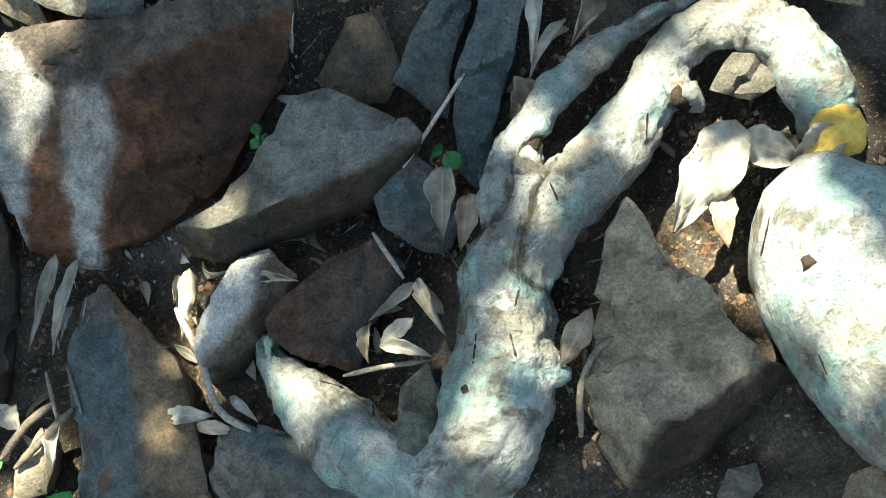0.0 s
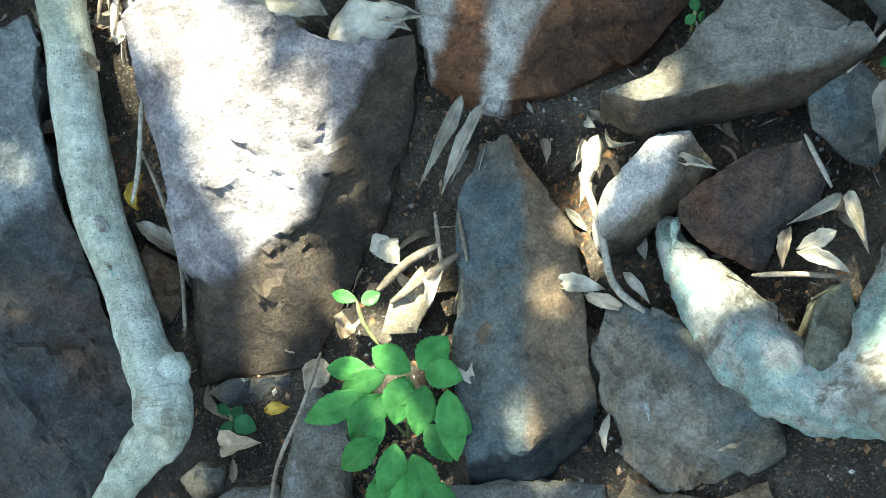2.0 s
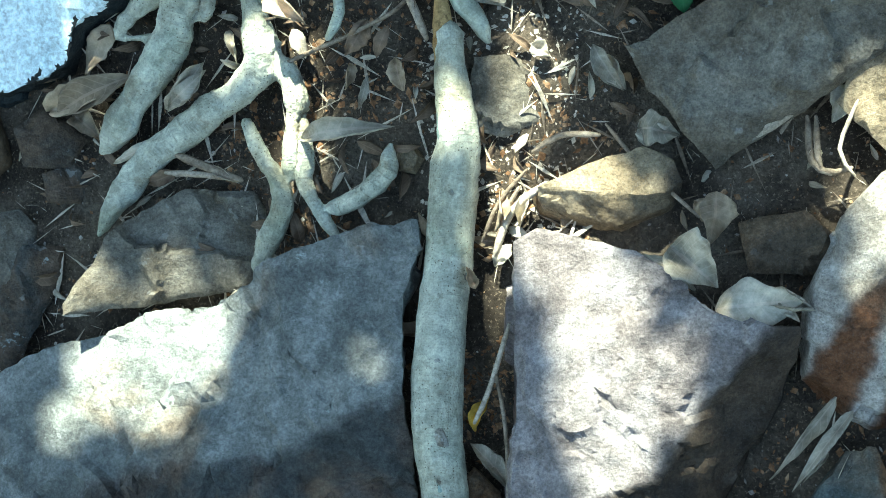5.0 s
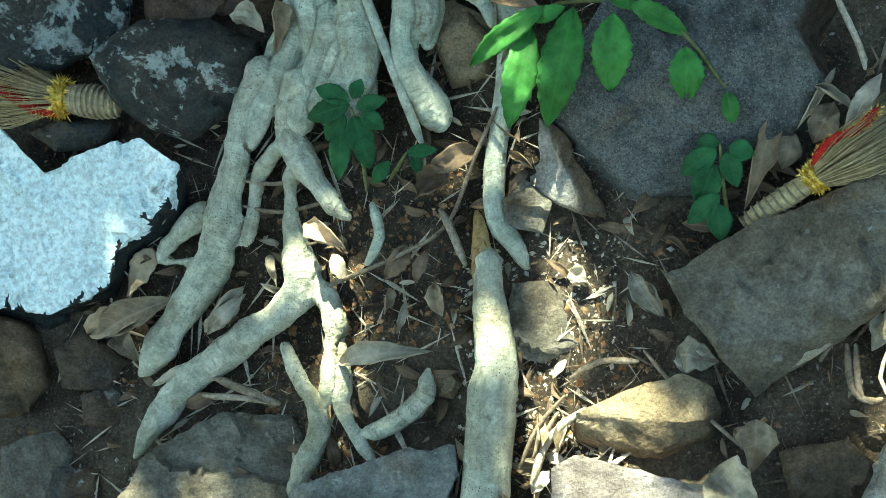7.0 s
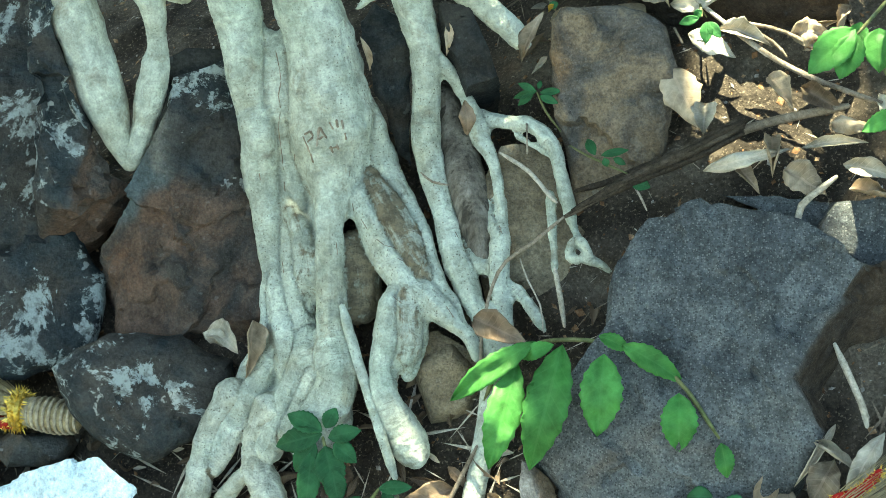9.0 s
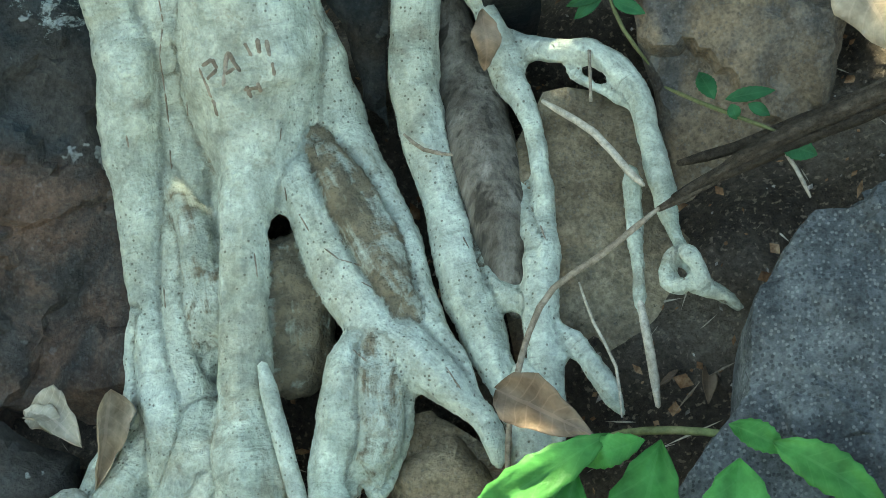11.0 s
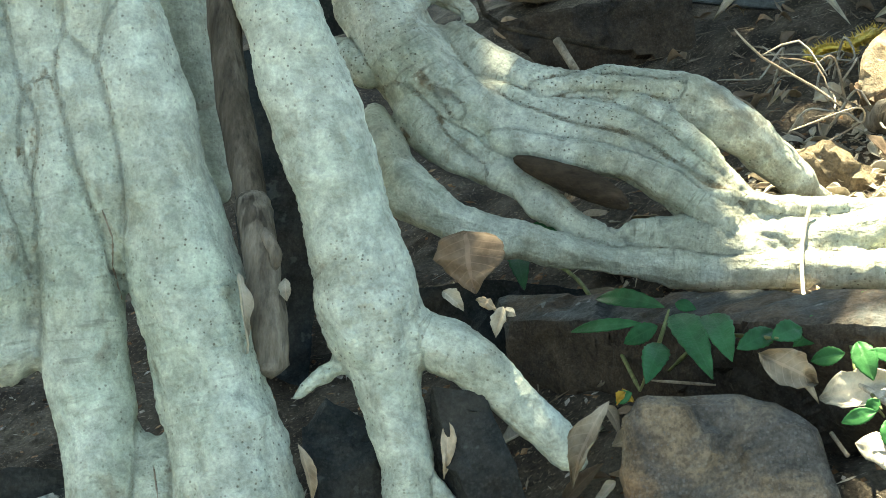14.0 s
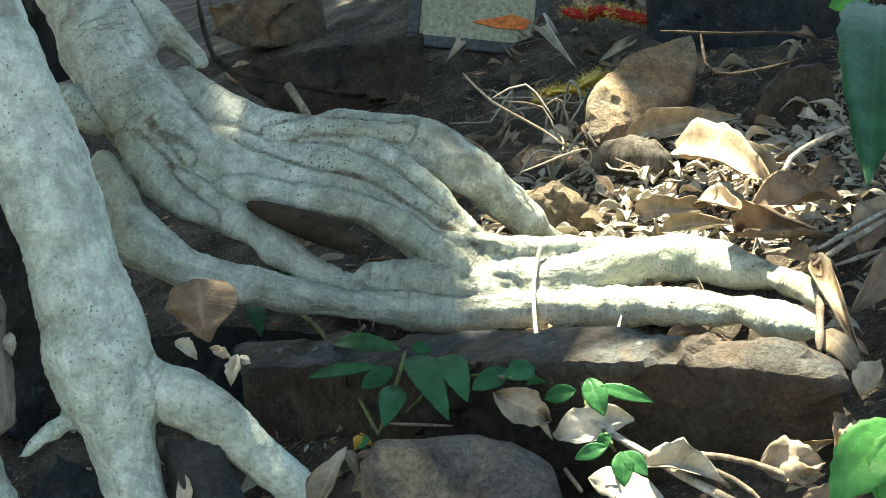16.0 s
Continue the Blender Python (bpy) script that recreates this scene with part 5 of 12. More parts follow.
stone((0.583, 1.797, 0.787), (0.979, -0.120, 0.167), (-0.205, -0.634, 0.745), [(-0.185, -0.059), (-0.128, -0.111), (-0.063, -0.197), (0.067, -0.096), (0.231, 0.017), (0.232, 0.167), (0.149, 0.185), (-0.099, 0.075), (-0.221, 0.013)], [(0.051, -0.073, -1.063, 1.000)], tilt=(0, 0), proud=0.08, deep=0.14, mat="grey", label='grey slab tilted over the soil', seed=36)
stone((0.136, 1.986, 0.753), (0.999, -0.020, 0.045), (-0.046, -0.678, 0.733), [(-0.031, -0.033), (0.031, -0.043), (0.044, 0.009), (-0.001, 0.051), (-0.043, 0.014)], [], tilt=(0, 0), proud=0.03, mat="grey", label='small grey stone by a root', seed=37)
stone((0.031, 2.205, 0.928), (0.998, 0.035, 0.056), (-0.011, -0.745, 0.667), [(-0.033, -0.068), (0.047, -0.057), (0.058, 0.013), (-0.003, 0.079), (-0.069, 0.033)], [], tilt=(0, 0), proud=0, mat="tan", label='rounded tan rock behind the roots', edge=0.04, seed=38)
stone((0.779, 1.691, 0.784), (0.961, -0.177, 0.211), (-0.275, -0.600, 0.751), [(0.001, -0.070), (0.065, -0.116), (0.058, 0.104), (-0.049, 0.078), (-0.076, 0.004)], [], tilt=(0, 0), proud=0.05, mat="tan", label='pale stone with a sunlit face', seed=39)
stone((0.255, 2.560, 1.318), (0.986, -0.100, 0.131), (-0.147, -0.895, 0.421), [(-0.080, -0.012), (-0.063, -0.103), (-0.053, -0.239), (0.008, -0.228), (0.113, -0.112), (0.126, 0.011), (0.108, 0.107), (0.067, 0.134), (0.023, 0.138), (-0.073, 0.137), (-0.090, 0.115), (-0.095, 0.057)], [], tilt=(0, 0), proud=0.02, mat="streaked", label='brown weathered stone block', deep=0.25, edge=0.02, seed=40)
stone((-0.110, 2.581, 1.286), (0.995, 0.093, 0.038), (0.067, -0.898, 0.435), [(-0.038, 0.027), (-0.014, -0.043), (0.006, -0.136), (0.038, -0.154), (0.041, -0.078), (0.036, 0.051), (0.015, 0.107), (-0.026, 0.132), (-0.058, 0.098)], [], tilt=(0, 0), proud=-0.02, mat="slate", label='dark upright stone between roots', seed=41)
stone((0.167, 2.337, 1.116), (0.991, -0.036, 0.125), (-0.102, -0.812, 0.575), [(-0.128, 0.050), (-0.101, -0.085), (-0.047, -0.166), (0.033, -0.133), (0.091, -0.084), (0.123, -0.025), (0.060, 0.060), (0.034, 0.200), (-0.068, 0.185)], [], tilt=(0, 0), proud=-0.06, mat="tan", label='pale brown rock face behind thin roots', deep=0.2, detail=0.02, seed=42)
stone((-0.452, 2.544, 1.179), (0.964, 0.261, -0.056), (0.255, -0.841, 0.477), [(-0.077, -0.168), (0.096, -0.147), (0.088, -0.028), (0.068, 0.146), (-0.009, 0.145), (-0.041, 0.126), (-0.042, 0.043), (-0.079, -0.110)], [(0.020, 0.025, -1.877, 0.500)], tilt=(0, 0), proud=-0.01, mat="slate", label='black rock under the trunk', deep=0.2, seed=43)
stone((0.021, 2.239, 0.958), (0.997, 0.048, 0.066), (-0.009, -0.743, 0.669), [(-0.047, -0.047), (0.060, -0.047), (0.050, 0.006), (-0.015, 0.050), (-0.048, 0.039)], [], tilt=(0, 0), proud=-0.02, mat="tan", label='tan rock behind the roots', seed=44)
stone((0.174, 4.475, 1.517), (0.996, -0.034, 0.078), (-0.045, -0.988, 0.149), [(-0.154, -0.011), (-0.096, -0.052), (-0.002, -0.070), (0.228, -0.058), (0.217, 0.098), (-0.001, 0.067), (-0.188, 0.024)], [], tilt=(0, 0), proud=0.05, mat="umber", label='brown rock behind the spreading root', seed=45)
stone((0.100, 5.348, 1.535), (0.997, -0.010, 0.078), (-0.019, -0.993, 0.115), [(-0.017, -0.068), (0.136, -0.061), (0.109, 0.084), (-0.044, 0.084), (-0.183, -0.039)], [], tilt=(0, 0), proud=0.05, mat="brown", label='reddish-brown rock in the litter', seed=46)
stone((0.933, 4.046, 1.757), (0.954, -0.282, 0.106), (-0.291, -0.953, 0.088), [(-0.067, -0.086), (0.211, -0.074), (0.205, 0.095), (-0.175, 0.097), (-0.183, -0.034)], [], tilt=(0, 0), proud=0.02, mat="slate", label='dark rock at the back of the terrace', seed=47)
stone((0.902, 3.589, 1.674), (0.943, -0.311, 0.119), (-0.326, -0.936, 0.133), [(0.015, -0.057), (0.063, -0.008), (0.039, 0.057), (-0.022, 0.048), (-0.096, -0.040)], [], tilt=(0, 0), proud=0.03, mat="umber", label='brown stone in the shade', seed=48)
stone((0.493, 3.462, 1.501), (0.980, -0.170, 0.103), (-0.189, -0.959, 0.212), [(-0.045, -0.038), (0.101, -0.035), (0.096, 0.005), (0.015, 0.045), (-0.062, 0.035), (-0.105, -0.012)], [], tilt=(0, 0), proud=0.02, mat="tan", label='crumbling sunlit stone among litter', rough=2.0, seed=49)
stone((0.636, 3.572, 1.567), (0.970, -0.217, 0.109), (-0.234, -0.956, 0.177), [(-0.014, -0.021), (0.050, -0.030), (0.049, 0.001), (-0.015, 0.034), (-0.070, 0.017)], [], tilt=(0, 0), proud=0.02, mat="brown", label='ridged brown stone in litter', seed=50)
stone((-0.313, 3.580, 1.761), (0.989, 0.136, 0.065), (0.129, -0.986, 0.106), [(-0.134, -0.117), (-0.039, -0.152), (0.086, -0.128), (0.124, 0.015), (0.089, 0.189), (-0.120, 0.185)], [], tilt=(0, 0), proud=0, mat="slate", label='dark rock in the shade behind the trunk', deep=0.3, detail=0.02, seed=51)
stone((-0.274, 3.271, 1.403), (0.991, 0.132, 0.029), (0.120, -0.955, 0.270), [(-0.053, -0.204), (0.027, -0.229), (0.060, -0.046), (0.045, 0.234), (-0.079, 0.233)], [], tilt=(0, 0), proud=0, mat="slate", label='dark rock showing between the stems', deep=0.3, detail=0.02, seed=52)
stone((0.077, 3.166, 1.311), (0.997, -0.004, 0.080), (-0.030, -0.946, 0.322), [(-0.081, -0.038), (0.033, -0.084), (0.147, -0.053), (0.148, 0.053), (-0.082, 0.069), (-0.166, 0.054)], [], tilt=(0, 0), proud=-0.02, mat="slate", label='dark flat rock under the spreading root', detail=0.014, seed=53)
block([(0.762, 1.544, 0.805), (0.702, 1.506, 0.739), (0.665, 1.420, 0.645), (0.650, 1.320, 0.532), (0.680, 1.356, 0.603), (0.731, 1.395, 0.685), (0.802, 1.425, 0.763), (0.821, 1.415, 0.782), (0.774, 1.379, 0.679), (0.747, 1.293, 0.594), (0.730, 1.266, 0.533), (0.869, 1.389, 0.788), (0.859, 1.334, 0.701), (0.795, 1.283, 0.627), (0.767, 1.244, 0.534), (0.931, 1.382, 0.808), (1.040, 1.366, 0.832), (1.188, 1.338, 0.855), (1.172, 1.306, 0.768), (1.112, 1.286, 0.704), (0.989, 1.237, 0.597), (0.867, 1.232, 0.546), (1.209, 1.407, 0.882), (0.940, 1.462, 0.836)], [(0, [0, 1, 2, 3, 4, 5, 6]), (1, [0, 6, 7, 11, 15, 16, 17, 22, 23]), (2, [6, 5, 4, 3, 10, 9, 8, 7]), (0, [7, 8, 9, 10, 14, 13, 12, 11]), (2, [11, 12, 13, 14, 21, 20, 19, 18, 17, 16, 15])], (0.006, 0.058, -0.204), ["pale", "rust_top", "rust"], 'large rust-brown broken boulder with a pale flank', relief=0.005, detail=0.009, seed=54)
# the umber front puts the shadow on this side into the tone
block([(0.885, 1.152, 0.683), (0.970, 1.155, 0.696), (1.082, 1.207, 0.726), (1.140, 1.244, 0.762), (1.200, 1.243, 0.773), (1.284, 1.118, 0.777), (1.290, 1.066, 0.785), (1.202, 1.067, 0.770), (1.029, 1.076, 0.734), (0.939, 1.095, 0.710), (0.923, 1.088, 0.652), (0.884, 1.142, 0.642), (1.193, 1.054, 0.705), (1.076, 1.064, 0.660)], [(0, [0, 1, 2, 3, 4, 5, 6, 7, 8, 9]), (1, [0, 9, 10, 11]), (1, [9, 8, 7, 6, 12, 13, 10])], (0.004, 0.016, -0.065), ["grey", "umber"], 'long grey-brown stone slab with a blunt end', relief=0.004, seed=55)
block([(0.711, 1.204, 0.509), (0.756, 1.193, 0.535), (0.739, 1.007, 0.519), (0.696, 0.885, 0.497), (0.651, 0.682, 0.446), (0.551, 0.702, 0.397), (0.598, 0.936, 0.442), (0.657, 1.124, 0.480), (0.811, 1.012, 0.513), (0.794, 0.856, 0.505), (0.777, 0.735, 0.473), (0.767, 0.708, 0.399), (0.653, 0.661, 0.339), (0.556, 0.687, 0.310)], [(0, [0, 1, 2, 3, 4, 5, 6, 7]), (1, [1, 8, 9, 10, 4, 3, 2]), (2, [5, 4, 10, 11, 12, 13])], (0.008, 0.023, -0.135), ["blue", "brown", "slate"], 'long flat slab, blue-grey and brown, set in soil', relief=0.004, seed=56)
# umber right and lower faces: brown stone, darkened further for their shade
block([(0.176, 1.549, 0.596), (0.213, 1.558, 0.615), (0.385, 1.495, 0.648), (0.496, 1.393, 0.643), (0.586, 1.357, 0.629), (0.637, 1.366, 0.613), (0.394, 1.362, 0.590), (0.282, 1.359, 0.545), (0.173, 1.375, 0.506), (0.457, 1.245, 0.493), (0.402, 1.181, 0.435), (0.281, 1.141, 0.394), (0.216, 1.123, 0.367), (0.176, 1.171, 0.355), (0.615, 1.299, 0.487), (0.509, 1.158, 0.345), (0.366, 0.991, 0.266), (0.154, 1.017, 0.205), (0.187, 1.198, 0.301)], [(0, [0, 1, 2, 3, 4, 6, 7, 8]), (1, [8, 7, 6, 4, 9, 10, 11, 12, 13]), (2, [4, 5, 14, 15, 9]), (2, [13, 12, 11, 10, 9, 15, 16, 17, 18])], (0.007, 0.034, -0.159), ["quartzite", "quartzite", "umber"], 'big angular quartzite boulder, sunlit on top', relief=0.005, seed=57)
# light top and shaded front are put into the two tones of this slab
block([(-1.034, 1.449, 0.023), (-0.740, 1.530, 0.184), (-0.639, 1.561, 0.233), (-0.332, 1.572, 0.370), (-0.259, 1.611, 0.420), (-0.075, 1.640, 0.500), (0.019, 1.635, 0.524), (0.026, 1.586, 0.508), (-0.007, 1.524, 0.460), (-0.006, 1.374, 0.384), (-0.117, 1.334, 0.349), (-0.248, 1.294, 0.284), (-0.310, 1.301, 0.263), (-0.511, 1.306, 0.186), (-0.687, 1.255, 0.088), (-1.020, 1.188, -0.075), (0.024, 1.216, 0.237), (0.071, 0.980, 0.199), (-0.022, 0.869, 0.153), (-0.125, 0.793, 0.086), (-0.332, 0.724, -0.017), (-0.991, 0.851, -0.228)], [(0, [0, 1, 2, 3, 4, 5, 6, 7, 8, 9, 10, 11, 12, 13, 14, 15]), (1, [9, 16, 17, 18, 19, 20, 21, 15, 14, 13, 12, 11, 10])], (-0.013, 0.052, -0.267), ["bed", "bed_front_shaded"], 'huge grey bedrock slab split by a dark face', detail=0.013, relief=0.0055, seed=58)
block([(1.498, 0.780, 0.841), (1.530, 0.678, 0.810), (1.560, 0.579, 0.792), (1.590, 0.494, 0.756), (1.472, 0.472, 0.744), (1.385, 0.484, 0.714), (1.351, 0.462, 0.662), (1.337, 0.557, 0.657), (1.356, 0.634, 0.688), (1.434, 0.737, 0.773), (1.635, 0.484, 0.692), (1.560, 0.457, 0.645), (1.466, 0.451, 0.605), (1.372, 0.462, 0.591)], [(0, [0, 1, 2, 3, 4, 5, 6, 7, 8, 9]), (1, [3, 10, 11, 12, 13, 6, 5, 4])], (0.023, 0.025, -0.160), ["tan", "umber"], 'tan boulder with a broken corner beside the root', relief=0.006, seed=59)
block([(0.852, 0.998, 0.568), (0.882, 1.038, 0.592), (0.960, 1.078, 0.626), (1.016, 1.067, 0.638), (0.948, 0.986, 0.624), (0.847, 0.958, 0.563), (1.035, 1.012, 0.610), (0.963, 0.978, 0.571), (0.908, 0.951, 0.525)], [(0, [0, 1, 2, 3, 4, 5]), (1, [3, 6, 7, 8, 5, 4])], (0.005, 0.024, -0.106), ["pale", "brown"], 'pale grey angular stone', relief=0.004, seed=60)
# umber on the overhanging side stands in for its deep shade
block([(0.280, 2.188, 1.111), (0.281, 2.243, 1.167), (0.329, 2.312, 1.234), (0.442, 2.324, 1.271), (0.571, 2.276, 1.275), (0.675, 2.205, 1.253), (0.555, 2.062, 1.118), (0.485, 2.046, 1.076), (0.380, 2.022, 1.011), (0.201, 2.110, 1.019), (0.618, 2.018, 1.050), (0.589, 1.990, 0.983), (0.425, 1.943, 0.854), (0.333, 1.951, 0.822), (0.232, 2.020, 0.880), (0.170, 2.067, 0.923), (0.756, 2.217, 1.257), (0.797, 2.195, 1.060), (0.661, 2.161, 0.973)], [(0, [0, 1, 2, 3, 4, 5, 6, 7, 8, 9]), (0, [9, 8, 7, 6, 10, 11, 12, 13, 14, 15]), (1, [5, 16, 17, 18, 10, 6])], (0.020, 0.090, -0.237), ["granite", "umber"], 'big speckled grey granite boulder', relief=0.0045, seed=61)
block([(-0.037, 2.611, 1.432), (0.019, 2.613, 1.433), (0.034, 2.604, 1.409), (0.076, 2.566, 1.325), (0.066, 2.550, 1.325), (0.025, 2.545, 1.309), (0.002, 2.571, 1.342), (-0.023, 2.599, 1.391), (0.084, 2.598, 1.277), (0.071, 2.594, 1.265), (0.036, 2.591, 1.259)], [(0, [0, 1, 2, 3, 4, 5, 6, 7]), (0, [5, 4, 3, 8, 9, 10])], (0.001, 0.055, -0.104), ["slate"], 'dark squared stone between roots', relief=0.003, seed=62)
block([(0.219, 1.662, 0.592), (0.304, 1.677, 0.637), (0.397, 1.683, 0.679), (0.449, 1.663, 0.674), (0.473, 1.630, 0.650), (0.452, 1.608, 0.610), (0.371, 1.590, 0.567), (0.235, 1.644, 0.556), (0.368, 1.615, 0.634), (0.432, 1.603, 0.648)], [(0, [0, 1, 2, 3, 9, 8]), (1, [3, 4, 5, 9]), (0, [0, 8, 9, 5, 6, 7])], (0.004, 0.017, -0.064), ["tan", "brown"], 'tan faceted stone on bare soil', relief=0.003, seed=63)
block([(0.571, 3.645, 1.582), (0.586, 3.699, 1.648), (0.660, 3.780, 1.705), (0.783, 3.829, 1.748), (0.783, 3.778, 1.703), (0.730, 3.677, 1.639), (0.727, 3.661, 1.596), (0.589, 3.646, 1.574)], [(0, [0, 1, 2, 3, 4, 5]), (1, [0, 5, 6, 7]), (1, [4, 6, 5])], (0.014, 0.058, -0.088), ["tan", "brown"], 'sunlit tan stone with a sharp edge', relief=0.004, seed=64)
# shade is coloured in: dark kind on the top, umber on the front
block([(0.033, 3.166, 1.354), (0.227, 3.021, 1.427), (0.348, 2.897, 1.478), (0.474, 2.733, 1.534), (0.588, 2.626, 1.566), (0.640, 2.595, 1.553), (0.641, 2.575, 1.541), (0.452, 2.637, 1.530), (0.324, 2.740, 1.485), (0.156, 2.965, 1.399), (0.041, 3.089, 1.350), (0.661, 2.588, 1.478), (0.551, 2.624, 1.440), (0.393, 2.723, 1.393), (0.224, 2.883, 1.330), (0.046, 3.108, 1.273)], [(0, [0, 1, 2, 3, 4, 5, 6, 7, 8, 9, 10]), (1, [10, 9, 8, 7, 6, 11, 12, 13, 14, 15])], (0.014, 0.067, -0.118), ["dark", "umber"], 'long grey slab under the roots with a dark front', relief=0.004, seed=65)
block([(0.782, 0.796, 0.482), (0.827, 0.857, 0.517), (0.864, 0.846, 0.541), (0.876, 0.744, 0.564), (0.918, 0.634, 0.546), (1.012, 0.659, 0.552), (1.021, 0.579, 0.490), (0.926, 0.558, 0.415), (0.848, 0.584, 0.393), (0.793, 0.660, 0.406), (0.812, 0.701, 0.517)], [(0, [0, 1, 3, 10]), (1, [1, 2, 5, 4, 3]), (0, [0, 10, 3, 4, 7, 8, 9]), (1, [4, 5, 6, 7])], (0.016, 0.018, -0.135), ["grey", "blue"], 'dark angular stone under the curled root', relief=0.006, seed=66)
# flanks are bare of whitewash; their slate tone also holds the shadow there
block([(-1.000, 2.274, 0.662), (-0.856, 2.239, 0.695), (-0.772, 2.167, 0.644), (-0.672, 2.166, 0.701), (-0.582, 2.166, 0.738), (-0.501, 2.122, 0.715), (-0.518, 2.068, 0.663), (-0.615, 2.023, 0.578), (-0.636, 1.975, 0.520), (-0.756, 1.957, 0.459), (-0.859, 1.993, 0.436), (-1.004, 2.013, 0.387), (-0.492, 2.132, 0.649), (-0.505, 2.092, 0.582), (-0.595, 2.058, 0.513), (-0.628, 2.006, 0.457), (-0.769, 1.991, 0.399), (-0.874, 2.021, 0.386), (-1.019, 2.036, 0.344)], [(0, [0, 1, 2, 3, 4, 5, 6, 7, 8, 9, 10, 11]), (1, [5, 12, 13, 14, 15, 16, 17, 18, 11, 10, 9, 8, 7, 6])], (-0.019, 0.054, -0.173), ["whitewash", "slate"], 'whitewashed boulder, pale blue with bare dark flanks', detail=0.007, relief=0.0035, seed=67)
block([(-0.611, 2.443, 0.980), (-0.490, 2.531, 1.227), (-0.488, 2.575, 1.266), (-0.404, 2.615, 1.297), (-0.350, 2.592, 1.229), (-0.321, 2.506, 1.073), (-0.292, 2.339, 0.937), (-0.430, 2.340, 0.884), (-0.569, 2.360, 0.849), (-0.581, 2.420, 0.909), (-0.482, 2.465, 1.128)], [(0, [0, 1, 10]), (1, [1, 2, 3, 4, 5, 10]), (2, [0, 10, 5, 6, 7, 8, 9])], (-0.018, 0.095, -0.231), ["blue", "lichened", "red"], 'large reddish-brown rock behind the trunk', relief=0.006, seed=68)
block([(-0.734, 2.582, 1.431), (-0.712, 2.485, 1.184), (-0.712, 2.448, 1.047), (-0.657, 2.428, 1.079), (-0.614, 2.499, 1.195), (-0.682, 2.551, 1.314), (-0.701, 2.591, 1.429), (-0.578, 2.523, 1.060), (-0.630, 2.505, 0.980)], [(0, [0, 1, 2, 3, 4, 5, 6]), (1, [2, 3, 4, 7, 8])], (-0.019, 0.073, -0.169), ["lichened", "red"], 'pointed dark rock with pale lichen edges', relief=0.008, seed=69)
CURLED_ROOT = [[(1.419, 0.921, 0.775, 0.0564), (1.358, 0.856, 0.745, 0.0663), (1.294, 0.768, 0.705, 0.0777), (1.239, 0.674, 0.654, 0.0860), (1.161, 0.611, 0.606, 0.0844), (1.068, 0.640, 0.567, 0.0728), (0.998, 0.744, 0.563, 0.0654), (0.961, 0.845, 0.559, 0.0488), (0.951, 0.932, 0.542, 0.0254), (0.961, 0.979, 0.530, 0.0092)], [(1.332, 0.813, 0.732, 0.0603), (1.362, 0.897, 0.756, 0.0560), (1.415, 0.972, 0.782, 0.0450), (1.470, 1.003, 0.804, 0.0370), (1.546, 1.036, 0.823, 0.0295), (1.667, 1.060, 0.852, 0.0214), (1.775, 1.050, 0.874, 0.0125)]]
CURLED_ROOT += [[(1.332, 0.793, 0.729, 0.0644), (1.405, 0.846, 0.763, 0.0569), (1.503, 0.879, 0.804, 0.0501), (1.602, 0.915, 0.846, 0.0467), (1.683, 0.968, 0.873, 0.0401), (1.784, 0.969, 0.902, 0.0365), (1.836, 0.893, 0.908, 0.0429), (1.835, 0.794, 0.878, 0.0493), (1.836, 0.754, 0.826, 0.0429)], [(1.296, 0.664, 0.685, 0.0424), (1.318, 0.633, 0.693, 0.0202), (1.332, 0.634, 0.699, 0.0101)], [(1.657, 0.916, 0.878, 0.0343), (1.674, 0.870, 0.851, 0.0258)], [(0.962, 0.946, 0.587, 0.0126), (0.935, 0.905, 0.583, 0.0089)]]
curled_root = fused("tree_root", CURLED_ROOT, 0.005, BARK_OLD, None, "thick mottled pale root, forked above and curled below", 0.10, ((0.10, 0.02), (0.03, 0.008)))
stout_root = root([(1.849, 0.626, 0.850, 0.1002), (1.756, 0.589, 0.811, 0.1333), (1.736, 0.485, 0.773, 0.1363), (1.761, 0.340, 0.752, 0.1295), (1.803, 0.212, 0.731, 0.1196)], None, name='tree_root', mat=BARK_OLD, label='stout whitish root with knots and holes', category='root', group='tree roots', sides=32, lump=0.05, seed=73)
long_root = root([(0.072, 1.913, 0.722, 0.0235), (0.071, 1.867, 0.687, 0.0265), (0.078, 1.819, 0.653, 0.0315), (0.087, 1.754, 0.609, 0.0374), (0.079, 1.685, 0.554, 0.0445), (0.073, 1.587, 0.487, 0.0416), (0.059, 1.478, 0.420, 0.0455), (0.053, 1.376, 0.359, 0.0455), (0.056, 1.303, 0.317, 0.0441), (0.071, 1.214, 0.272, 0.0412), (0.079, 1.112, 0.262, 0.0417), (0.094, 1.008, 0.259, 0.0507), (0.083, 0.941, 0.251, 0.0513), (0.041, 0.912, 0.231, 0.0400), (-0.022, 0.861, 0.204, 0.0295), (-0.082, 0.808, 0.174, 0.0229), (-0.132, 0.776, 0.148, 0.0153), (-0.170, 0.761, 0.128, 0.0077)], None, name='tree_root', mat=BARK_FLAT, label='long smooth pale root running down the slope', category='root', group='tree roots', sides=22, seed=74)
root([(0.086, 0.990, 0.255, 0.0382), (0.127, 1.032, 0.285, 0.0324), (0.144, 1.048, 0.293, 0.0191)], None, name='tree_root', label='pale stub of a cut side root', category='root', group='tree roots', sides=18, seed=75)
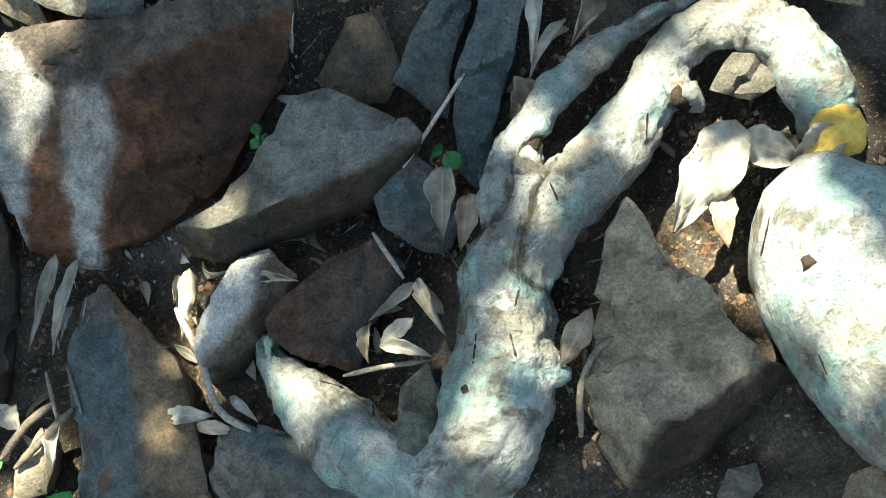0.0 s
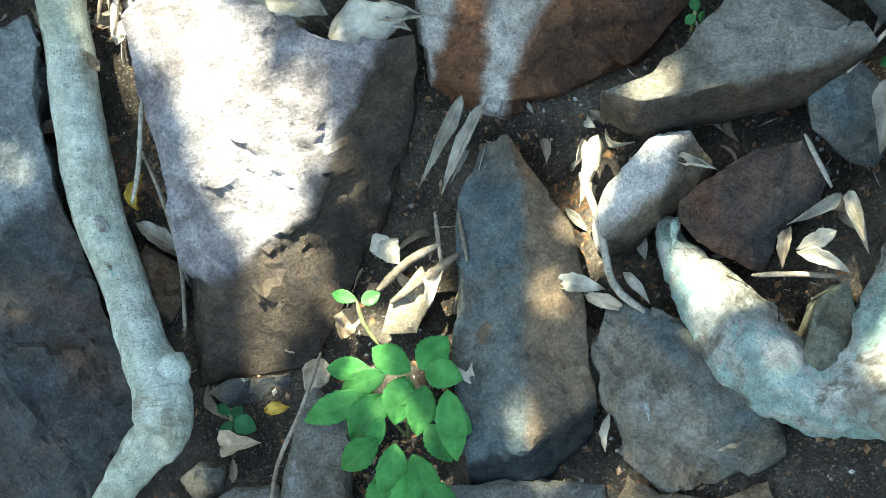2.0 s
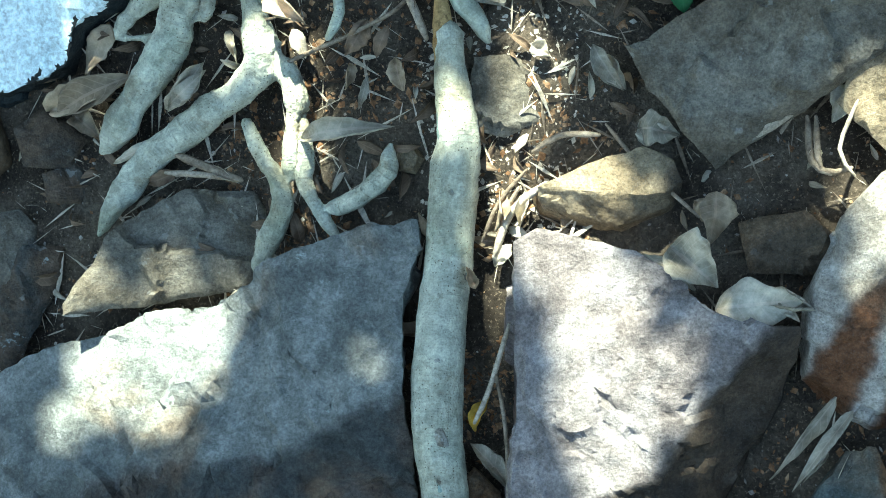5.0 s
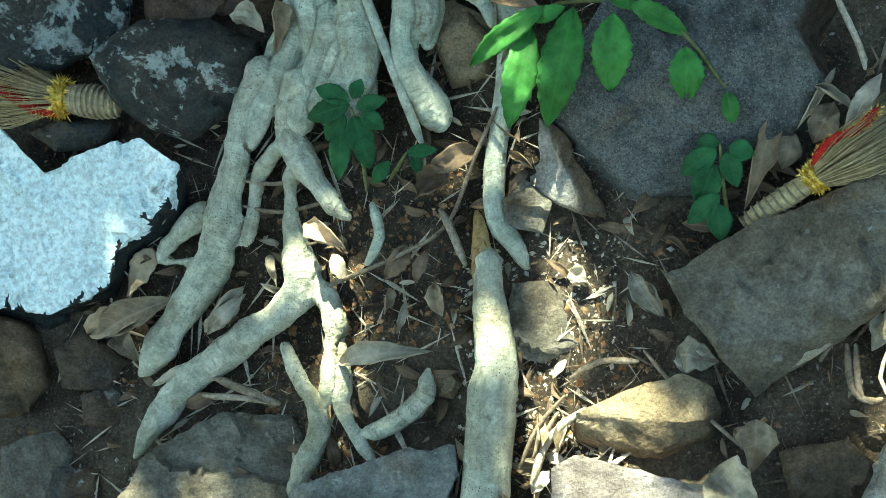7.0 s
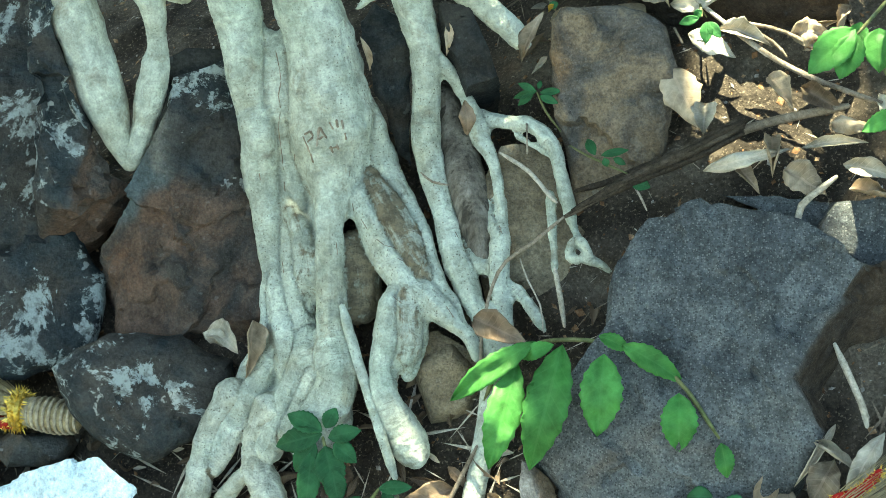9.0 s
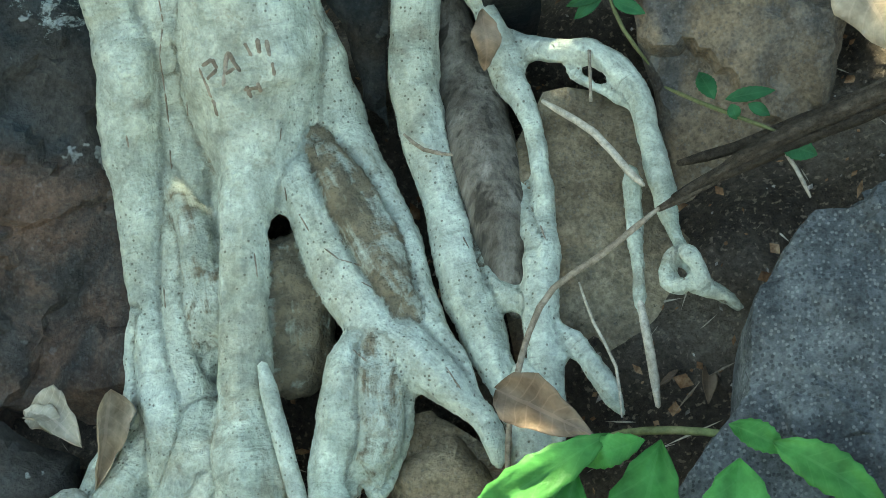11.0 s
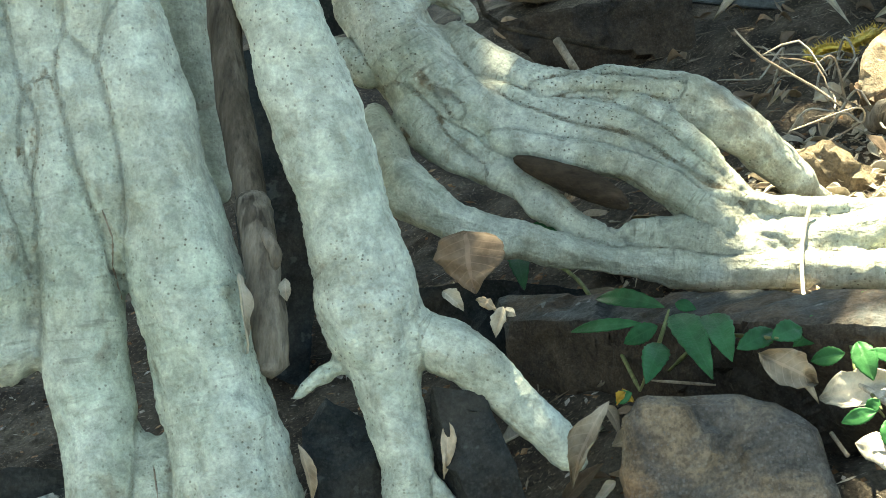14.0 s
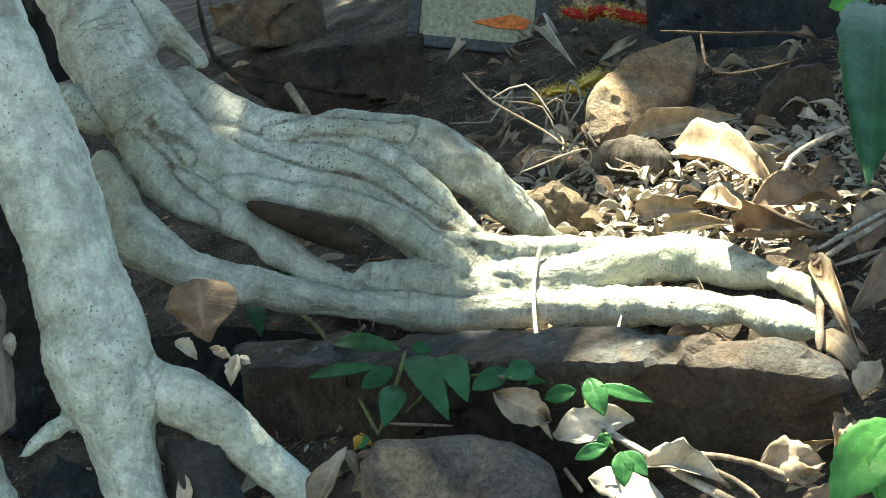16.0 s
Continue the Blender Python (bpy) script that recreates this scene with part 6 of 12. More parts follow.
root([(0.090, 2.290, 1.037, 0.0263), (0.103, 2.231, 0.982, 0.0221), (0.100, 2.175, 0.924, 0.0201), (0.091, 2.106, 0.851, 0.0190), (0.081, 2.051, 0.792, 0.0200), (0.086, 1.970, 0.739, 0.0200), (0.116, 1.931, 0.723, 0.0179), (0.139, 1.902, 0.689, 0.0110)], tree, seed=76)
TRUNK = [[(-0.499, 2.859, 2.078, 0.0503), (-0.437, 2.806, 1.882, 0.0473), (-0.401, 2.761, 1.778, 0.0469), (-0.370, 2.723, 1.704, 0.0494), (-0.325, 2.690, 1.584, 0.0538), (-0.299, 2.659, 1.504, 0.0574), (-0.268, 2.631, 1.423, 0.0575), (-0.244, 2.606, 1.358, 0.0611), (-0.226, 2.583, 1.280, 0.0732), (-0.215, 2.561, 1.232, 0.0790), (-0.206, 2.536, 1.181, 0.0802), (-0.198, 2.504, 1.147, 0.0626), (-0.196, 2.463, 1.118, 0.0413), (-0.198, 2.412, 1.090, 0.0282), (-0.190, 2.356, 1.033, 0.0269), (-0.179, 2.302, 0.977, 0.0311), (-0.168, 2.255, 0.932, 0.0353), (-0.160, 2.215, 0.903, 0.0338), (-0.197, 2.179, 0.825, 0.0452), (-0.204, 2.145, 0.786, 0.0349)],
    [(-0.314, 2.603, 1.322, 0.0237), (-0.305, 2.593, 1.269, 0.0417), (-0.295, 2.581, 1.215, 0.0480), (-0.280, 2.564, 1.219, 0.0466), (-0.274, 2.536, 1.141, 0.0389), (-0.264, 2.491, 1.087, 0.0305), (-0.260, 2.429, 1.037, 0.0278), (-0.246, 2.359, 0.968, 0.0287), (-0.225, 2.293, 0.907, 0.0317), (-0.213, 2.237, 0.884, 0.0278), (-0.239, 2.187, 0.813, 0.0351)],
    [(-0.184, 2.548, 1.163, 0.0471), (-0.165, 2.494, 1.129, 0.0336), (-0.137, 2.438, 1.106, 0.0296), (-0.099, 2.382, 1.065, 0.0292), (-0.055, 2.334, 1.036, 0.0310), (-0.008, 2.296, 1.029, 0.0294), (0.033, 2.264, 1.017, 0.0215), (0.062, 2.236, 1.002, 0.0138), (0.072, 2.209, 0.978, 0.0106)],
    [(-0.200, 2.614, 1.320, 0.0356), (-0.171, 2.588, 1.229, 0.0382), (-0.153, 2.560, 1.206, 0.0385), (-0.125, 2.527, 1.160, 0.0327), (-0.093, 2.484, 1.135, 0.0253), (-0.060, 2.434, 1.109, 0.0227), (-0.030, 2.382, 1.079, 0.0201), (-0.009, 2.337, 1.052, 0.0187), (0.019, 2.299, 1.036, 0.0163), (0.046, 2.267, 1.023, 0.0129)],
    [(-0.060, 2.329, 1.039, 0.0198), (-0.077, 2.297, 1.014, 0.0241), (-0.083, 2.262, 0.979, 0.0272), (-0.084, 2.223, 0.933, 0.0249), (-0.077, 2.183, 0.906, 0.0236), (-0.036, 2.143, 0.846, 0.0364), (-0.012, 2.105, 0.831, 0.0201)],
    [(-0.042, 2.316, 1.024, 0.0165), (-0.026, 2.281, 0.997, 0.0142), (-0.027, 2.246, 0.962, 0.0130), (-0.045, 2.211, 0.926, 0.0140)],
    [(-0.300, 2.386, 0.985, 0.0150), (-0.296, 2.340, 0.934, 0.0138), (-0.301, 2.296, 0.880, 0.0126), (-0.305, 2.256, 0.848, 0.0102)],
    [(-0.215, 2.290, 0.928, 0.0307), (-0.229, 2.241, 0.876, 0.0329), (-0.258, 2.195, 0.821, 0.0309), (-0.285, 2.150, 0.763, 0.0269)],
    [(-0.277, 2.300, 0.905, 0.0227), (-0.305, 2.252, 0.851, 0.0228), (-0.343, 2.205, 0.795, 0.0229), (-0.372, 2.158, 0.738, 0.0209)],
    [(-0.306, 2.304, 0.887, 0.0208), (-0.327, 2.265, 0.838, 0.0188), (-0.353, 2.229, 0.800, 0.0146)],
    [(-0.173, 2.244, 0.888, 0.0307), (-0.158, 2.206, 0.840, 0.0247), (-0.146, 2.168, 0.813, 0.0144)],
    [(-0.414, 2.983, 2.090, 0.0379), (-0.371, 2.920, 1.849, 0.0380), (-0.351, 2.868, 1.743, 0.0344), (-0.319, 2.829, 1.639, 0.0280), (-0.289, 2.796, 1.559, 0.0185)]]
SIDE_TRUNK = [[(-0.581, 2.856, 2.071, 0.0561), (-0.529, 2.798, 1.846, 0.0562), (-0.485, 2.749, 1.738, 0.0527), (-0.452, 2.713, 1.652, 0.0523), (-0.427, 2.683, 1.579, 0.0480), (-0.410, 2.655, 1.497, 0.0481), (-0.396, 2.629, 1.414, 0.0472), (-0.373, 2.604, 1.349, 0.0449), (-0.356, 2.581, 1.283, 0.0438), (-0.341, 2.561, 1.215, 0.0404), (-0.333, 2.540, 1.201, 0.0405), (-0.327, 2.511, 1.117, 0.0376), (-0.311, 2.468, 1.055, 0.0317), (-0.292, 2.412, 0.996, 0.0268), (-0.275, 2.352, 0.956, 0.0264), (-0.256, 2.296, 0.915, 0.0283), (-0.244, 2.249, 0.861, 0.0271), (-0.265, 2.211, 0.817, 0.0332), (-0.279, 2.176, 0.777, 0.0249)],
    [(-0.656, 2.775, 1.839, 0.1108), (-0.598, 2.729, 1.677, 0.0943), (-0.543, 2.690, 1.570, 0.0886), (-0.520, 2.661, 1.500, 0.0827), (-0.486, 2.638, 1.436, 0.0544), (-0.470, 2.618, 1.394, 0.0354)]]
SCARS = [
    [(-0.136, 2.492, 1.139, 0.0248), (-0.105, 2.451, 1.120, 0.0334), (-0.075, 2.410, 1.099, 0.0329), (-0.048, 2.371, 1.074, 0.0276), (-0.028, 2.334, 1.062, 0.0186)],
    [(-0.161, 2.439, 1.057, 0.0326), (-0.145, 2.395, 1.025, 0.0374), (-0.135, 2.353, 0.986, 0.0346), (-0.135, 2.313, 0.960, 0.0279)],
    [(-0.051, 2.302, 1.028, 0.0271), (-0.050, 2.275, 1.001, 0.0282), (-0.044, 2.247, 0.975, 0.0256), (-0.052, 2.218, 0.942, 0.0218)],
    [(-0.277, 2.487, 1.091, 0.0224), (-0.254, 2.439, 1.054, 0.0288), (-0.236, 2.393, 1.018, 0.0298), (-0.221, 2.348, 0.996, 0.0216)]]
BRIDGES = [[(-0.500, 2.770, 1.90, 0.060), (-0.468, 2.738, 1.70, 0.060), (-0.461, 2.712, 1.62, 0.060), (-0.452, 2.692, 1.50, 0.055), (-0.440, 2.670, 1.44, 0.030)],
    [(-0.440, 2.770, 1.90, 0.055), (-0.412, 2.742, 1.70, 0.058), (-0.398, 2.710, 1.62, 0.056), (-0.382, 2.690, 1.545, 0.042), (-0.372, 2.672, 1.50, 0.022)],
    [(-0.545, 2.86, 2.07, 0.055), (-0.483, 2.800, 1.86, 0.052), (-0.415, 2.715, 1.68, 0.046), (-0.388, 2.680, 1.60, 0.036), (-0.368, 2.655, 1.53, 0.020)],
    [(-0.325, 2.612, 1.350, 0.022), (-0.305, 2.585, 1.280, 0.045), (-0.285, 2.560, 1.200, 0.048)],
    [(-0.62, 2.82, 2.05, 0.09), (-0.590, 2.765, 1.84, 0.085), (-0.530, 2.712, 1.66, 0.070), (-0.485, 2.665, 1.53, 0.052), (-0.455, 2.640, 1.46, 0.030)],
    [(-0.235, 2.545, 1.20, 0.05), (-0.215, 2.490, 1.10, 0.034), (-0.215, 2.420, 1.03, 0.028), (-0.212, 2.350, 0.97, 0.026)]]
fused("trunk", TRUNK + SIDE_TRUNK + BRIDGES, 0.0048, BARK, tree, seam_depth=0.006, soften=7, stain_shade=0.5, scars=SCARS, scar_strength=(0.72, 0.8, 0.52, 0.45))
root([(-0.689, 2.633, 1.430, 0.0408), (-0.640, 2.591, 1.293, 0.0436), (-0.603, 2.553, 1.198, 0.0367), (-0.567, 2.517, 1.104, 0.0106)], tree, sides=18, seed=85)
FOOT_ROOTS = [[(-0.341, 2.252, 0.850, 0.0238), (-0.378, 2.201, 0.784, 0.0239), (-0.388, 2.151, 0.730, 0.0257), (-0.409, 2.097, 0.666, 0.0275), (-0.419, 2.040, 0.603, 0.0362), (-0.452, 1.992, 0.545, 0.0381), (-0.500, 1.942, 0.488, 0.0348), (-0.547, 1.890, 0.432, 0.0261), (-0.580, 1.865, 0.399, 0.0105)],
    [(-0.319, 2.204, 0.810, 0.0127), (-0.361, 2.168, 0.758, 0.0188), (-0.388, 2.145, 0.721, 0.0214)],
    [(-0.308, 2.145, 0.753, 0.0136), (-0.350, 2.109, 0.700, 0.0137), (-0.360, 2.059, 0.646, 0.0154), (-0.379, 2.018, 0.597, 0.0172)],
    [(-0.261, 2.223, 0.850, 0.0380), (-0.297, 2.172, 0.785, 0.0255), (-0.265, 2.107, 0.733, 0.0237), (-0.211, 2.047, 0.693, 0.0186), (-0.177, 2.020, 0.680, 0.0101)],
    [(-0.291, 2.105, 0.720, 0.0136), (-0.290, 2.046, 0.661, 0.0170), (-0.279, 1.992, 0.613, 0.0358), (-0.261, 1.947, 0.587, 0.0382), (-0.303, 1.914, 0.544, 0.0290), (-0.377, 1.886, 0.494, 0.0283), (-0.474, 1.844, 0.425, 0.0311), (-0.538, 1.796, 0.365, 0.0260), (-0.583, 1.742, 0.307, 0.0104)],
    [(-0.240, 1.943, 0.591, 0.0254), (-0.202, 1.886, 0.565, 0.0211), (-0.205, 1.822, 0.514, 0.0168), (-0.214, 1.761, 0.466, 0.0101)],
    [(-0.196, 1.853, 0.541, 0.0151), (-0.183, 1.784, 0.497, 0.0134), (-0.188, 1.753, 0.470, 0.0151), (-0.150, 1.690, 0.438, 0.0117), (-0.124, 1.657, 0.424, 0.0050)],
    [(-0.296, 1.862, 0.510, 0.0085), (-0.268, 1.807, 0.480, 0.0118), (-0.229, 1.743, 0.448, 0.0185), (-0.243, 1.697, 0.407, 0.0185), (-0.278, 1.637, 0.349, 0.0151)],
    [(-0.030, 1.781, 0.555, 0.0115), (-0.039, 1.743, 0.521, 0.0181), (-0.089, 1.712, 0.478, 0.0149), (-0.150, 1.708, 0.451, 0.0083)],
    [(-0.453, 2.082, 0.634, 0.0207), (-0.524, 2.050, 0.572, 0.0174), (-0.546, 2.027, 0.542, 0.0070)],
    [(-0.546, 2.027, 0.542, 0.0070), (-0.458, 2.013, 0.561, 0.0121), (-0.436, 2.005, 0.562, 0.0121)]]
fused("root", FOOT_ROOTS, 0.0045, BARK_FLAT, tree, rough_=((0.09, 0.012), (0.03, 0.004)))
HANGING_ROOTS = [[(-0.552, 2.637, 1.444, 0.0444), (-0.530, 2.615, 1.390, 0.0266), (-0.518, 2.593, 1.323, 0.0208), (-0.523, 2.569, 1.262, 0.0250), (-0.540, 2.544, 1.179, 0.0215), (-0.564, 2.518, 1.103, 0.0180)],
    [(-0.358, 2.861, 2.089, 0.0355), (-0.297, 2.815, 1.922, 0.0355), (-0.246, 2.776, 1.812, 0.0412), (-0.216, 2.745, 1.760, 0.0438), (-0.180, 2.718, 1.678, 0.0489), (-0.144, 2.693, 1.597, 0.0500), (-0.121, 2.669, 1.533, 0.0522), (-0.098, 2.647, 1.469, 0.0549), (-0.081, 2.626, 1.420, 0.0338), (-0.056, 2.604, 1.355, 0.0263), (-0.048, 2.578, 1.297, 0.0251), (-0.042, 2.543, 1.224, 0.0244), (-0.031, 2.495, 1.172, 0.0252), (-0.002, 2.438, 1.126, 0.0226), (0.018, 2.381, 1.084, 0.0251), (0.044, 2.331, 1.048, 0.0247), (0.064, 2.288, 1.029, 0.0206), (0.089, 2.248, 0.995, 0.0161), (0.098, 2.208, 0.960, 0.0133)],
    [(-0.092, 2.652, 1.490, 0.0407), (-0.056, 2.646, 1.473, 0.0290), (-0.002, 2.638, 1.457, 0.0266), (0.053, 2.628, 1.417, 0.0232), (0.097, 2.617, 1.380, 0.0215), (0.124, 2.608, 1.360, 0.0151)],
    [(-0.135, 2.632, 1.432, 0.0175), (-0.157, 2.626, 1.423, 0.0128), (-0.179, 2.621, 1.399, 0.0088)],
    [(-0.039, 2.597, 1.334, 0.0163), (-0.021, 2.590, 1.319, 0.0146), (0.007, 2.578, 1.295, 0.0146), (0.033, 2.558, 1.261, 0.0145), (0.053, 2.528, 1.223, 0.0200), (0.076, 2.487, 1.202, 0.0135), (0.091, 2.441, 1.166, 0.0123), (0.100, 2.393, 1.131, 0.0138), (0.098, 2.348, 1.096, 0.0191), (0.104, 2.306, 1.060, 0.0205), (0.115, 2.265, 1.025, 0.0177), (0.125, 2.223, 0.985, 0.0117)],
    [(0.028, 2.508, 1.192, 0.0057), (0.048, 2.461, 1.163, 0.0124), (0.077, 2.417, 1.134, 0.0123), (0.092, 2.377, 1.122, 0.0132)],
    [(0.015, 2.432, 1.131, 0.0067), (0.031, 2.390, 1.093, 0.0123), (0.058, 2.356, 1.076, 0.0121), (0.088, 2.330, 1.078, 0.0130)],
    [(0.119, 2.314, 1.073, 0.0108), (0.153, 2.277, 1.054, 0.0133), (0.184, 2.240, 1.026, 0.0106)],
    [(0.034, 2.566, 1.240, 0.0145), (0.080, 2.547, 1.241, 0.0160), (0.135, 2.523, 1.256, 0.0141), (0.175, 2.492, 1.241, 0.0145), (0.189, 2.455, 1.219, 0.0138), (0.203, 2.416, 1.192, 0.0120), (0.215, 2.380, 1.165, 0.0092), (0.230, 2.349, 1.142, 0.0075), (0.246, 2.323, 1.132, 0.0069), (0.277, 2.300, 1.123, 0.0053)],
    [(0.109, 2.523, 1.234, 0.0045), (0.144, 2.499, 1.228, 0.0056), (0.172, 2.475, 1.224, 0.0044)],
    [(0.220, 2.344, 1.151, 0.0092), (0.213, 2.329, 1.135, 0.0092), (0.221, 2.317, 1.127, 0.0092), (0.237, 2.314, 1.133, 0.0092), (0.246, 2.314, 1.143, 0.0092), (0.235, 2.321, 1.157, 0.0092), (0.222, 2.324, 1.165, 0.0092)],
    [(0.232, 2.315, 1.130, 0.0085), (0.261, 2.310, 1.130, 0.0085), (0.285, 2.297, 1.120, 0.0085)],
    [(0.176, 2.425, 1.191, 0.0077), (0.186, 2.365, 1.139, 0.0087), (0.193, 2.308, 1.095, 0.0043)]]
fused("root", HANGING_ROOTS, 0.0045, BARK, tree)
SPREADING_ROOTS = [[(-0.426, 3.631, 2.099, 0.0454), (-0.278, 3.412, 1.857, 0.0468), (-0.199, 3.340, 1.777, 0.0521), (-0.154, 3.282, 1.712, 0.0573), (-0.103, 3.224, 1.649, 0.0564), (-0.048, 3.188, 1.607, 0.0442), (0.027, 3.168, 1.586, 0.0367), (0.108, 3.162, 1.577, 0.0368), (0.182, 3.154, 1.569, 0.0406), (0.249, 3.128, 1.541, 0.0367), (0.301, 3.109, 1.519, 0.0352), (0.352, 3.089, 1.497, 0.0234)],
    [(-0.078, 3.268, 1.696, 0.0302), (-0.047, 3.248, 1.675, 0.0315), (0.015, 3.223, 1.646, 0.0336), (0.090, 3.209, 1.631, 0.0344), (0.165, 3.218, 1.642, 0.0346), (0.241, 3.216, 1.640, 0.0317), (0.294, 3.203, 1.622, 0.0310), (0.332, 3.200, 1.602, 0.0290), (0.368, 3.210, 1.575, 0.0250), (0.405, 3.225, 1.545, 0.0215), (0.445, 3.245, 1.505, 0.0180), (0.500, 3.270, 1.465, 0.0140), (0.550, 3.290, 1.430, 0.0100)],
    [(-0.155, 3.176, 1.594, 0.0219), (-0.131, 3.128, 1.540, 0.0287), (-0.096, 3.096, 1.505, 0.0299), (-0.052, 3.079, 1.487, 0.0284), (0.027, 3.064, 1.470, 0.0249), (0.113, 3.052, 1.456, 0.0235), (0.199, 3.048, 1.451, 0.0228), (0.300, 3.050, 1.454, 0.0230), (0.410, 3.055, 1.459, 0.0217), (0.516, 3.038, 1.472, 0.0238), (0.619, 2.898, 1.515, 0.0217), (0.655, 2.798, 1.533, 0.0193), (0.672, 2.744, 1.542, 0.0138)],
    [(-0.090, 3.169, 1.585, 0.0277), (-0.014, 3.138, 1.552, 0.0232), (0.045, 3.113, 1.525, 0.0202), (0.111, 3.084, 1.492, 0.0180), (0.177, 3.069, 1.474, 0.0144)],
    [(0.301, 3.113, 1.526, 0.0176), (0.375, 3.111, 1.523, 0.0162), (0.450, 3.114, 1.527, 0.0148), (0.531, 3.122, 1.534, 0.0075)],
    [(0.322, 3.082, 1.490, 0.0247), (0.419, 3.086, 1.494, 0.0242), (0.525, 3.101, 1.512, 0.0281), (0.618, 3.112, 1.522, 0.0269), (0.670, 3.031, 1.532, 0.0202), (0.698, 2.936, 1.544, 0.0173), (0.702, 2.835, 1.550, 0.0118)],
    [(-0.013, 3.201, 1.622, 0.0267), (0.062, 3.182, 1.600, 0.0325), (0.144, 3.173, 1.592, 0.0400), (0.219, 3.156, 1.571, 0.0415), (0.293, 3.122, 1.534, 0.0368), (0.352, 3.094, 1.503, 0.0249)],
    [(0.177, 3.075, 1.483, 0.0187), (0.242, 3.074, 1.480, 0.0274), (0.300, 3.069, 1.475, 0.0304), (0.366, 3.072, 1.478, 0.0233)],
    [(-0.106, 3.190, 1.610, 0.0367), (-0.066, 3.153, 1.568, 0.0262), (-0.006, 3.128, 1.540, 0.0203)],
    [(-0.222, 3.242, 1.667, 0.0223), (-0.191, 3.226, 1.650, 0.0192), (-0.159, 3.205, 1.626, 0.0162)],
    [(0.179, 3.178, 1.630, 0.0178), (0.238, 3.149, 1.604, 0.0177), (0.290, 3.119, 1.569, 0.0161), (0.343, 3.095, 1.525, 0.0146)],
    [(0.006, 3.132, 1.577, 0.0145), (0.092, 3.118, 1.575, 0.0159), (0.179, 3.106, 1.566, 0.0173), (0.253, 3.085, 1.537, 0.0173), (0.319, 3.063, 1.502, 0.0158)],
    [(0.060, 3.185, 1.637, 0.0148), (0.148, 3.194, 1.653, 0.0163), (0.238, 3.196, 1.649, 0.0150)],
    [(0.267, 3.080, 1.532, 0.0130), (0.327, 3.094, 1.536, 0.0116), (0.372, 3.096, 1.527, 0.0088)],
    [(-0.151, 3.240, 1.710, 0.0193), (-0.093, 3.183, 1.646, 0.0204), (-0.040, 3.157, 1.606, 0.0174)],
    [(-0.303, 3.569, 2.030, 0.0326), (-0.184, 3.392, 1.835, 0.0327), (-0.131, 3.339, 1.775, 0.0346), (-0.083, 3.309, 1.742, 0.0260), (-0.031, 3.280, 1.710, 0.0137)]]
fused("root", SPREADING_ROOTS, 0.0045, BARK_FLAT, tree, rough_=((0.09, 0.012), (0.03, 0.004)), seam_depth=0.003, soften=10, stain_shade=0.62)
root([(-0.6, 3.0, 2.15, 0.2), (-1.2, 3.6, 3.5, 0.18), (-2.4, 4.5, 5.5, 0.1)], tree, name="stem", sides=20, step=0.06, seed=900)
root([(-1.5, 3.85, 4.0, 0.1), (-1.0, 5.6, 5.2, 0.07), (0.0, 7.2, 6.0, 0.03)], tree, name="limb", sides=12, step=0.08, seed=911)
root([(-2.0, 4.2, 4.8, 0.09), (-2.8, 4.6, 5.6, 0.06), (-3.4, 5.6, 6.0, 0.03)], tree, name="limb", sides=12, step=0.08, seed=912)
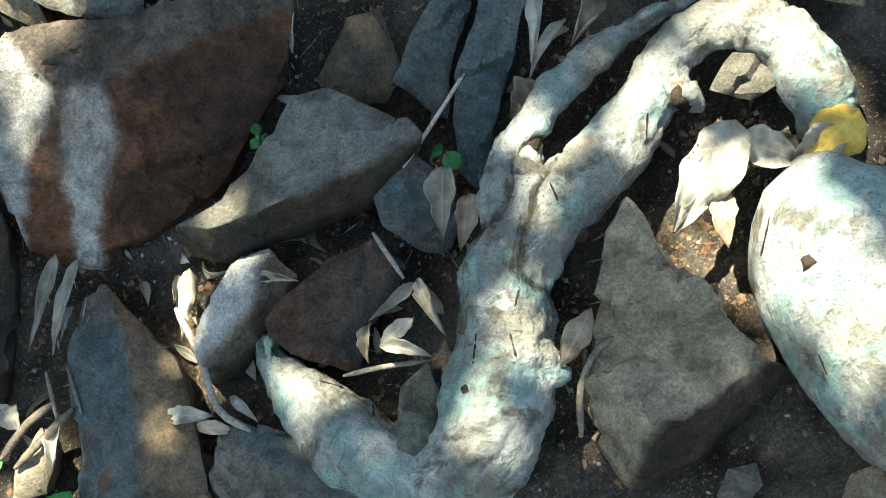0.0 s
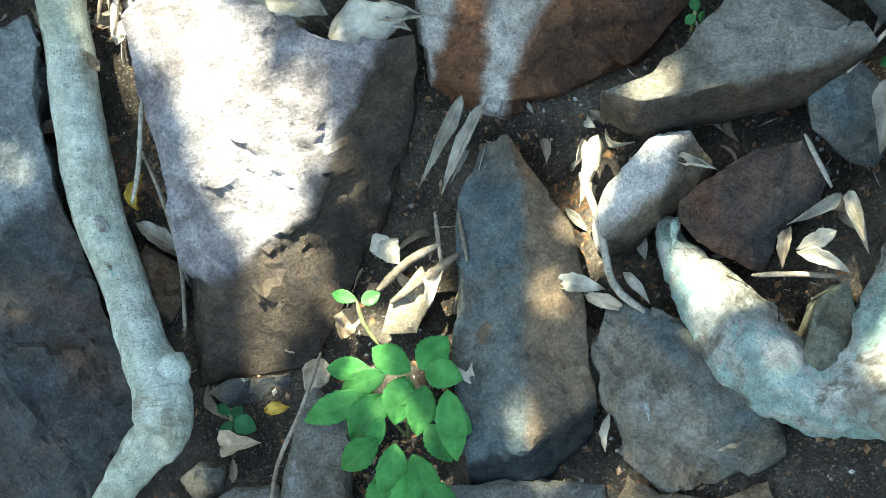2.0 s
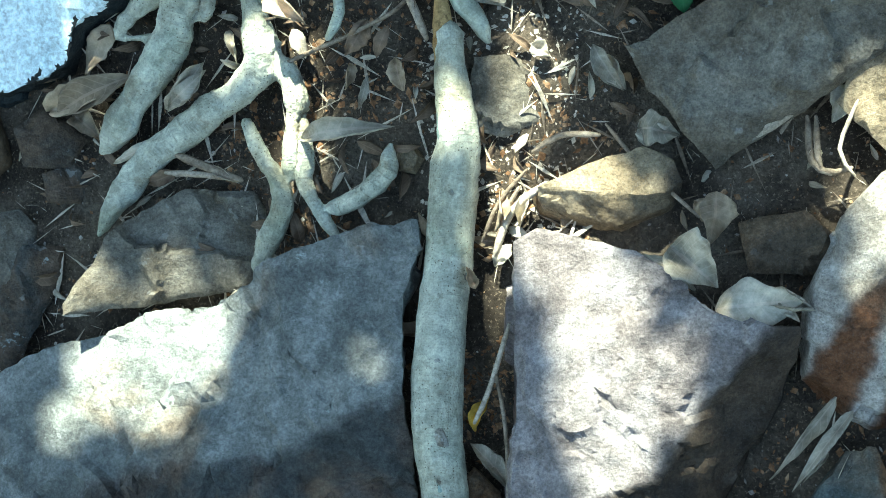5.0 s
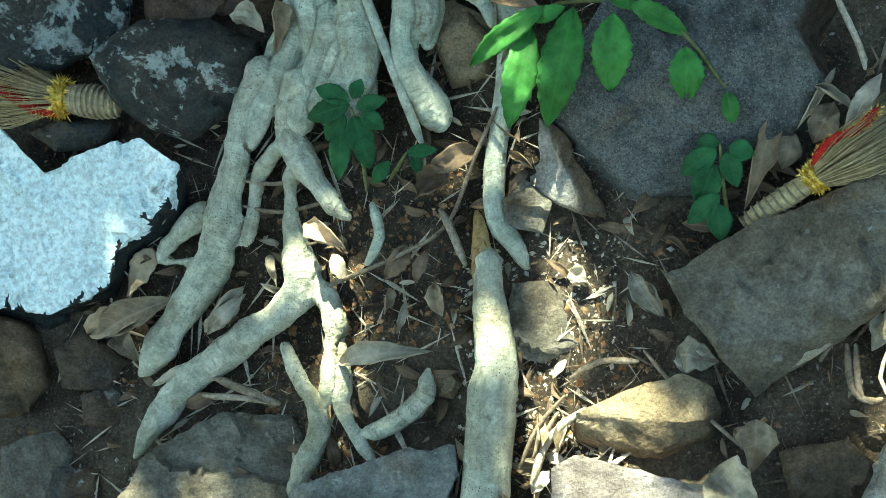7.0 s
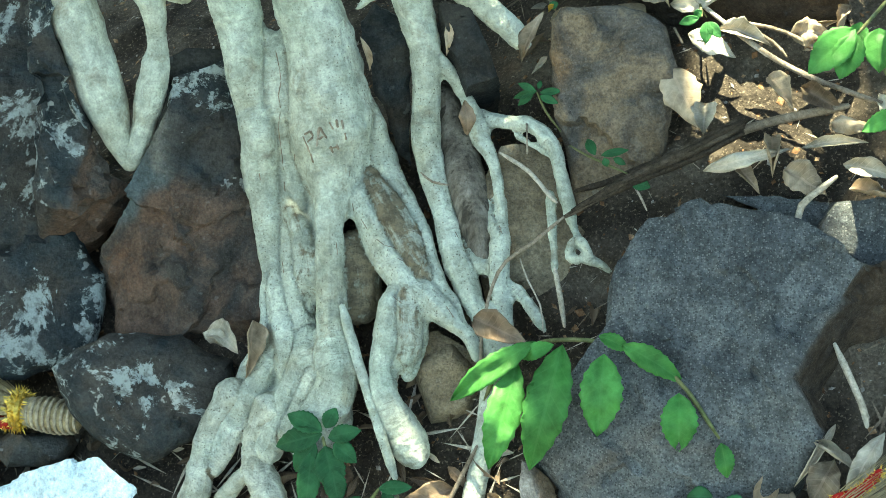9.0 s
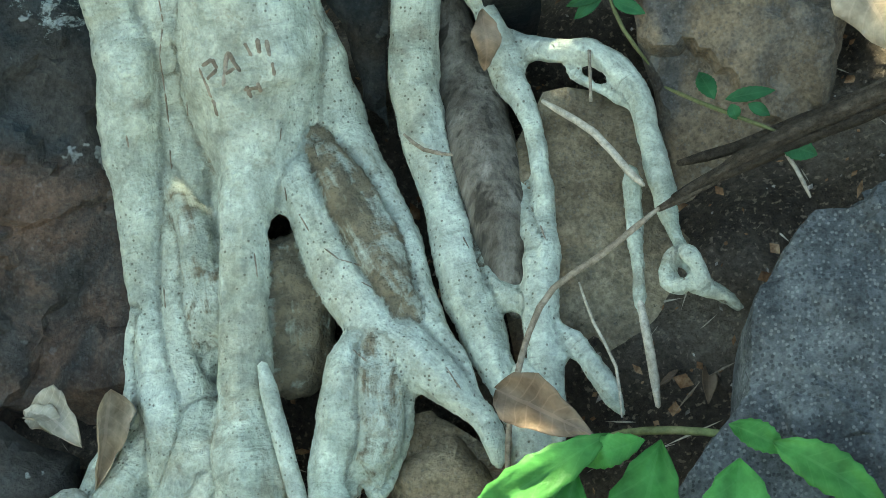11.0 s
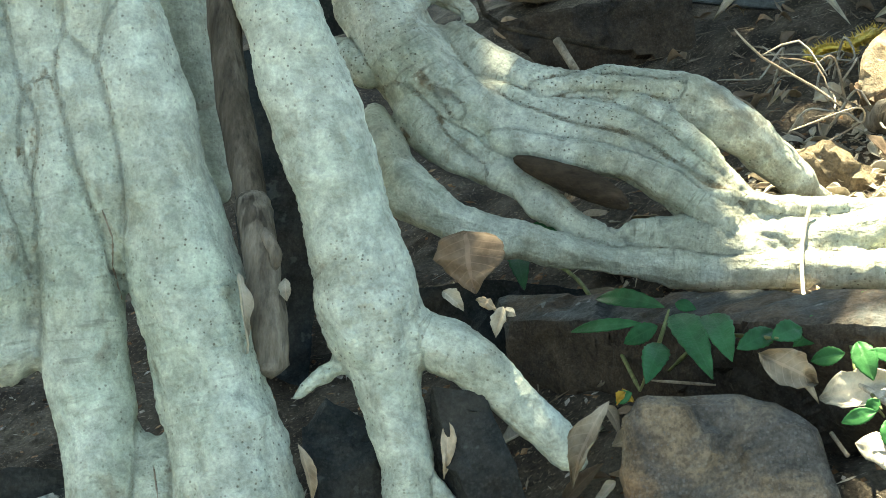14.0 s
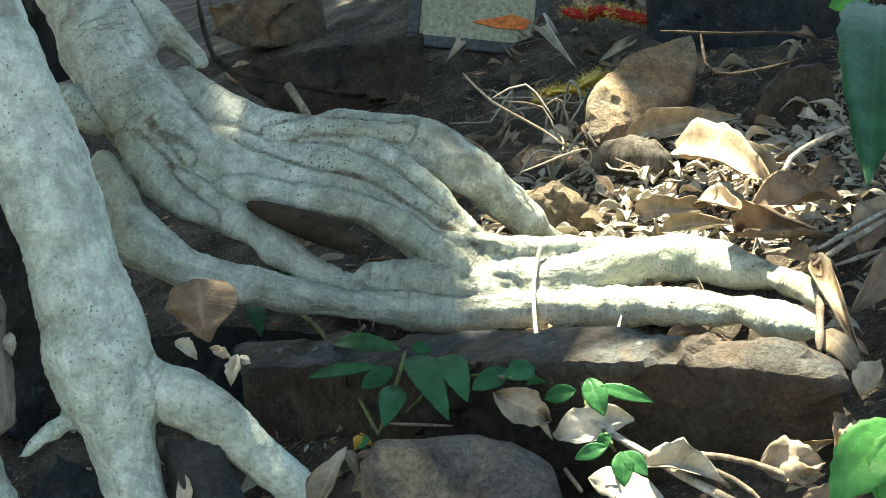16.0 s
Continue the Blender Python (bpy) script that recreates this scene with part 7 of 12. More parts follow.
# places for sun patches (x, y, z, radius), cut as gaps in the unseen crown
GAPS_LOW = [(0.975, 0.784, 0.613, 0.024), (1.045, 0.665, 0.620, 0.030), (0.955, 0.860, 0.590, 0.014), (1.335, 0.830, 0.790, 0.025), (1.395, 0.895, 0.800, 0.030), (1.245, 0.700, 0.740, 0.022), (1.415, 0.990, 0.810, 0.018), (1.11, 1.27, 0.73, 0.030), (1.19, 1.16, 0.76, 0.016), (0.84, 1.06, 0.55, 0.026), (0.435, 0.888, 0.412, 0.045), (0.51, 0.976, 0.402, 0.030), (0.765, 1.075, 0.525, 0.022), (1.216, 0.628, 0.728, 0.042), (1.263, 0.667, 0.745, 0.038), (1.180, 0.594, 0.711, 0.034), (1.30, 0.73, 0.76, 0.020), (1.636, 0.935, 0.895, 0.050), (1.548, 0.858, 0.856, 0.040), (1.776, 0.933, 0.941, 0.060), (1.836, 0.826, 0.947, 0.055),
    (1.611, 0.754, 0.876, 0.046), (1.666, 0.543, 0.907, 0.056), (1.620, 0.410, 0.810, 0.034), (1.667, 0.632, 0.900, 0.044), (1.72, 0.43, 0.85, 0.045), (0.744, 1.471, 0.745, 0.045), (0.797, 1.476, 0.800, 0.045), (0.90, 1.60, 0.86, 0.050), (0.76, 1.56, 0.75, 0.045),
    (0.933, 1.099, 0.705, 0.028), (0.893, 1.136, 0.483, 0.030), (0.796, 0.997, 0.515, 0.024), (1.00, 0.84, 0.60, 0.026), (1.273, 1.331, 0.754, 0.028), (0.548, 0.988, 0.420, 0.026), (0.482, 1.000, 0.300, 0.032), (0.45, 0.86, 0.42, 0.030), (0.43, 0.98, 0.35, 0.026),
    (0.328, 1.276, 0.494, 0.050), (0.3625, 1.203, 0.445, 0.044), (0.418, 1.258, 0.499, 0.048), (0.308, 1.156, 0.410, 0.040), (0.285, 1.110, 0.360, 0.026), (0.26, 1.51, 0.60, 0.060), (0.36, 1.44, 0.61, 0.045), (-0.46, 1.51, 0.28, 0.080), (-0.36, 1.49, 0.33, 0.040), (-0.63, 1.44, 0.19, 0.040),
    (-0.184, 0.990, 0.165, 0.013), (-0.172, 0.690, 0.135, 0.040), (0.787, 0.620, 0.372, 0.022), (0.770, 0.528, 0.382, 0.024)]
GAPS_FOOT = [(0.14, 1.83, 0.67, 0.028), (0.19, 1.88, 0.69, 0.028), (0.11, 1.78, 0.62, 0.030), (0.06, 1.70, 0.55, 0.024), (-0.18, 1.78, 0.51, 0.024), (-0.27, 1.94, 0.63, 0.020), (0.29, 1.56, 0.51, 0.075), (-0.23, 1.89, 0.54, 0.031), (-0.32, 1.91, 0.51, 0.023), (0.14, 1.54, 0.44, 0.035), (0.76, 1.59, 0.71, 0.045), (-0.26, 2.00, 0.60, 0.029), (-0.20, 1.90, 0.55, 0.050), (-0.24, 1.80, 0.46, 0.036), (-0.285, 1.996, 0.65, 0.026), (-0.40, 2.145, 0.756, 0.014), (-0.05, 2.15, 0.84, 0.014),
    (0.26, 1.85, 0.69, 0.032), (0.18, 1.72, 0.57, 0.040), (-0.39, 2.17, 0.73, 0.015), (0.50, 2.55, 1.40, 0.070), (0.66, 2.29, 1.27, 0.048), (-0.385, 2.52, 1.20, 0.020), (-0.22, 2.24, 0.92, 0.013), (0.07, 2.11, 0.99, 0.018), (0.15, 2.09, 1.00, 0.020), (0.25, 2.28, 1.02, 0.024), (0.12, 2.09, 0.98, 0.026)]
GAPS_TERRACE = [(0.51, 3.43, 1.52, 0.070), (0.43, 3.46, 1.49, 0.050), (0.59, 3.39, 1.50, 0.080), (0.61, 3.16, 1.57, 0.080), (0.757, 3.405, 1.575, 0.060), (0.4465, 3.088, 1.518, 0.070), (0.517, 3.07, 1.527, 0.080), (0.63, 3.06, 1.506, 0.090), (0.645, 2.775, 1.547, 0.060), (0.43, 3.03, 1.47, 0.055),
    (0.43, 2.67, 1.516, 0.055), (0.51, 2.63, 1.534, 0.055), (0.58, 2.62, 1.55, 0.050), (0.60, 2.90, 1.53, 0.075), (0.70, 3.20, 1.53, 0.065), (0.66, 3.53, 1.56, 0.060), (0.72, 3.42, 1.56, 0.060), (0.517, 3.74, 1.526, 0.040), (0.43, 2.63, 1.46, 0.030), (0.50, 2.55, 1.45, 0.045), (0.45, 2.56, 1.42, 0.030),
    (0.62, 3.72, 1.66, 0.045), (0.50, 3.30, 1.50, 0.060), (0.80, 3.22, 1.58, 0.050), (0.68, 3.30, 1.55, 0.060), (0.42, 3.22, 1.54, 0.040), (0.62, 3.56, 1.56, 0.040), (-0.003, 3.214, 1.690, 0.027), (-0.47, 2.66, 1.58, 0.012), (0.64, 2.58, 1.45, 0.030)]
build_unseen_crown(GAPS_LOW + GAPS_FOOT + GAPS_TERRACE)
leaf((1.193, 1.438, 0.844), (1.177, 1.318, 0.767), 0.046, (-0.42, -0.40, 0.82), LEAF_GREY, 'bleached grey dead leaf, curled and dry', None, curl=0.04, fold=0.2, wavy=0.12, jag=0.45, twist=-1.1, shape=0.34, cup=-0.5, seed=99)
leaf((1.310, 1.027, 0.729), (1.259, 0.920, 0.701), 0.054, (-0.28, -0.38, 0.88), LEAF_GREY, 'bleached grey dead leaf, curled and dry', None, curl=0.1, fold=0.95, wavy=0.18, jag=0.45, twist=0.88, shape=0.39, cup=0.85, seed=100)
leaf((1.325, 0.967, 0.721), (1.275, 0.892, 0.696), 0.050, (-0.11, -0.44, 0.89), LEAF_DRY, 'dry tan dead leaf lying on the ground', None, curl=0.16, fold=0.7, wavy=0.24, jag=0.45, twist=0.44, shape=0.44, cup=1.2, seed=101)
leaf((1.566, 1.244, 0.842), (1.511, 1.111, 0.789), 0.041, (0.00, -0.59, 0.81), LEAF_GREY, 'bleached grey dead leaf, curled and dry', None, curl=0.22, fold=0.45, wavy=0.3, jag=0.45, twist=0.0, shape=0.49, cup=-1.55, seed=102)
leaf((1.587, 1.143, 0.820), (1.495, 1.089, 0.779), 0.036, (-0.44, -0.35, 0.82), LEAF_GREY, 'bleached grey dead leaf, curled and dry', None, curl=0.28, fold=0.2, wavy=0.12, jag=0.45, twist=-0.44, shape=0.54, cup=1.9, seed=103)
leaf((1.645, 1.140, 0.842), (1.572, 1.095, 0.810), 0.074, (-0.30, -0.45, 0.84), LEAF_DRY, 'dry tan dead leaf lying on the ground', None, curl=0.04, fold=0.95, wavy=0.18, jag=0.45, twist=-0.88, shape=0.34, cup=2.25, seed=104)
leaf((1.699, 0.813, 0.878), (1.553, 0.723, 0.794), 0.095, (-0.15, -0.46, 0.88), LEAF_GREY, 'bleached grey dead leaf, curled and dry', None, curl=0.1, fold=0.7, wavy=0.24, jag=0.45, twist=1.1, shape=0.39, cup=-0.5, seed=105)
leaf((1.695, 0.793, 0.863), (1.759, 0.707, 0.860), 0.063, (-0.55, -0.22, 0.81), LEAF_GREY, 'bleached grey dead leaf, curled and dry', None, curl=0.16, fold=0.45, wavy=0.3, jag=0.45, twist=0.66, shape=0.44, cup=0.85, seed=106)
leaf((1.649, 0.746, 0.819), (1.616, 0.668, 0.782), 0.051, (-0.40, -0.30, 0.87), LEAF_DRY, 'dry tan dead leaf lying on the ground', None, curl=0.22, fold=0.2, wavy=0.12, jag=0.45, twist=0.22, shape=0.49, cup=1.2, seed=107)
leaf((1.394, 0.685, 0.749), (1.319, 0.637, 0.705), 0.063, (-0.15, -0.37, 0.92), LEAF_DRY, 'dry tan dead leaf lying on the ground', None, curl=0.28, fold=0.95, wavy=0.18, jag=0.45, twist=-0.22, shape=0.54, cup=-1.55, seed=108)
leaf((1.187, 0.882, 0.681), (1.102, 0.868, 0.646), 0.033, (0.10, -0.48, 0.87), LEAF_GREY, 'bleached grey dead leaf, curled and dry', None, curl=0.04, fold=0.7, wavy=0.24, jag=0.45, twist=-0.66, shape=0.34, cup=1.9, seed=109)
leaf((1.194, 0.876, 0.693), (1.192, 0.776, 0.679), 0.049, (-0.33, -0.29, 0.90), LEAF_GREY, 'bleached grey dead leaf, curled and dry', None, curl=0.1, fold=0.45, wavy=0.3, jag=0.45, twist=-1.1, shape=0.39, cup=2.25, seed=110)
leaf((1.163, 0.829, 0.668), (1.103, 0.826, 0.642), 0.028, (-0.15, -0.36, 0.92), LEAF_GREY, 'bleached grey dead leaf, curled and dry', None, curl=0.16, fold=0.2, wavy=0.12, jag=0.45, twist=0.88, shape=0.44, cup=-0.5, seed=111)
leaf((1.099, 0.818, 0.651), (1.162, 0.760, 0.662), 0.028, (0.04, -0.43, 0.90), LEAF_GREY, 'bleached grey dead leaf, curled and dry', None, curl=0.22, fold=0.95, wavy=0.18, jag=0.45, twist=0.44, shape=0.49, cup=0.85, seed=112)
leaf((1.103, 0.859, 0.657), (1.073, 0.802, 0.640), 0.026, (-0.39, -0.24, 0.89), LEAF_DRY, 'dry tan dead leaf lying on the ground', None, curl=0.28, fold=0.7, wavy=0.24, jag=0.45, twist=0.0, shape=0.54, cup=1.2, seed=113)
leaf((0.891, 1.141, 0.555), (0.833, 1.039, 0.524), 0.042, (-0.15, -0.39, 0.91), LEAF_GREY, 'bleached grey dead leaf, curled and dry', None, curl=0.04, fold=0.45, wavy=0.3, jag=0.45, twist=-0.44, shape=0.34, cup=-1.55, seed=114)
leaf((0.871, 1.149, 0.538), (0.845, 1.109, 0.525), 0.028, (0.03, -0.46, 0.89), LEAF_GREY, 'bleached grey dead leaf, curled and dry', None, curl=0.1, fold=0.2, wavy=0.12, jag=0.45, twist=-0.88, shape=0.39, cup=1.9, seed=115)
leaf((0.985, 1.033, 0.613), (1.036, 0.993, 0.630), 0.036, (0.17, -0.50, 0.85), LEAF_GREY, 'bleached grey dead leaf, curled and dry', None, curl=0.16, fold=0.95, wavy=0.18, jag=0.45, twist=1.1, shape=0.44, cup=2.25, seed=116)
leaf((0.799, 0.889, 0.508), (0.855, 0.841, 0.526), 0.025, (-0.21, -0.28, 0.94), LEAF_DRY, 'dry tan dead leaf lying on the ground', None, curl=0.22, fold=0.7, wavy=0.24, jag=0.45, twist=0.66, shape=0.49, cup=-0.5, seed=117)
leaf((0.761, 0.930, 0.497), (0.830, 0.887, 0.521), 0.036, (-0.02, -0.37, 0.93), LEAF_GREY, 'bleached grey dead leaf, curled and dry', None, curl=0.28, fold=0.45, wavy=0.3, jag=0.45, twist=0.22, shape=0.54, cup=0.85, seed=118)
leaf((0.813, 1.184, 0.507), (0.807, 1.140, 0.501), 0.021, (0.14, -0.50, 0.86), LEAF_DRY, 'dry tan dead leaf lying on the ground', None, curl=0.04, fold=0.2, wavy=0.12, jag=0.45, twist=-0.22, shape=0.34, cup=1.2, seed=119)
leaf((0.728, 1.261, 0.528), (0.629, 1.152, 0.452), 0.033, (-0.28, -0.33, 0.90), LEAF_GREY, 'bleached grey dead leaf, curled and dry', None, curl=0.1, fold=0.95, wavy=0.18, jag=0.45, twist=-0.66, shape=0.39, cup=-1.55, seed=120)
leaf((0.728, 1.206, 0.498), (0.686, 1.140, 0.472), 0.019, (-0.10, -0.40, 0.91), LEAF_GREY, 'bleached grey dead leaf, curled and dry', None, curl=0.16, fold=0.7, wavy=0.24, jag=0.45, twist=-1.1, shape=0.44, cup=1.9, seed=121)
leaf((0.585, 1.435, 0.601), (0.668, 1.398, 0.613), 0.072, (0.12, -0.53, 0.84), LEAF_GREY, 'bleached grey dead leaf, curled and dry', None, curl=0.22, fold=0.45, wavy=0.3, jag=0.45, twist=0.88, shape=0.49, cup=2.25, seed=122)
leaf((1.261, 1.424, 0.824), (1.257, 1.383, 0.798), 0.029, (0.09, -0.61, 0.78), LEAF_GREY, 'bleached grey dead leaf, curled and dry', None, curl=0.28, fold=0.2, wavy=0.12, jag=0.45, twist=0.44, shape=0.54, cup=-0.5, seed=123)
leaf((1.507, 1.044, 0.781), (1.440, 1.048, 0.756), 0.079, (-0.42, -0.33, 0.84), LEAF_DRY, 'dry tan dead leaf lying on the ground', None, curl=0.04, fold=0.95, wavy=0.18, jag=0.45, twist=0.0, shape=0.34, cup=0.85, seed=124)
leaf((1.774, 0.761, 0.855), (1.740, 0.746, 0.836), 0.042, (-0.35, -0.35, 0.87), LEAF_DRY, 'dry tan dead leaf lying on the ground', None, curl=0.1, fold=0.7, wavy=0.24, jag=0.45, twist=-0.44, shape=0.39, cup=1.2, seed=125)
leaf((1.585, 0.641, 0.742), (1.550, 0.626, 0.725), 0.032, (-0.12, -0.40, 0.91), LEAF_BROWN, 'brown withered leaf lying on the ground', None, curl=0.16, fold=0.45, wavy=0.3, jag=0.45, twist=-0.88, shape=0.44, cup=-1.55, seed=126)
leaf((1.850, 0.722, 0.922), (1.739, 0.689, 0.867), 0.081, (-0.58, -0.21, 0.79), LEAF_YELLOW, 'freshly fallen yellow leaf on the ground', None, curl=0.04, fold=0.2, wavy=0.12, jag=0.45, twist=-1.1, shape=0.34, cup=-0.5, seed=127)
leaf((1.827, 0.709, 0.888), (1.742, 0.719, 0.857), 0.063, (-0.44, -0.30, 0.85), LEAF_GREY, 'bleached grey dead leaf, curled and dry', None, curl=0.1, fold=0.95, wavy=0.18, jag=0.45, twist=0.88, shape=0.39, cup=0.85, seed=128)
leaf((0.506, 1.411, 0.596), (0.642, 1.400, 0.646), 0.091, (-0.41, -0.38, 0.82), LEAF_GREY, 'bleached grey dead leaf, curled and dry', None, curl=0.04, fold=0.2, wavy=0.12, jag=0.45, twist=-1.1, shape=0.34, cup=-0.5, seed=129)
leaf((0.436, 1.513, 0.628), (0.510, 1.441, 0.617), 0.100, (-0.22, -0.44, 0.87), LEAF_GREY, 'bleached grey dead leaf, curled and dry', None, curl=0.1, fold=0.95, wavy=0.18, jag=0.45, twist=0.88, shape=0.39, cup=0.85, seed=130)
leaf((0.515, 1.599, 0.667), (0.504, 1.523, 0.620), 0.073, (-0.05, -0.48, 0.88), LEAF_DRY, 'dry tan dead leaf lying on the ground', None, curl=0.16, fold=0.7, wavy=0.24, jag=0.45, twist=0.44, shape=0.44, cup=1.2, seed=131)
leaf((0.388, 1.506, 0.615), (0.474, 1.440, 0.611), 0.033, (0.18, -0.45, 0.88), LEAF_GREY, 'bleached grey dead leaf, curled and dry', None, curl=0.22, fold=0.45, wavy=0.3, jag=0.45, twist=0.0, shape=0.49, cup=-1.55, seed=132)
leaf((-0.197, 1.811, 0.521), (-0.024, 1.798, 0.578), 0.076, (-0.14, -0.49, 0.86), LEAF_GREY, 'bleached grey dead leaf, curled and dry', None, curl=0.28, fold=0.2, wavy=0.12, jag=0.45, twist=-0.44, shape=0.54, cup=1.9, seed=133)
leaf((0.118, 1.513, 0.493), (0.101, 1.550, 0.508), 0.039, (-0.03, -0.44, 0.90), LEAF_DRY, 'dry tan dead leaf lying on the ground', None, curl=0.04, fold=0.95, wavy=0.18, jag=0.45, twist=-0.88, shape=0.34, cup=2.25, seed=134)
leaf((0.392, 1.728, 0.671), (0.461, 1.704, 0.683), 0.060, (0.09, -0.51, 0.86), LEAF_GREY, 'bleached grey dead leaf, curled and dry', None, curl=0.1, fold=0.7, wavy=0.24, jag=0.45, twist=1.1, shape=0.39, cup=-0.5, seed=135)
leaf((0.336, 1.839, 0.733), (0.371, 1.784, 0.705), 0.039, (-0.37, -0.50, 0.78), LEAF_GREY, 'bleached grey dead leaf, curled and dry', None, curl=0.16, fold=0.45, wavy=0.3, jag=0.45, twist=0.66, shape=0.44, cup=0.85, seed=136)
leaf((-0.517, 1.976, 0.499), (-0.665, 1.945, 0.418), 0.079, (0.04, -0.52, 0.85), LEAF_DRY, 'dry tan dead leaf lying on the ground', None, curl=0.22, fold=0.2, wavy=0.12, jag=0.45, twist=0.22, shape=0.49, cup=1.2, seed=137)
leaf((-0.453, 1.913, 0.477), (-0.373, 1.956, 0.541), 0.055, (0.22, -0.50, 0.84), LEAF_GREY, 'bleached grey dead leaf, curled and dry', None, curl=0.28, fold=0.95, wavy=0.18, jag=0.45, twist=-0.22, shape=0.54, cup=-1.55, seed=138)
leaf((0.698, 1.276, 0.546), (0.593, 1.170, 0.458), 0.037, (0.09, -0.39, 0.92), LEAF_GREY, 'bleached grey dead leaf, curled and dry', None, curl=0.04, fold=0.7, wavy=0.24, jag=0.45, twist=-0.66, shape=0.34, cup=1.9, seed=139)
leaf((0.692, 1.209, 0.476), (0.649, 1.167, 0.453), 0.026, (-0.38, -0.33, 0.86), LEAF_GREY, 'bleached grey dead leaf, curled and dry', None, curl=0.1, fold=0.45, wavy=0.3, jag=0.45, twist=-1.1, shape=0.39, cup=2.25, seed=140)
leaf((0.507, 1.137, 0.395), (0.528, 1.074, 0.397), 0.038, (-0.15, -0.33, 0.93), LEAF_GREY, 'bleached grey dead leaf, curled and dry', None, curl=0.16, fold=0.2, wavy=0.12, jag=0.45, twist=0.88, shape=0.44, cup=-0.5, seed=141)
leaf((0.175, 1.234, 0.288), (0.112, 1.311, 0.307), 0.039, (0.14, -0.35, 0.93), LEAF_GREY, 'bleached grey dead leaf, curled and dry', None, curl=0.22, fold=0.95, wavy=0.18, jag=0.45, twist=0.44, shape=0.49, cup=0.85, seed=142)
leaf((0.145, 1.377, 0.356), (0.120, 1.328, 0.318), 0.032, (-0.32, -0.36, 0.87), LEAF_YELLOW, 'freshly fallen yellow leaf on the ground', None, curl=0.28, fold=0.7, wavy=0.24, jag=0.45, twist=0.0, shape=0.54, cup=1.2, seed=143)
leaf((0.603, 1.413, 0.626), (0.637, 1.374, 0.618), 0.035, (-0.27, -0.41, 0.87), LEAF_GREY, 'bleached grey dead leaf, curled and dry', None, curl=0.04, fold=0.45, wavy=0.3, jag=0.45, twist=-0.44, shape=0.34, cup=-1.55, seed=144)
leaf((0.680, 1.648, 0.726), (0.663, 1.621, 0.700), 0.035, (-0.10, -0.50, 0.86), LEAF_GREY, 'bleached grey dead leaf, curled and dry', None, curl=0.1, fold=0.2, wavy=0.12, jag=0.45, twist=-0.88, shape=0.39, cup=1.9, seed=145)
leaf((0.164, 1.686, 0.551), (0.153, 1.625, 0.501), 0.037, (0.24, -0.47, 0.85), LEAF_DRY, 'dry tan dead leaf lying on the ground', None, curl=0.16, fold=0.95, wavy=0.18, jag=0.45, twist=1.1, shape=0.44, cup=2.25, seed=146)
leaf((0.182, 1.602, 0.500), (0.153, 1.573, 0.472), 0.030, (-0.24, -0.44, 0.86), LEAF_GREY, 'bleached grey dead leaf, curled and dry', None, curl=0.22, fold=0.7, wavy=0.24, jag=0.45, twist=0.66, shape=0.49, cup=-0.5, seed=147)
leaf((0.517, 1.113, 0.415), (0.536, 1.061, 0.418), 0.044, (-0.36, -0.28, 0.89), LEAF_GREY, 'bleached grey dead leaf, curled and dry', None, curl=0.04, fold=0.2, wavy=0.12, jag=0.45, twist=-1.1, shape=0.34, cup=-0.5, seed=148)
leaf((0.593, 1.032, 0.439), (0.562, 0.970, 0.421), 0.030, (-0.21, -0.31, 0.93), LEAF_GREY, 'bleached grey dead leaf, curled and dry', None, curl=0.1, fold=0.95, wavy=0.18, jag=0.45, twist=0.88, shape=0.39, cup=0.85, seed=149)
leaf((0.175, 0.891, 0.244), (0.244, 0.869, 0.270), 0.050, (0.10, -0.29, 0.95), LEAF_DRY, 'dry tan dead leaf lying on the ground', None, curl=0.16, fold=0.7, wavy=0.24, jag=0.45, twist=0.44, shape=0.44, cup=1.2, seed=150)
leaf((0.263, 0.919, 0.282), (0.304, 0.909, 0.296), 0.035, (0.25, -0.32, 0.91), LEAF_YELLOW, 'freshly fallen yellow leaf on the ground', None, curl=0.22, fold=0.45, wavy=0.3, jag=0.45, twist=0.0, shape=0.49, cup=-1.55, seed=151)
leaf((0.790, 0.711, 0.451), (0.769, 0.658, 0.427), 0.026, (-0.36, -0.20, 0.91), LEAF_GREY, 'bleached grey dead leaf, curled and dry', None, curl=0.28, fold=0.2, wavy=0.12, jag=0.45, twist=-0.44, shape=0.54, cup=1.9, seed=152)
leaf((0.416, 0.752, 0.317), (0.415, 0.680, 0.295), 0.059, (-0.07, -0.24, 0.97), LEAF_DRY, 'dry tan dead leaf lying on the ground', None, curl=0.04, fold=0.95, wavy=0.18, jag=0.45, twist=-0.88, shape=0.34, cup=2.25, seed=153)
leaf((0.377, 0.965, 0.330), (0.335, 0.918, 0.309), 0.049, (0.14, -0.33, 0.93), LEAF_DRY, 'dry tan dead leaf lying on the ground', None, curl=0.1, fold=0.7, wavy=0.24, jag=0.45, twist=1.1, shape=0.39, cup=-0.5, seed=154)
leaf((0.454, 1.021, 0.364), (0.414, 0.984, 0.346), 0.049, (-0.35, -0.26, 0.90), LEAF_DRY, 'dry tan dead leaf lying on the ground', None, curl=0.16, fold=0.45, wavy=0.3, jag=0.45, twist=0.66, shape=0.44, cup=0.85, seed=155)
leaf((0.591, 0.860, 0.425), (0.600, 0.817, 0.425), 0.036, (-0.21, -0.26, 0.94), LEAF_GREY, 'bleached grey dead leaf, curled and dry', None, curl=0.22, fold=0.2, wavy=0.12, jag=0.45, twist=0.22, shape=0.49, cup=1.2, seed=156)
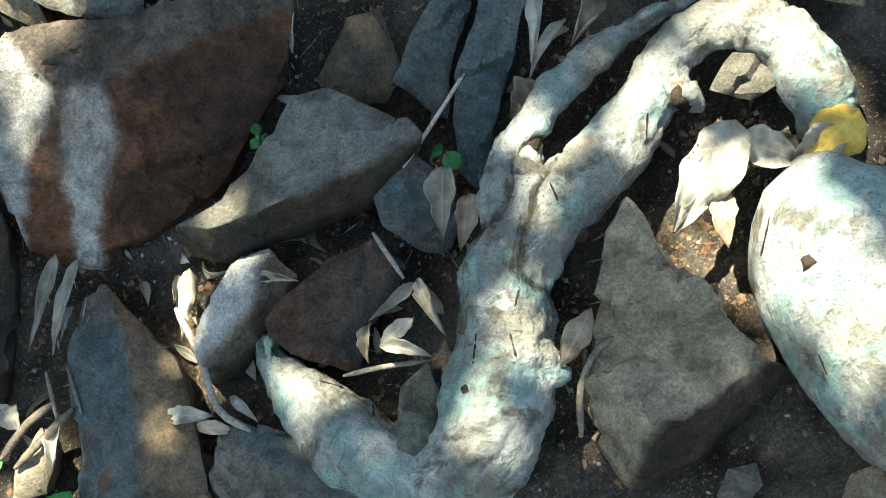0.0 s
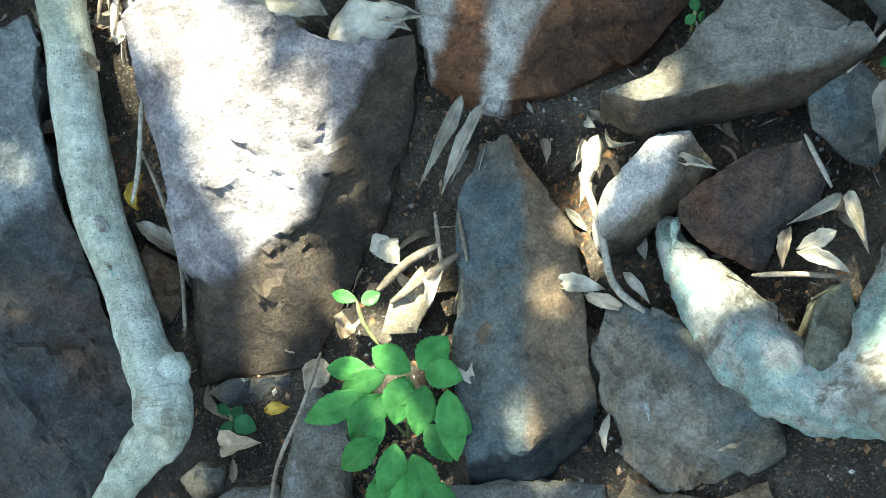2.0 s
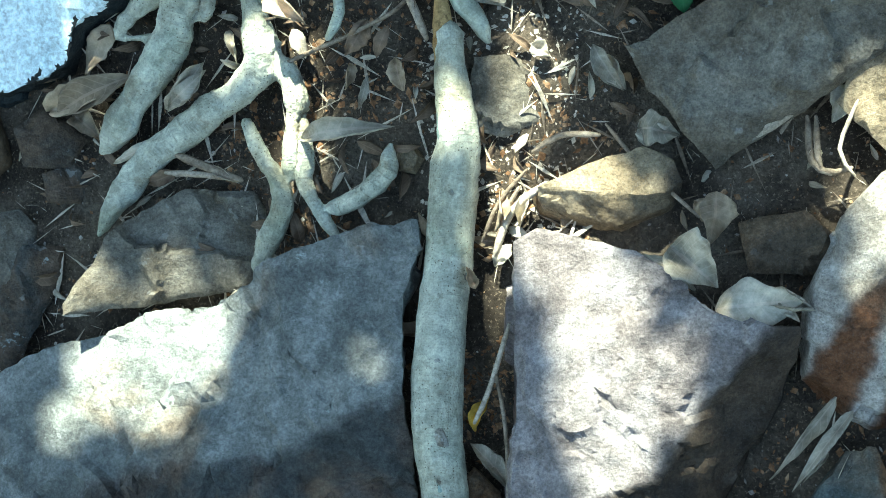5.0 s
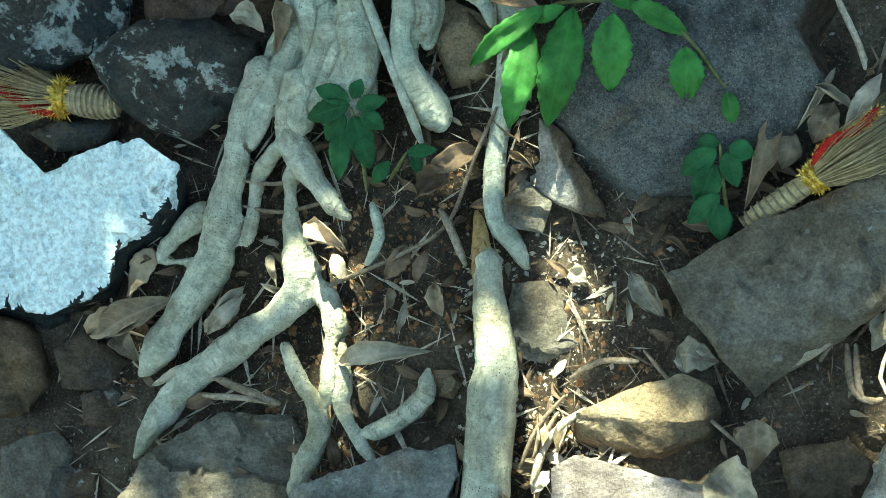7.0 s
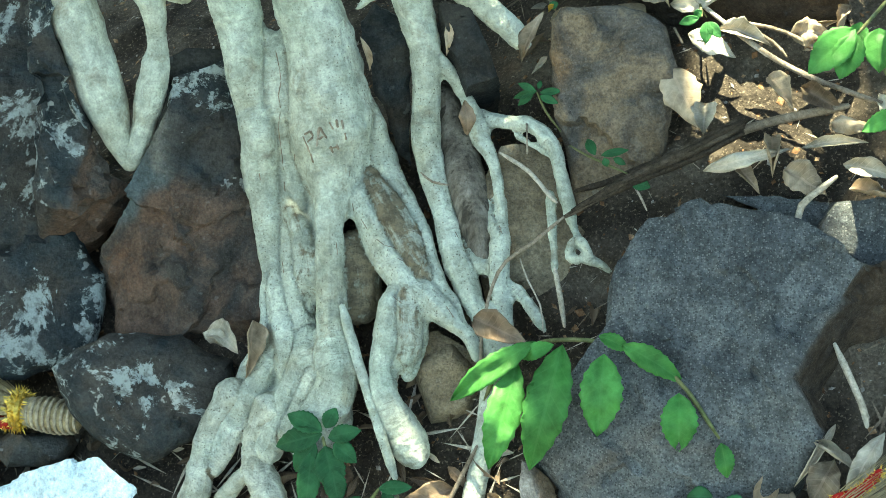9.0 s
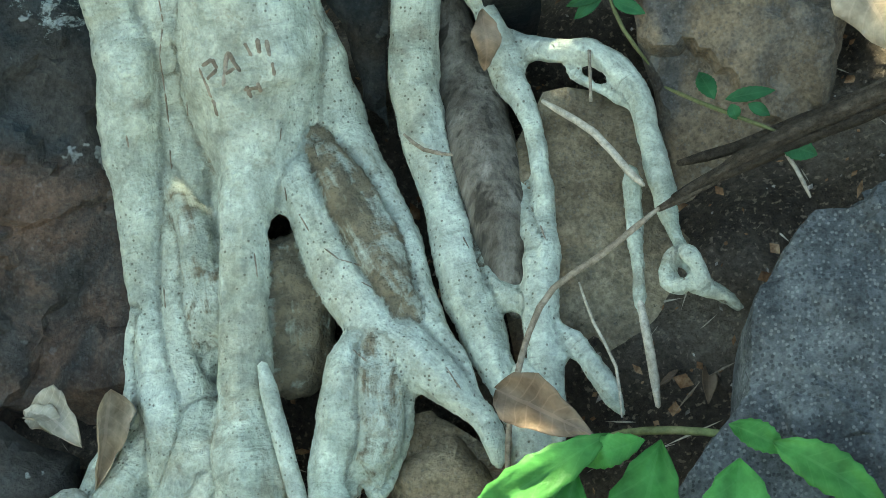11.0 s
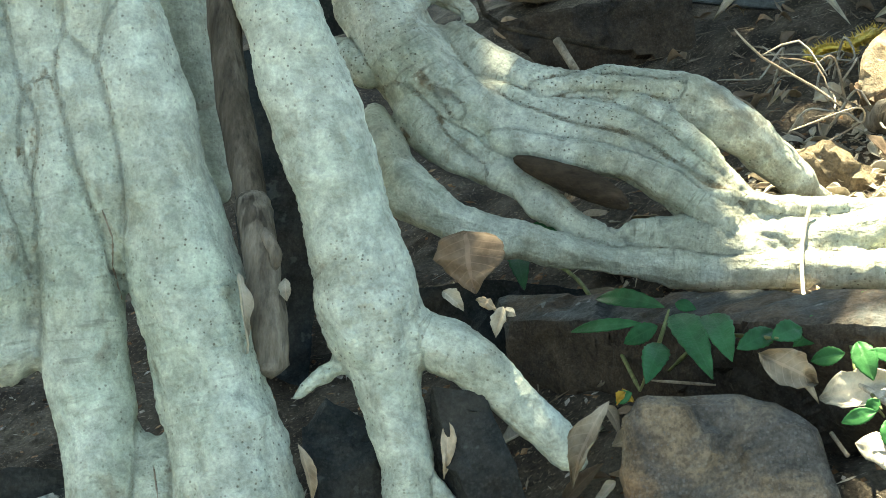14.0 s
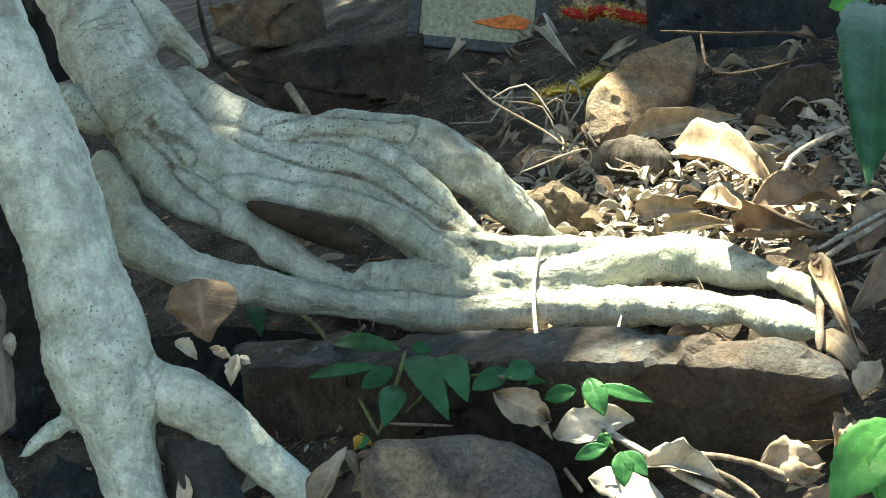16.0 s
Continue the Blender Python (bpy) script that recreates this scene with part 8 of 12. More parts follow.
leaf((0.867, 0.910, 0.518), (0.890, 0.845, 0.523), 0.026, (-0.11, -0.32, 0.94), LEAF_GREY, 'bleached grey dead leaf, curled and dry', None, curl=0.28, fold=0.95, wavy=0.18, jag=0.45, twist=-0.22, shape=0.54, cup=-1.55, seed=157)
leaf((0.660, 0.596, 0.364), (0.707, 0.591, 0.381), 0.026, (0.14, -0.25, 0.96), LEAF_GREY, 'bleached grey dead leaf, curled and dry', None, curl=0.04, fold=0.7, wavy=0.24, jag=0.45, twist=-0.66, shape=0.34, cup=1.9, seed=158)
leaf((0.625, 0.614, 0.356), (0.644, 0.600, 0.360), 0.020, (-0.31, -0.17, 0.94), LEAF_GREY, 'bleached grey dead leaf, curled and dry', None, curl=0.1, fold=0.45, wavy=0.3, jag=0.45, twist=-1.1, shape=0.39, cup=2.25, seed=159)
leaf((0.340, 0.633, 0.250), (0.326, 0.610, 0.237), 0.034, (-0.04, -0.21, 0.98), LEAF_DRY, 'dry tan dead leaf lying on the ground', None, curl=0.16, fold=0.2, wavy=0.12, jag=0.45, twist=0.88, shape=0.44, cup=-0.5, seed=160)
leaf((0.144, 1.276, 0.309), (0.176, 1.233, 0.295), 0.029, (0.20, -0.40, 0.89), LEAF_GREY, 'bleached grey dead leaf, curled and dry', None, curl=0.22, fold=0.95, wavy=0.18, jag=0.45, twist=0.44, shape=0.49, cup=0.85, seed=161)
leaf((0.976, 0.606, 0.491), (0.927, 0.604, 0.471), 0.032, (-0.48, -0.14, 0.86), LEAF_DRY, 'dry tan dead leaf lying on the ground', None, curl=0.28, fold=0.7, wavy=0.24, jag=0.45, twist=0.0, shape=0.54, cup=1.2, seed=162)
leaf((0.753, 0.545, 0.385), (0.752, 0.519, 0.378), 0.024, (-0.26, -0.17, 0.95), LEAF_DRY, 'dry tan dead leaf lying on the ground', None, curl=0.04, fold=0.45, wavy=0.3, jag=0.45, twist=-0.44, shape=0.34, cup=-1.55, seed=163)
leaf((-0.559, 2.053, 0.553), (-0.609, 1.995, 0.476), 0.051, (-0.15, -0.54, 0.82), LEAF_DRY, 'dry tan dead leaf lying on the ground', None, curl=0.04, fold=0.2, wavy=0.12, jag=0.45, twist=-1.1, shape=0.34, cup=-0.5, seed=164)
leaf((-0.684, 1.952, 0.415), (-0.533, 1.965, 0.484), 0.059, (0.08, -0.51, 0.86), LEAF_DRY, 'dry tan dead leaf lying on the ground', None, curl=0.1, fold=0.95, wavy=0.18, jag=0.45, twist=0.88, shape=0.39, cup=0.85, seed=165)
leaf((-0.380, 1.967, 0.547), (-0.446, 1.909, 0.477), 0.050, (0.20, -0.52, 0.83), LEAF_GREY, 'bleached grey dead leaf, curled and dry', None, curl=0.16, fold=0.7, wavy=0.24, jag=0.45, twist=0.44, shape=0.44, cup=1.2, seed=166)
leaf((-0.463, 1.872, 0.442), (-0.553, 1.851, 0.392), 0.034, (0.39, -0.46, 0.80), LEAF_GREY, 'bleached grey dead leaf, curled and dry', None, curl=0.22, fold=0.45, wavy=0.3, jag=0.45, twist=0.0, shape=0.49, cup=-1.55, seed=167)
leaf((-0.260, 2.002, 0.688), (-0.184, 1.950, 0.679), 0.070, (-0.13, -0.56, 0.82), LEAF_DRY, 'dry tan dead leaf lying on the ground', None, curl=0.28, fold=0.2, wavy=0.12, jag=0.45, twist=-0.44, shape=0.54, cup=1.9, seed=168)
leaf((-0.001, 2.057, 0.779), (-0.058, 2.031, 0.729), 0.091, (0.00, -0.58, 0.81), LEAF_BROWN, 'brown withered leaf lying on the ground', None, curl=0.04, fold=0.95, wavy=0.18, jag=0.45, twist=-0.88, shape=0.34, cup=2.25, seed=169)
leaf((-0.073, 1.968, 0.669), (-0.115, 1.925, 0.621), 0.041, (0.22, -0.54, 0.82), LEAF_BROWN, 'brown withered leaf lying on the ground', None, curl=0.1, fold=0.7, wavy=0.24, jag=0.45, twist=1.1, shape=0.39, cup=-0.5, seed=170)
leaf((-0.025, 1.906, 0.641), (-0.010, 1.855, 0.608), 0.038, (-0.28, -0.52, 0.81), LEAF_DRY, 'dry tan dead leaf lying on the ground', None, curl=0.16, fold=0.45, wavy=0.3, jag=0.45, twist=0.66, shape=0.44, cup=0.85, seed=171)
leaf((-0.037, 1.953, 0.671), (-0.058, 1.911, 0.631), 0.033, (-0.09, -0.55, 0.83), LEAF_BROWN, 'brown withered leaf lying on the ground', None, curl=0.22, fold=0.2, wavy=0.12, jag=0.45, twist=0.22, shape=0.49, cup=1.2, seed=172)
leaf((-0.073, 1.890, 0.611), (-0.090, 1.844, 0.568), 0.025, (0.12, -0.52, 0.84), LEAF_GREY, 'bleached grey dead leaf, curled and dry', None, curl=0.28, fold=0.95, wavy=0.18, jag=0.45, twist=-0.22, shape=0.54, cup=-1.55, seed=173)
leaf((-0.104, 1.913, 0.615), (-0.114, 1.877, 0.583), 0.033, (0.31, -0.50, 0.81), LEAF_DRY, 'dry tan dead leaf lying on the ground', None, curl=0.04, fold=0.7, wavy=0.24, jag=0.45, twist=-0.66, shape=0.34, cup=1.9, seed=174)
leaf((-0.327, 1.991, 0.613), (-0.311, 1.937, 0.578), 0.034, (-0.11, -0.55, 0.83), LEAF_GREY, 'bleached grey dead leaf, curled and dry', None, curl=0.1, fold=0.45, wavy=0.3, jag=0.45, twist=-1.1, shape=0.39, cup=2.25, seed=175)
leaf((-0.212, 1.984, 0.624), (-0.186, 1.935, 0.600), 0.031, (0.06, -0.55, 0.84), LEAF_GREY, 'bleached grey dead leaf, curled and dry', None, curl=0.16, fold=0.2, wavy=0.12, jag=0.45, twist=0.88, shape=0.44, cup=-0.5, seed=176)
leaf((-0.397, 2.306, 0.921), (-0.340, 2.270, 0.909), 0.052, (0.30, -0.61, 0.73), LEAF_GREY, 'bleached grey dead leaf, curled and dry', None, curl=0.22, fold=0.95, wavy=0.18, jag=0.45, twist=0.44, shape=0.49, cup=0.85, seed=177)
leaf((0.317, 1.856, 0.739), (0.368, 1.783, 0.704), 0.046, (-0.37, -0.51, 0.78), LEAF_GREY, 'bleached grey dead leaf, curled and dry', None, curl=0.28, fold=0.7, wavy=0.24, jag=0.45, twist=0.0, shape=0.54, cup=1.2, seed=178)
leaf((0.390, 1.719, 0.664), (0.449, 1.720, 0.688), 0.060, (-0.21, -0.49, 0.84), LEAF_GREY, 'bleached grey dead leaf, curled and dry', None, curl=0.04, fold=0.45, wavy=0.3, jag=0.45, twist=-0.44, shape=0.34, cup=-1.55, seed=179)
leaf((0.547, 2.010, 0.963), (0.499, 1.895, 0.857), 0.071, (-0.06, -0.60, 0.80), LEAF_DRY, 'dry tan dead leaf lying on the ground', None, curl=0.1, fold=0.2, wavy=0.12, jag=0.45, twist=-0.88, shape=0.39, cup=1.9, seed=180)
leaf((0.665, 1.983, 1.009), (0.590, 2.030, 1.021), 0.033, (0.11, -0.60, 0.79), LEAF_GREY, 'bleached grey dead leaf, curled and dry', None, curl=0.16, fold=0.95, wavy=0.18, jag=0.45, twist=1.1, shape=0.44, cup=2.25, seed=181)
leaf((0.710, 2.021, 1.057), (0.655, 1.941, 0.972), 0.037, (-0.39, -0.57, 0.72), LEAF_GREY, 'bleached grey dead leaf, curled and dry', None, curl=0.22, fold=0.7, wavy=0.24, jag=0.45, twist=0.66, shape=0.49, cup=-0.5, seed=182)
leaf((0.641, 2.011, 1.001), (0.607, 1.962, 0.950), 0.059, (-0.19, -0.60, 0.78), LEAF_DRY, 'dry tan dead leaf lying on the ground', None, curl=0.28, fold=0.45, wavy=0.3, jag=0.45, twist=0.22, shape=0.54, cup=0.85, seed=183)
leaf((0.721, 1.723, 0.798), (0.701, 1.677, 0.755), 0.051, (-0.01, -0.52, 0.85), LEAF_GREY, 'bleached grey dead leaf, curled and dry', None, curl=0.04, fold=0.2, wavy=0.12, jag=0.45, twist=-0.22, shape=0.34, cup=1.2, seed=184)
leaf((0.049, 2.074, 0.814), (-0.056, 2.054, 0.752), 0.063, (-0.30, -0.57, 0.77), LEAF_BROWN, 'brown withered leaf lying on the ground', None, curl=0.1, fold=0.95, wavy=0.18, jag=0.45, twist=-0.66, shape=0.39, cup=-1.55, seed=185)
leaf((0.207, 1.672, 0.559), (0.196, 1.623, 0.519), 0.037, (-0.16, -0.47, 0.87), LEAF_GREY, 'bleached grey dead leaf, curled and dry', None, curl=0.16, fold=0.7, wavy=0.24, jag=0.45, twist=-1.1, shape=0.44, cup=1.9, seed=186)
leaf((0.639, 2.046, 1.045), (0.580, 1.982, 0.963), 0.031, (-0.09, -0.62, 0.78), LEAF_GREY, 'bleached grey dead leaf, curled and dry', None, curl=0.22, fold=0.45, wavy=0.3, jag=0.45, twist=0.88, shape=0.49, cup=2.25, seed=187)
leaf((0.575, 1.999, 0.946), (0.561, 1.947, 0.903), 0.048, (0.13, -0.59, 0.80), LEAF_DRY, 'dry tan dead leaf lying on the ground', None, curl=0.28, fold=0.2, wavy=0.12, jag=0.45, twist=0.44, shape=0.54, cup=-0.5, seed=188)
leaf((-0.548, 2.085, 0.589), (-0.515, 2.116, 0.635), 0.040, (-0.06, -0.56, 0.83), LEAF_DRY, 'dry tan dead leaf lying on the ground', None, curl=0.04, fold=0.95, wavy=0.18, jag=0.45, twist=0.0, shape=0.34, cup=0.85, seed=189)
leaf((-0.630, 1.936, 0.424), (-0.577, 1.892, 0.412), 0.054, (0.16, -0.50, 0.85), LEAF_DRY, 'dry tan dead leaf lying on the ground', None, curl=0.1, fold=0.7, wavy=0.24, jag=0.45, twist=-0.44, shape=0.39, cup=1.2, seed=190)
leaf((0.485, 1.609, 0.624), (0.538, 1.567, 0.620), 0.059, (0.06, -0.47, 0.88), LEAF_DRY, 'dry tan dead leaf lying on the ground', None, curl=0.16, fold=0.45, wavy=0.3, jag=0.45, twist=-0.88, shape=0.44, cup=-1.55, seed=191)
leaf((-0.364, 1.812, 0.437), (-0.310, 1.777, 0.433), 0.033, (-0.20, -0.48, 0.85), LEAF_GREY, 'bleached grey dead leaf, curled and dry', None, curl=0.22, fold=0.2, wavy=0.12, jag=0.45, twist=1.1, shape=0.49, cup=1.9, seed=192)
leaf((0.104, 2.059, 0.820), (0.149, 2.029, 0.809), 0.038, (-0.13, -0.59, 0.80), LEAF_DRY, 'dry tan dead leaf lying on the ground', None, curl=0.28, fold=0.95, wavy=0.18, jag=0.45, twist=0.66, shape=0.54, cup=2.25, seed=193)
leaf((0.214, 1.877, 0.712), (0.243, 1.855, 0.709), 0.035, (0.04, -0.54, 0.84), LEAF_GREY, 'bleached grey dead leaf, curled and dry', None, curl=0.04, fold=0.7, wavy=0.24, jag=0.45, twist=0.22, shape=0.34, cup=-0.5, seed=194)
leaf((-0.430, 1.815, 0.413), (-0.484, 1.808, 0.386), 0.032, (0.38, -0.44, 0.81), LEAF_BROWN, 'brown withered leaf lying on the ground', None, curl=0.1, fold=0.45, wavy=0.3, jag=0.45, twist=-0.22, shape=0.39, cup=0.85, seed=195)
leaf((0.366, 2.554, 1.368), (0.418, 2.452, 1.316), 0.066, (-0.39, -0.70, 0.60), LEAF_DRY, 'dry tan dead leaf lying on the ground', None, curl=0.04, fold=0.2, wavy=0.12, jag=0.45, twist=-1.1, shape=0.34, cup=-0.5, seed=196)
leaf((0.425, 2.488, 1.345), (0.421, 2.442, 1.311), 0.047, (-0.22, -0.72, 0.66), LEAF_GREY, 'bleached grey dead leaf, curled and dry', None, curl=0.1, fold=0.95, wavy=0.18, jag=0.45, twist=0.88, shape=0.39, cup=0.85, seed=197)
leaf((0.523, 2.506, 1.397), (0.561, 2.449, 1.370), 0.040, (-0.05, -0.74, 0.67), LEAF_DRY, 'dry tan dead leaf lying on the ground', None, curl=0.16, fold=0.7, wavy=0.24, jag=0.45, twist=0.44, shape=0.44, cup=1.2, seed=198)
leaf((0.422, 2.390, 1.274), (0.561, 2.392, 1.330), 0.039, (0.18, -0.69, 0.70), LEAF_GREY, 'bleached grey dead leaf, curled and dry', None, curl=0.22, fold=0.45, wavy=0.3, jag=0.45, twist=0.0, shape=0.49, cup=-1.55, seed=199)
leaf((0.575, 2.390, 1.334), (0.676, 2.375, 1.363), 0.034, (-0.36, -0.68, 0.64), LEAF_GREY, 'bleached grey dead leaf, curled and dry', None, curl=0.28, fold=0.2, wavy=0.12, jag=0.45, twist=-0.44, shape=0.54, cup=1.9, seed=200)
leaf((0.529, 2.415, 1.334), (0.531, 2.358, 1.294), 0.054, (-0.16, -0.72, 0.68), LEAF_DRY, 'dry tan dead leaf lying on the ground', None, curl=0.04, fold=0.95, wavy=0.18, jag=0.45, twist=-0.88, shape=0.34, cup=2.25, seed=201)
leaf((0.547, 2.364, 1.305), (0.615, 2.322, 1.290), 0.054, (0.04, -0.70, 0.71), LEAF_DRY, 'dry tan dead leaf lying on the ground', None, curl=0.1, fold=0.7, wavy=0.24, jag=0.45, twist=1.1, shape=0.39, cup=-0.5, seed=202)
leaf((0.588, 2.517, 1.430), (0.652, 2.482, 1.431), 0.042, (-0.44, -0.69, 0.58), LEAF_BROWN, 'brown withered leaf lying on the ground', None, curl=0.16, fold=0.45, wavy=0.3, jag=0.45, twist=0.66, shape=0.44, cup=0.85, seed=203)
leaf((0.638, 2.354, 1.331), (0.725, 2.323, 1.333), 0.039, (-0.29, -0.69, 0.66), LEAF_GREY, 'bleached grey dead leaf, curled and dry', None, curl=0.22, fold=0.2, wavy=0.12, jag=0.45, twist=0.22, shape=0.49, cup=1.2, seed=204)
leaf((-0.406, 2.309, 0.912), (-0.345, 2.279, 0.906), 0.044, (0.21, -0.62, 0.75), LEAF_GREY, 'bleached grey dead leaf, curled and dry', None, curl=0.28, fold=0.95, wavy=0.18, jag=0.45, twist=-0.22, shape=0.54, cup=-1.55, seed=205)
leaf((-0.319, 2.321, 0.940), (-0.324, 2.252, 0.866), 0.057, (0.37, -0.59, 0.72), LEAF_DRY, 'dry tan dead leaf lying on the ground', None, curl=0.04, fold=0.7, wavy=0.24, jag=0.45, twist=-0.66, shape=0.34, cup=1.9, seed=206)
leaf((0.060, 2.209, 1.073), (0.146, 2.152, 1.076), 0.055, (-0.22, -0.65, 0.73), LEAF_BROWN, 'large withered brown leaf caught on the roots', None, curl=0.12, fold=0.35, wavy=0.16, jag=0.3, twist=0.5, shape=0.45, cup=0.8, seed=207)
leaf((0.393, 2.600, 1.413), (0.471, 2.545, 1.404), 0.038, (-0.11, -0.75, 0.65), LEAF_GREY, 'bleached grey dead leaf, curled and dry', None, curl=0.16, fold=0.2, wavy=0.12, jag=0.45, twist=0.88, shape=0.44, cup=-0.5, seed=208)
leaf((0.441, 2.598, 1.429), (0.527, 2.550, 1.429), 0.035, (0.08, -0.75, 0.66), LEAF_GREY, 'bleached grey dead leaf, curled and dry', None, curl=0.22, fold=0.95, wavy=0.18, jag=0.45, twist=0.44, shape=0.49, cup=0.85, seed=209)
leaf((0.574, 2.477, 1.396), (0.638, 2.428, 1.386), 0.049, (-0.44, -0.68, 0.59), LEAF_BROWN, 'brown withered leaf lying on the ground', None, curl=0.28, fold=0.7, wavy=0.24, jag=0.45, twist=0.0, shape=0.54, cup=1.2, seed=210)
leaf((0.620, 2.416, 1.369), (0.692, 2.391, 1.380), 0.043, (-0.28, -0.70, 0.65), LEAF_DRY, 'dry tan dead leaf lying on the ground', None, curl=0.04, fold=0.45, wavy=0.3, jag=0.45, twist=-0.44, shape=0.34, cup=-1.55, seed=211)
leaf((0.474, 2.390, 1.293), (0.512, 2.343, 1.269), 0.043, (-0.04, -0.71, 0.70), LEAF_DRY, 'dry tan dead leaf lying on the ground', None, curl=0.1, fold=0.2, wavy=0.12, jag=0.45, twist=-0.88, shape=0.39, cup=1.9, seed=212)
leaf((0.649, 2.324, 1.305), (0.721, 2.297, 1.307), 0.048, (0.12, -0.69, 0.72), LEAF_DRY, 'dry tan dead leaf lying on the ground', None, curl=0.16, fold=0.95, wavy=0.18, jag=0.45, twist=1.1, shape=0.44, cup=2.25, seed=213)
leaf((0.555, 2.560, 1.448), (0.620, 2.545, 1.461), 0.050, (-0.35, -0.72, 0.60), LEAF_DRY, 'dry tan dead leaf lying on the ground', None, curl=0.22, fold=0.7, wavy=0.24, jag=0.45, twist=0.66, shape=0.49, cup=-0.5, seed=214)
leaf((0.692, 2.440, 1.416), (0.726, 2.374, 1.382), 0.036, (-0.21, -0.72, 0.66), LEAF_GREY, 'bleached grey dead leaf, curled and dry', None, curl=0.28, fold=0.45, wavy=0.3, jag=0.45, twist=0.22, shape=0.54, cup=0.85, seed=215)
leaf((-0.014, 2.657, 1.585), (0.000, 2.635, 1.526), 0.075, (-0.30, -0.85, 0.43), LEAF_BROWN, 'brown withered leaf lying on the ground', None, curl=0.04, fold=0.2, wavy=0.12, jag=0.45, twist=-1.1, shape=0.34, cup=-0.5, seed=216)
leaf((0.030, 2.647, 1.511), (0.025, 2.638, 1.480), 0.017, (-0.12, -0.86, 0.50), LEAF_GREY, 'bleached grey dead leaf, curled and dry', None, curl=0.1, fold=0.95, wavy=0.18, jag=0.45, twist=0.88, shape=0.39, cup=0.85, seed=217)
leaf((-0.033, 2.652, 1.520), (-0.010, 2.646, 1.503), 0.019, (0.13, -0.85, 0.51), LEAF_GREY, 'bleached grey dead leaf, curled and dry', None, curl=0.16, fold=0.7, wavy=0.24, jag=0.45, twist=0.44, shape=0.44, cup=1.2, seed=218)
leaf((0.002, 2.650, 1.516), (0.024, 2.647, 1.506), 0.016, (0.31, -0.81, 0.50), LEAF_DRY, 'dry tan dead leaf lying on the ground', None, curl=0.22, fold=0.45, wavy=0.3, jag=0.45, twist=0.0, shape=0.49, cup=-1.55, seed=219)
leaf((0.143, 2.594, 1.438), (0.114, 2.565, 1.353), 0.041, (-0.28, -0.81, 0.51), LEAF_DRY, 'dry tan dead leaf lying on the ground', None, curl=0.28, fold=0.2, wavy=0.12, jag=0.45, twist=-0.44, shape=0.54, cup=1.9, seed=220)
leaf((0.157, 2.586, 1.356), (0.132, 2.575, 1.324), 0.019, (-0.08, -0.81, 0.58), LEAF_GREY, 'bleached grey dead leaf, curled and dry', None, curl=0.04, fold=0.95, wavy=0.18, jag=0.45, twist=-0.88, shape=0.34, cup=2.25, seed=221)
leaf((-0.017, 2.608, 1.396), (-0.016, 2.589, 1.341), 0.016, (0.22, -0.80, 0.56), LEAF_DRY, 'dry tan dead leaf lying on the ground', None, curl=0.1, fold=0.7, wavy=0.24, jag=0.45, twist=1.1, shape=0.39, cup=-0.5, seed=222)
leaf((0.293, 2.640, 1.486), (0.354, 2.631, 1.462), 0.044, (-0.43, -0.78, 0.45), LEAF_DRY, 'dry tan dead leaf lying on the ground', None, curl=0.16, fold=0.45, wavy=0.3, jag=0.45, twist=0.66, shape=0.44, cup=0.85, seed=223)
leaf((-0.192, 2.626, 1.529), (-0.188, 2.619, 1.507), 0.016, (-0.00, -0.87, 0.50), LEAF_GREY, 'bleached grey dead leaf, curled and dry', None, curl=0.22, fold=0.2, wavy=0.12, jag=0.45, twist=0.22, shape=0.49, cup=1.2, seed=224)
leaf((0.021, 2.532, 1.290), (0.029, 2.503, 1.237), 0.043, (0.10, -0.78, 0.62), LEAF_BROWN, 'brown withered leaf lying on the ground', None, curl=0.28, fold=0.95, wavy=0.18, jag=0.45, twist=-0.22, shape=0.54, cup=-1.55, seed=225)
leaf((-0.239, 2.626, 1.530), (-0.223, 2.601, 1.454), 0.019, (0.42, -0.77, 0.48), LEAF_GREY, 'bleached grey dead leaf, curled and dry', None, curl=0.04, fold=0.7, wavy=0.24, jag=0.45, twist=-0.66, shape=0.34, cup=1.9, seed=226)
leaf((0.160, 2.622, 1.439), (0.153, 2.618, 1.425), 0.017, (-0.28, -0.82, 0.50), LEAF_YELLOW, 'freshly fallen yellow leaf on the ground', None, curl=0.1, fold=0.45, wavy=0.3, jag=0.45, twist=-1.1, shape=0.39, cup=2.25, seed=227)
leaf((0.040, 2.647, 1.510), (0.035, 2.646, 1.501), 0.013, (-0.02, -0.86, 0.51), LEAF_GREY, 'bleached grey dead leaf, curled and dry', None, curl=0.16, fold=0.2, wavy=0.12, jag=0.45, twist=0.88, shape=0.44, cup=-0.5, seed=228)
leaf((-0.166, 2.590, 1.365), (-0.147, 2.570, 1.312), 0.014, (0.29, -0.77, 0.56), LEAF_DRY, 'dry tan dead leaf lying on the ground', None, curl=0.22, fold=0.95, wavy=0.18, jag=0.45, twist=0.44, shape=0.49, cup=0.85, seed=229)
leaf((0.641, 3.641, 1.587), (0.805, 3.569, 1.646), 0.055, (-0.32, -0.87, 0.37), LEAF_DRY, 'dry tan dead leaf lying on the ground', None, curl=0.1, fold=0.95, wavy=0.18, jag=0.45, twist=0.88, shape=0.39, cup=0.85, seed=231)
leaf((0.589, 3.296, 1.537), (0.664, 3.238, 1.561), 0.046, (-0.11, -0.89, 0.44), LEAF_DRY, 'dry tan dead leaf lying on the ground', None, curl=0.16, fold=0.7, wavy=0.24, jag=0.45, twist=0.44, shape=0.44, cup=1.2, seed=232)
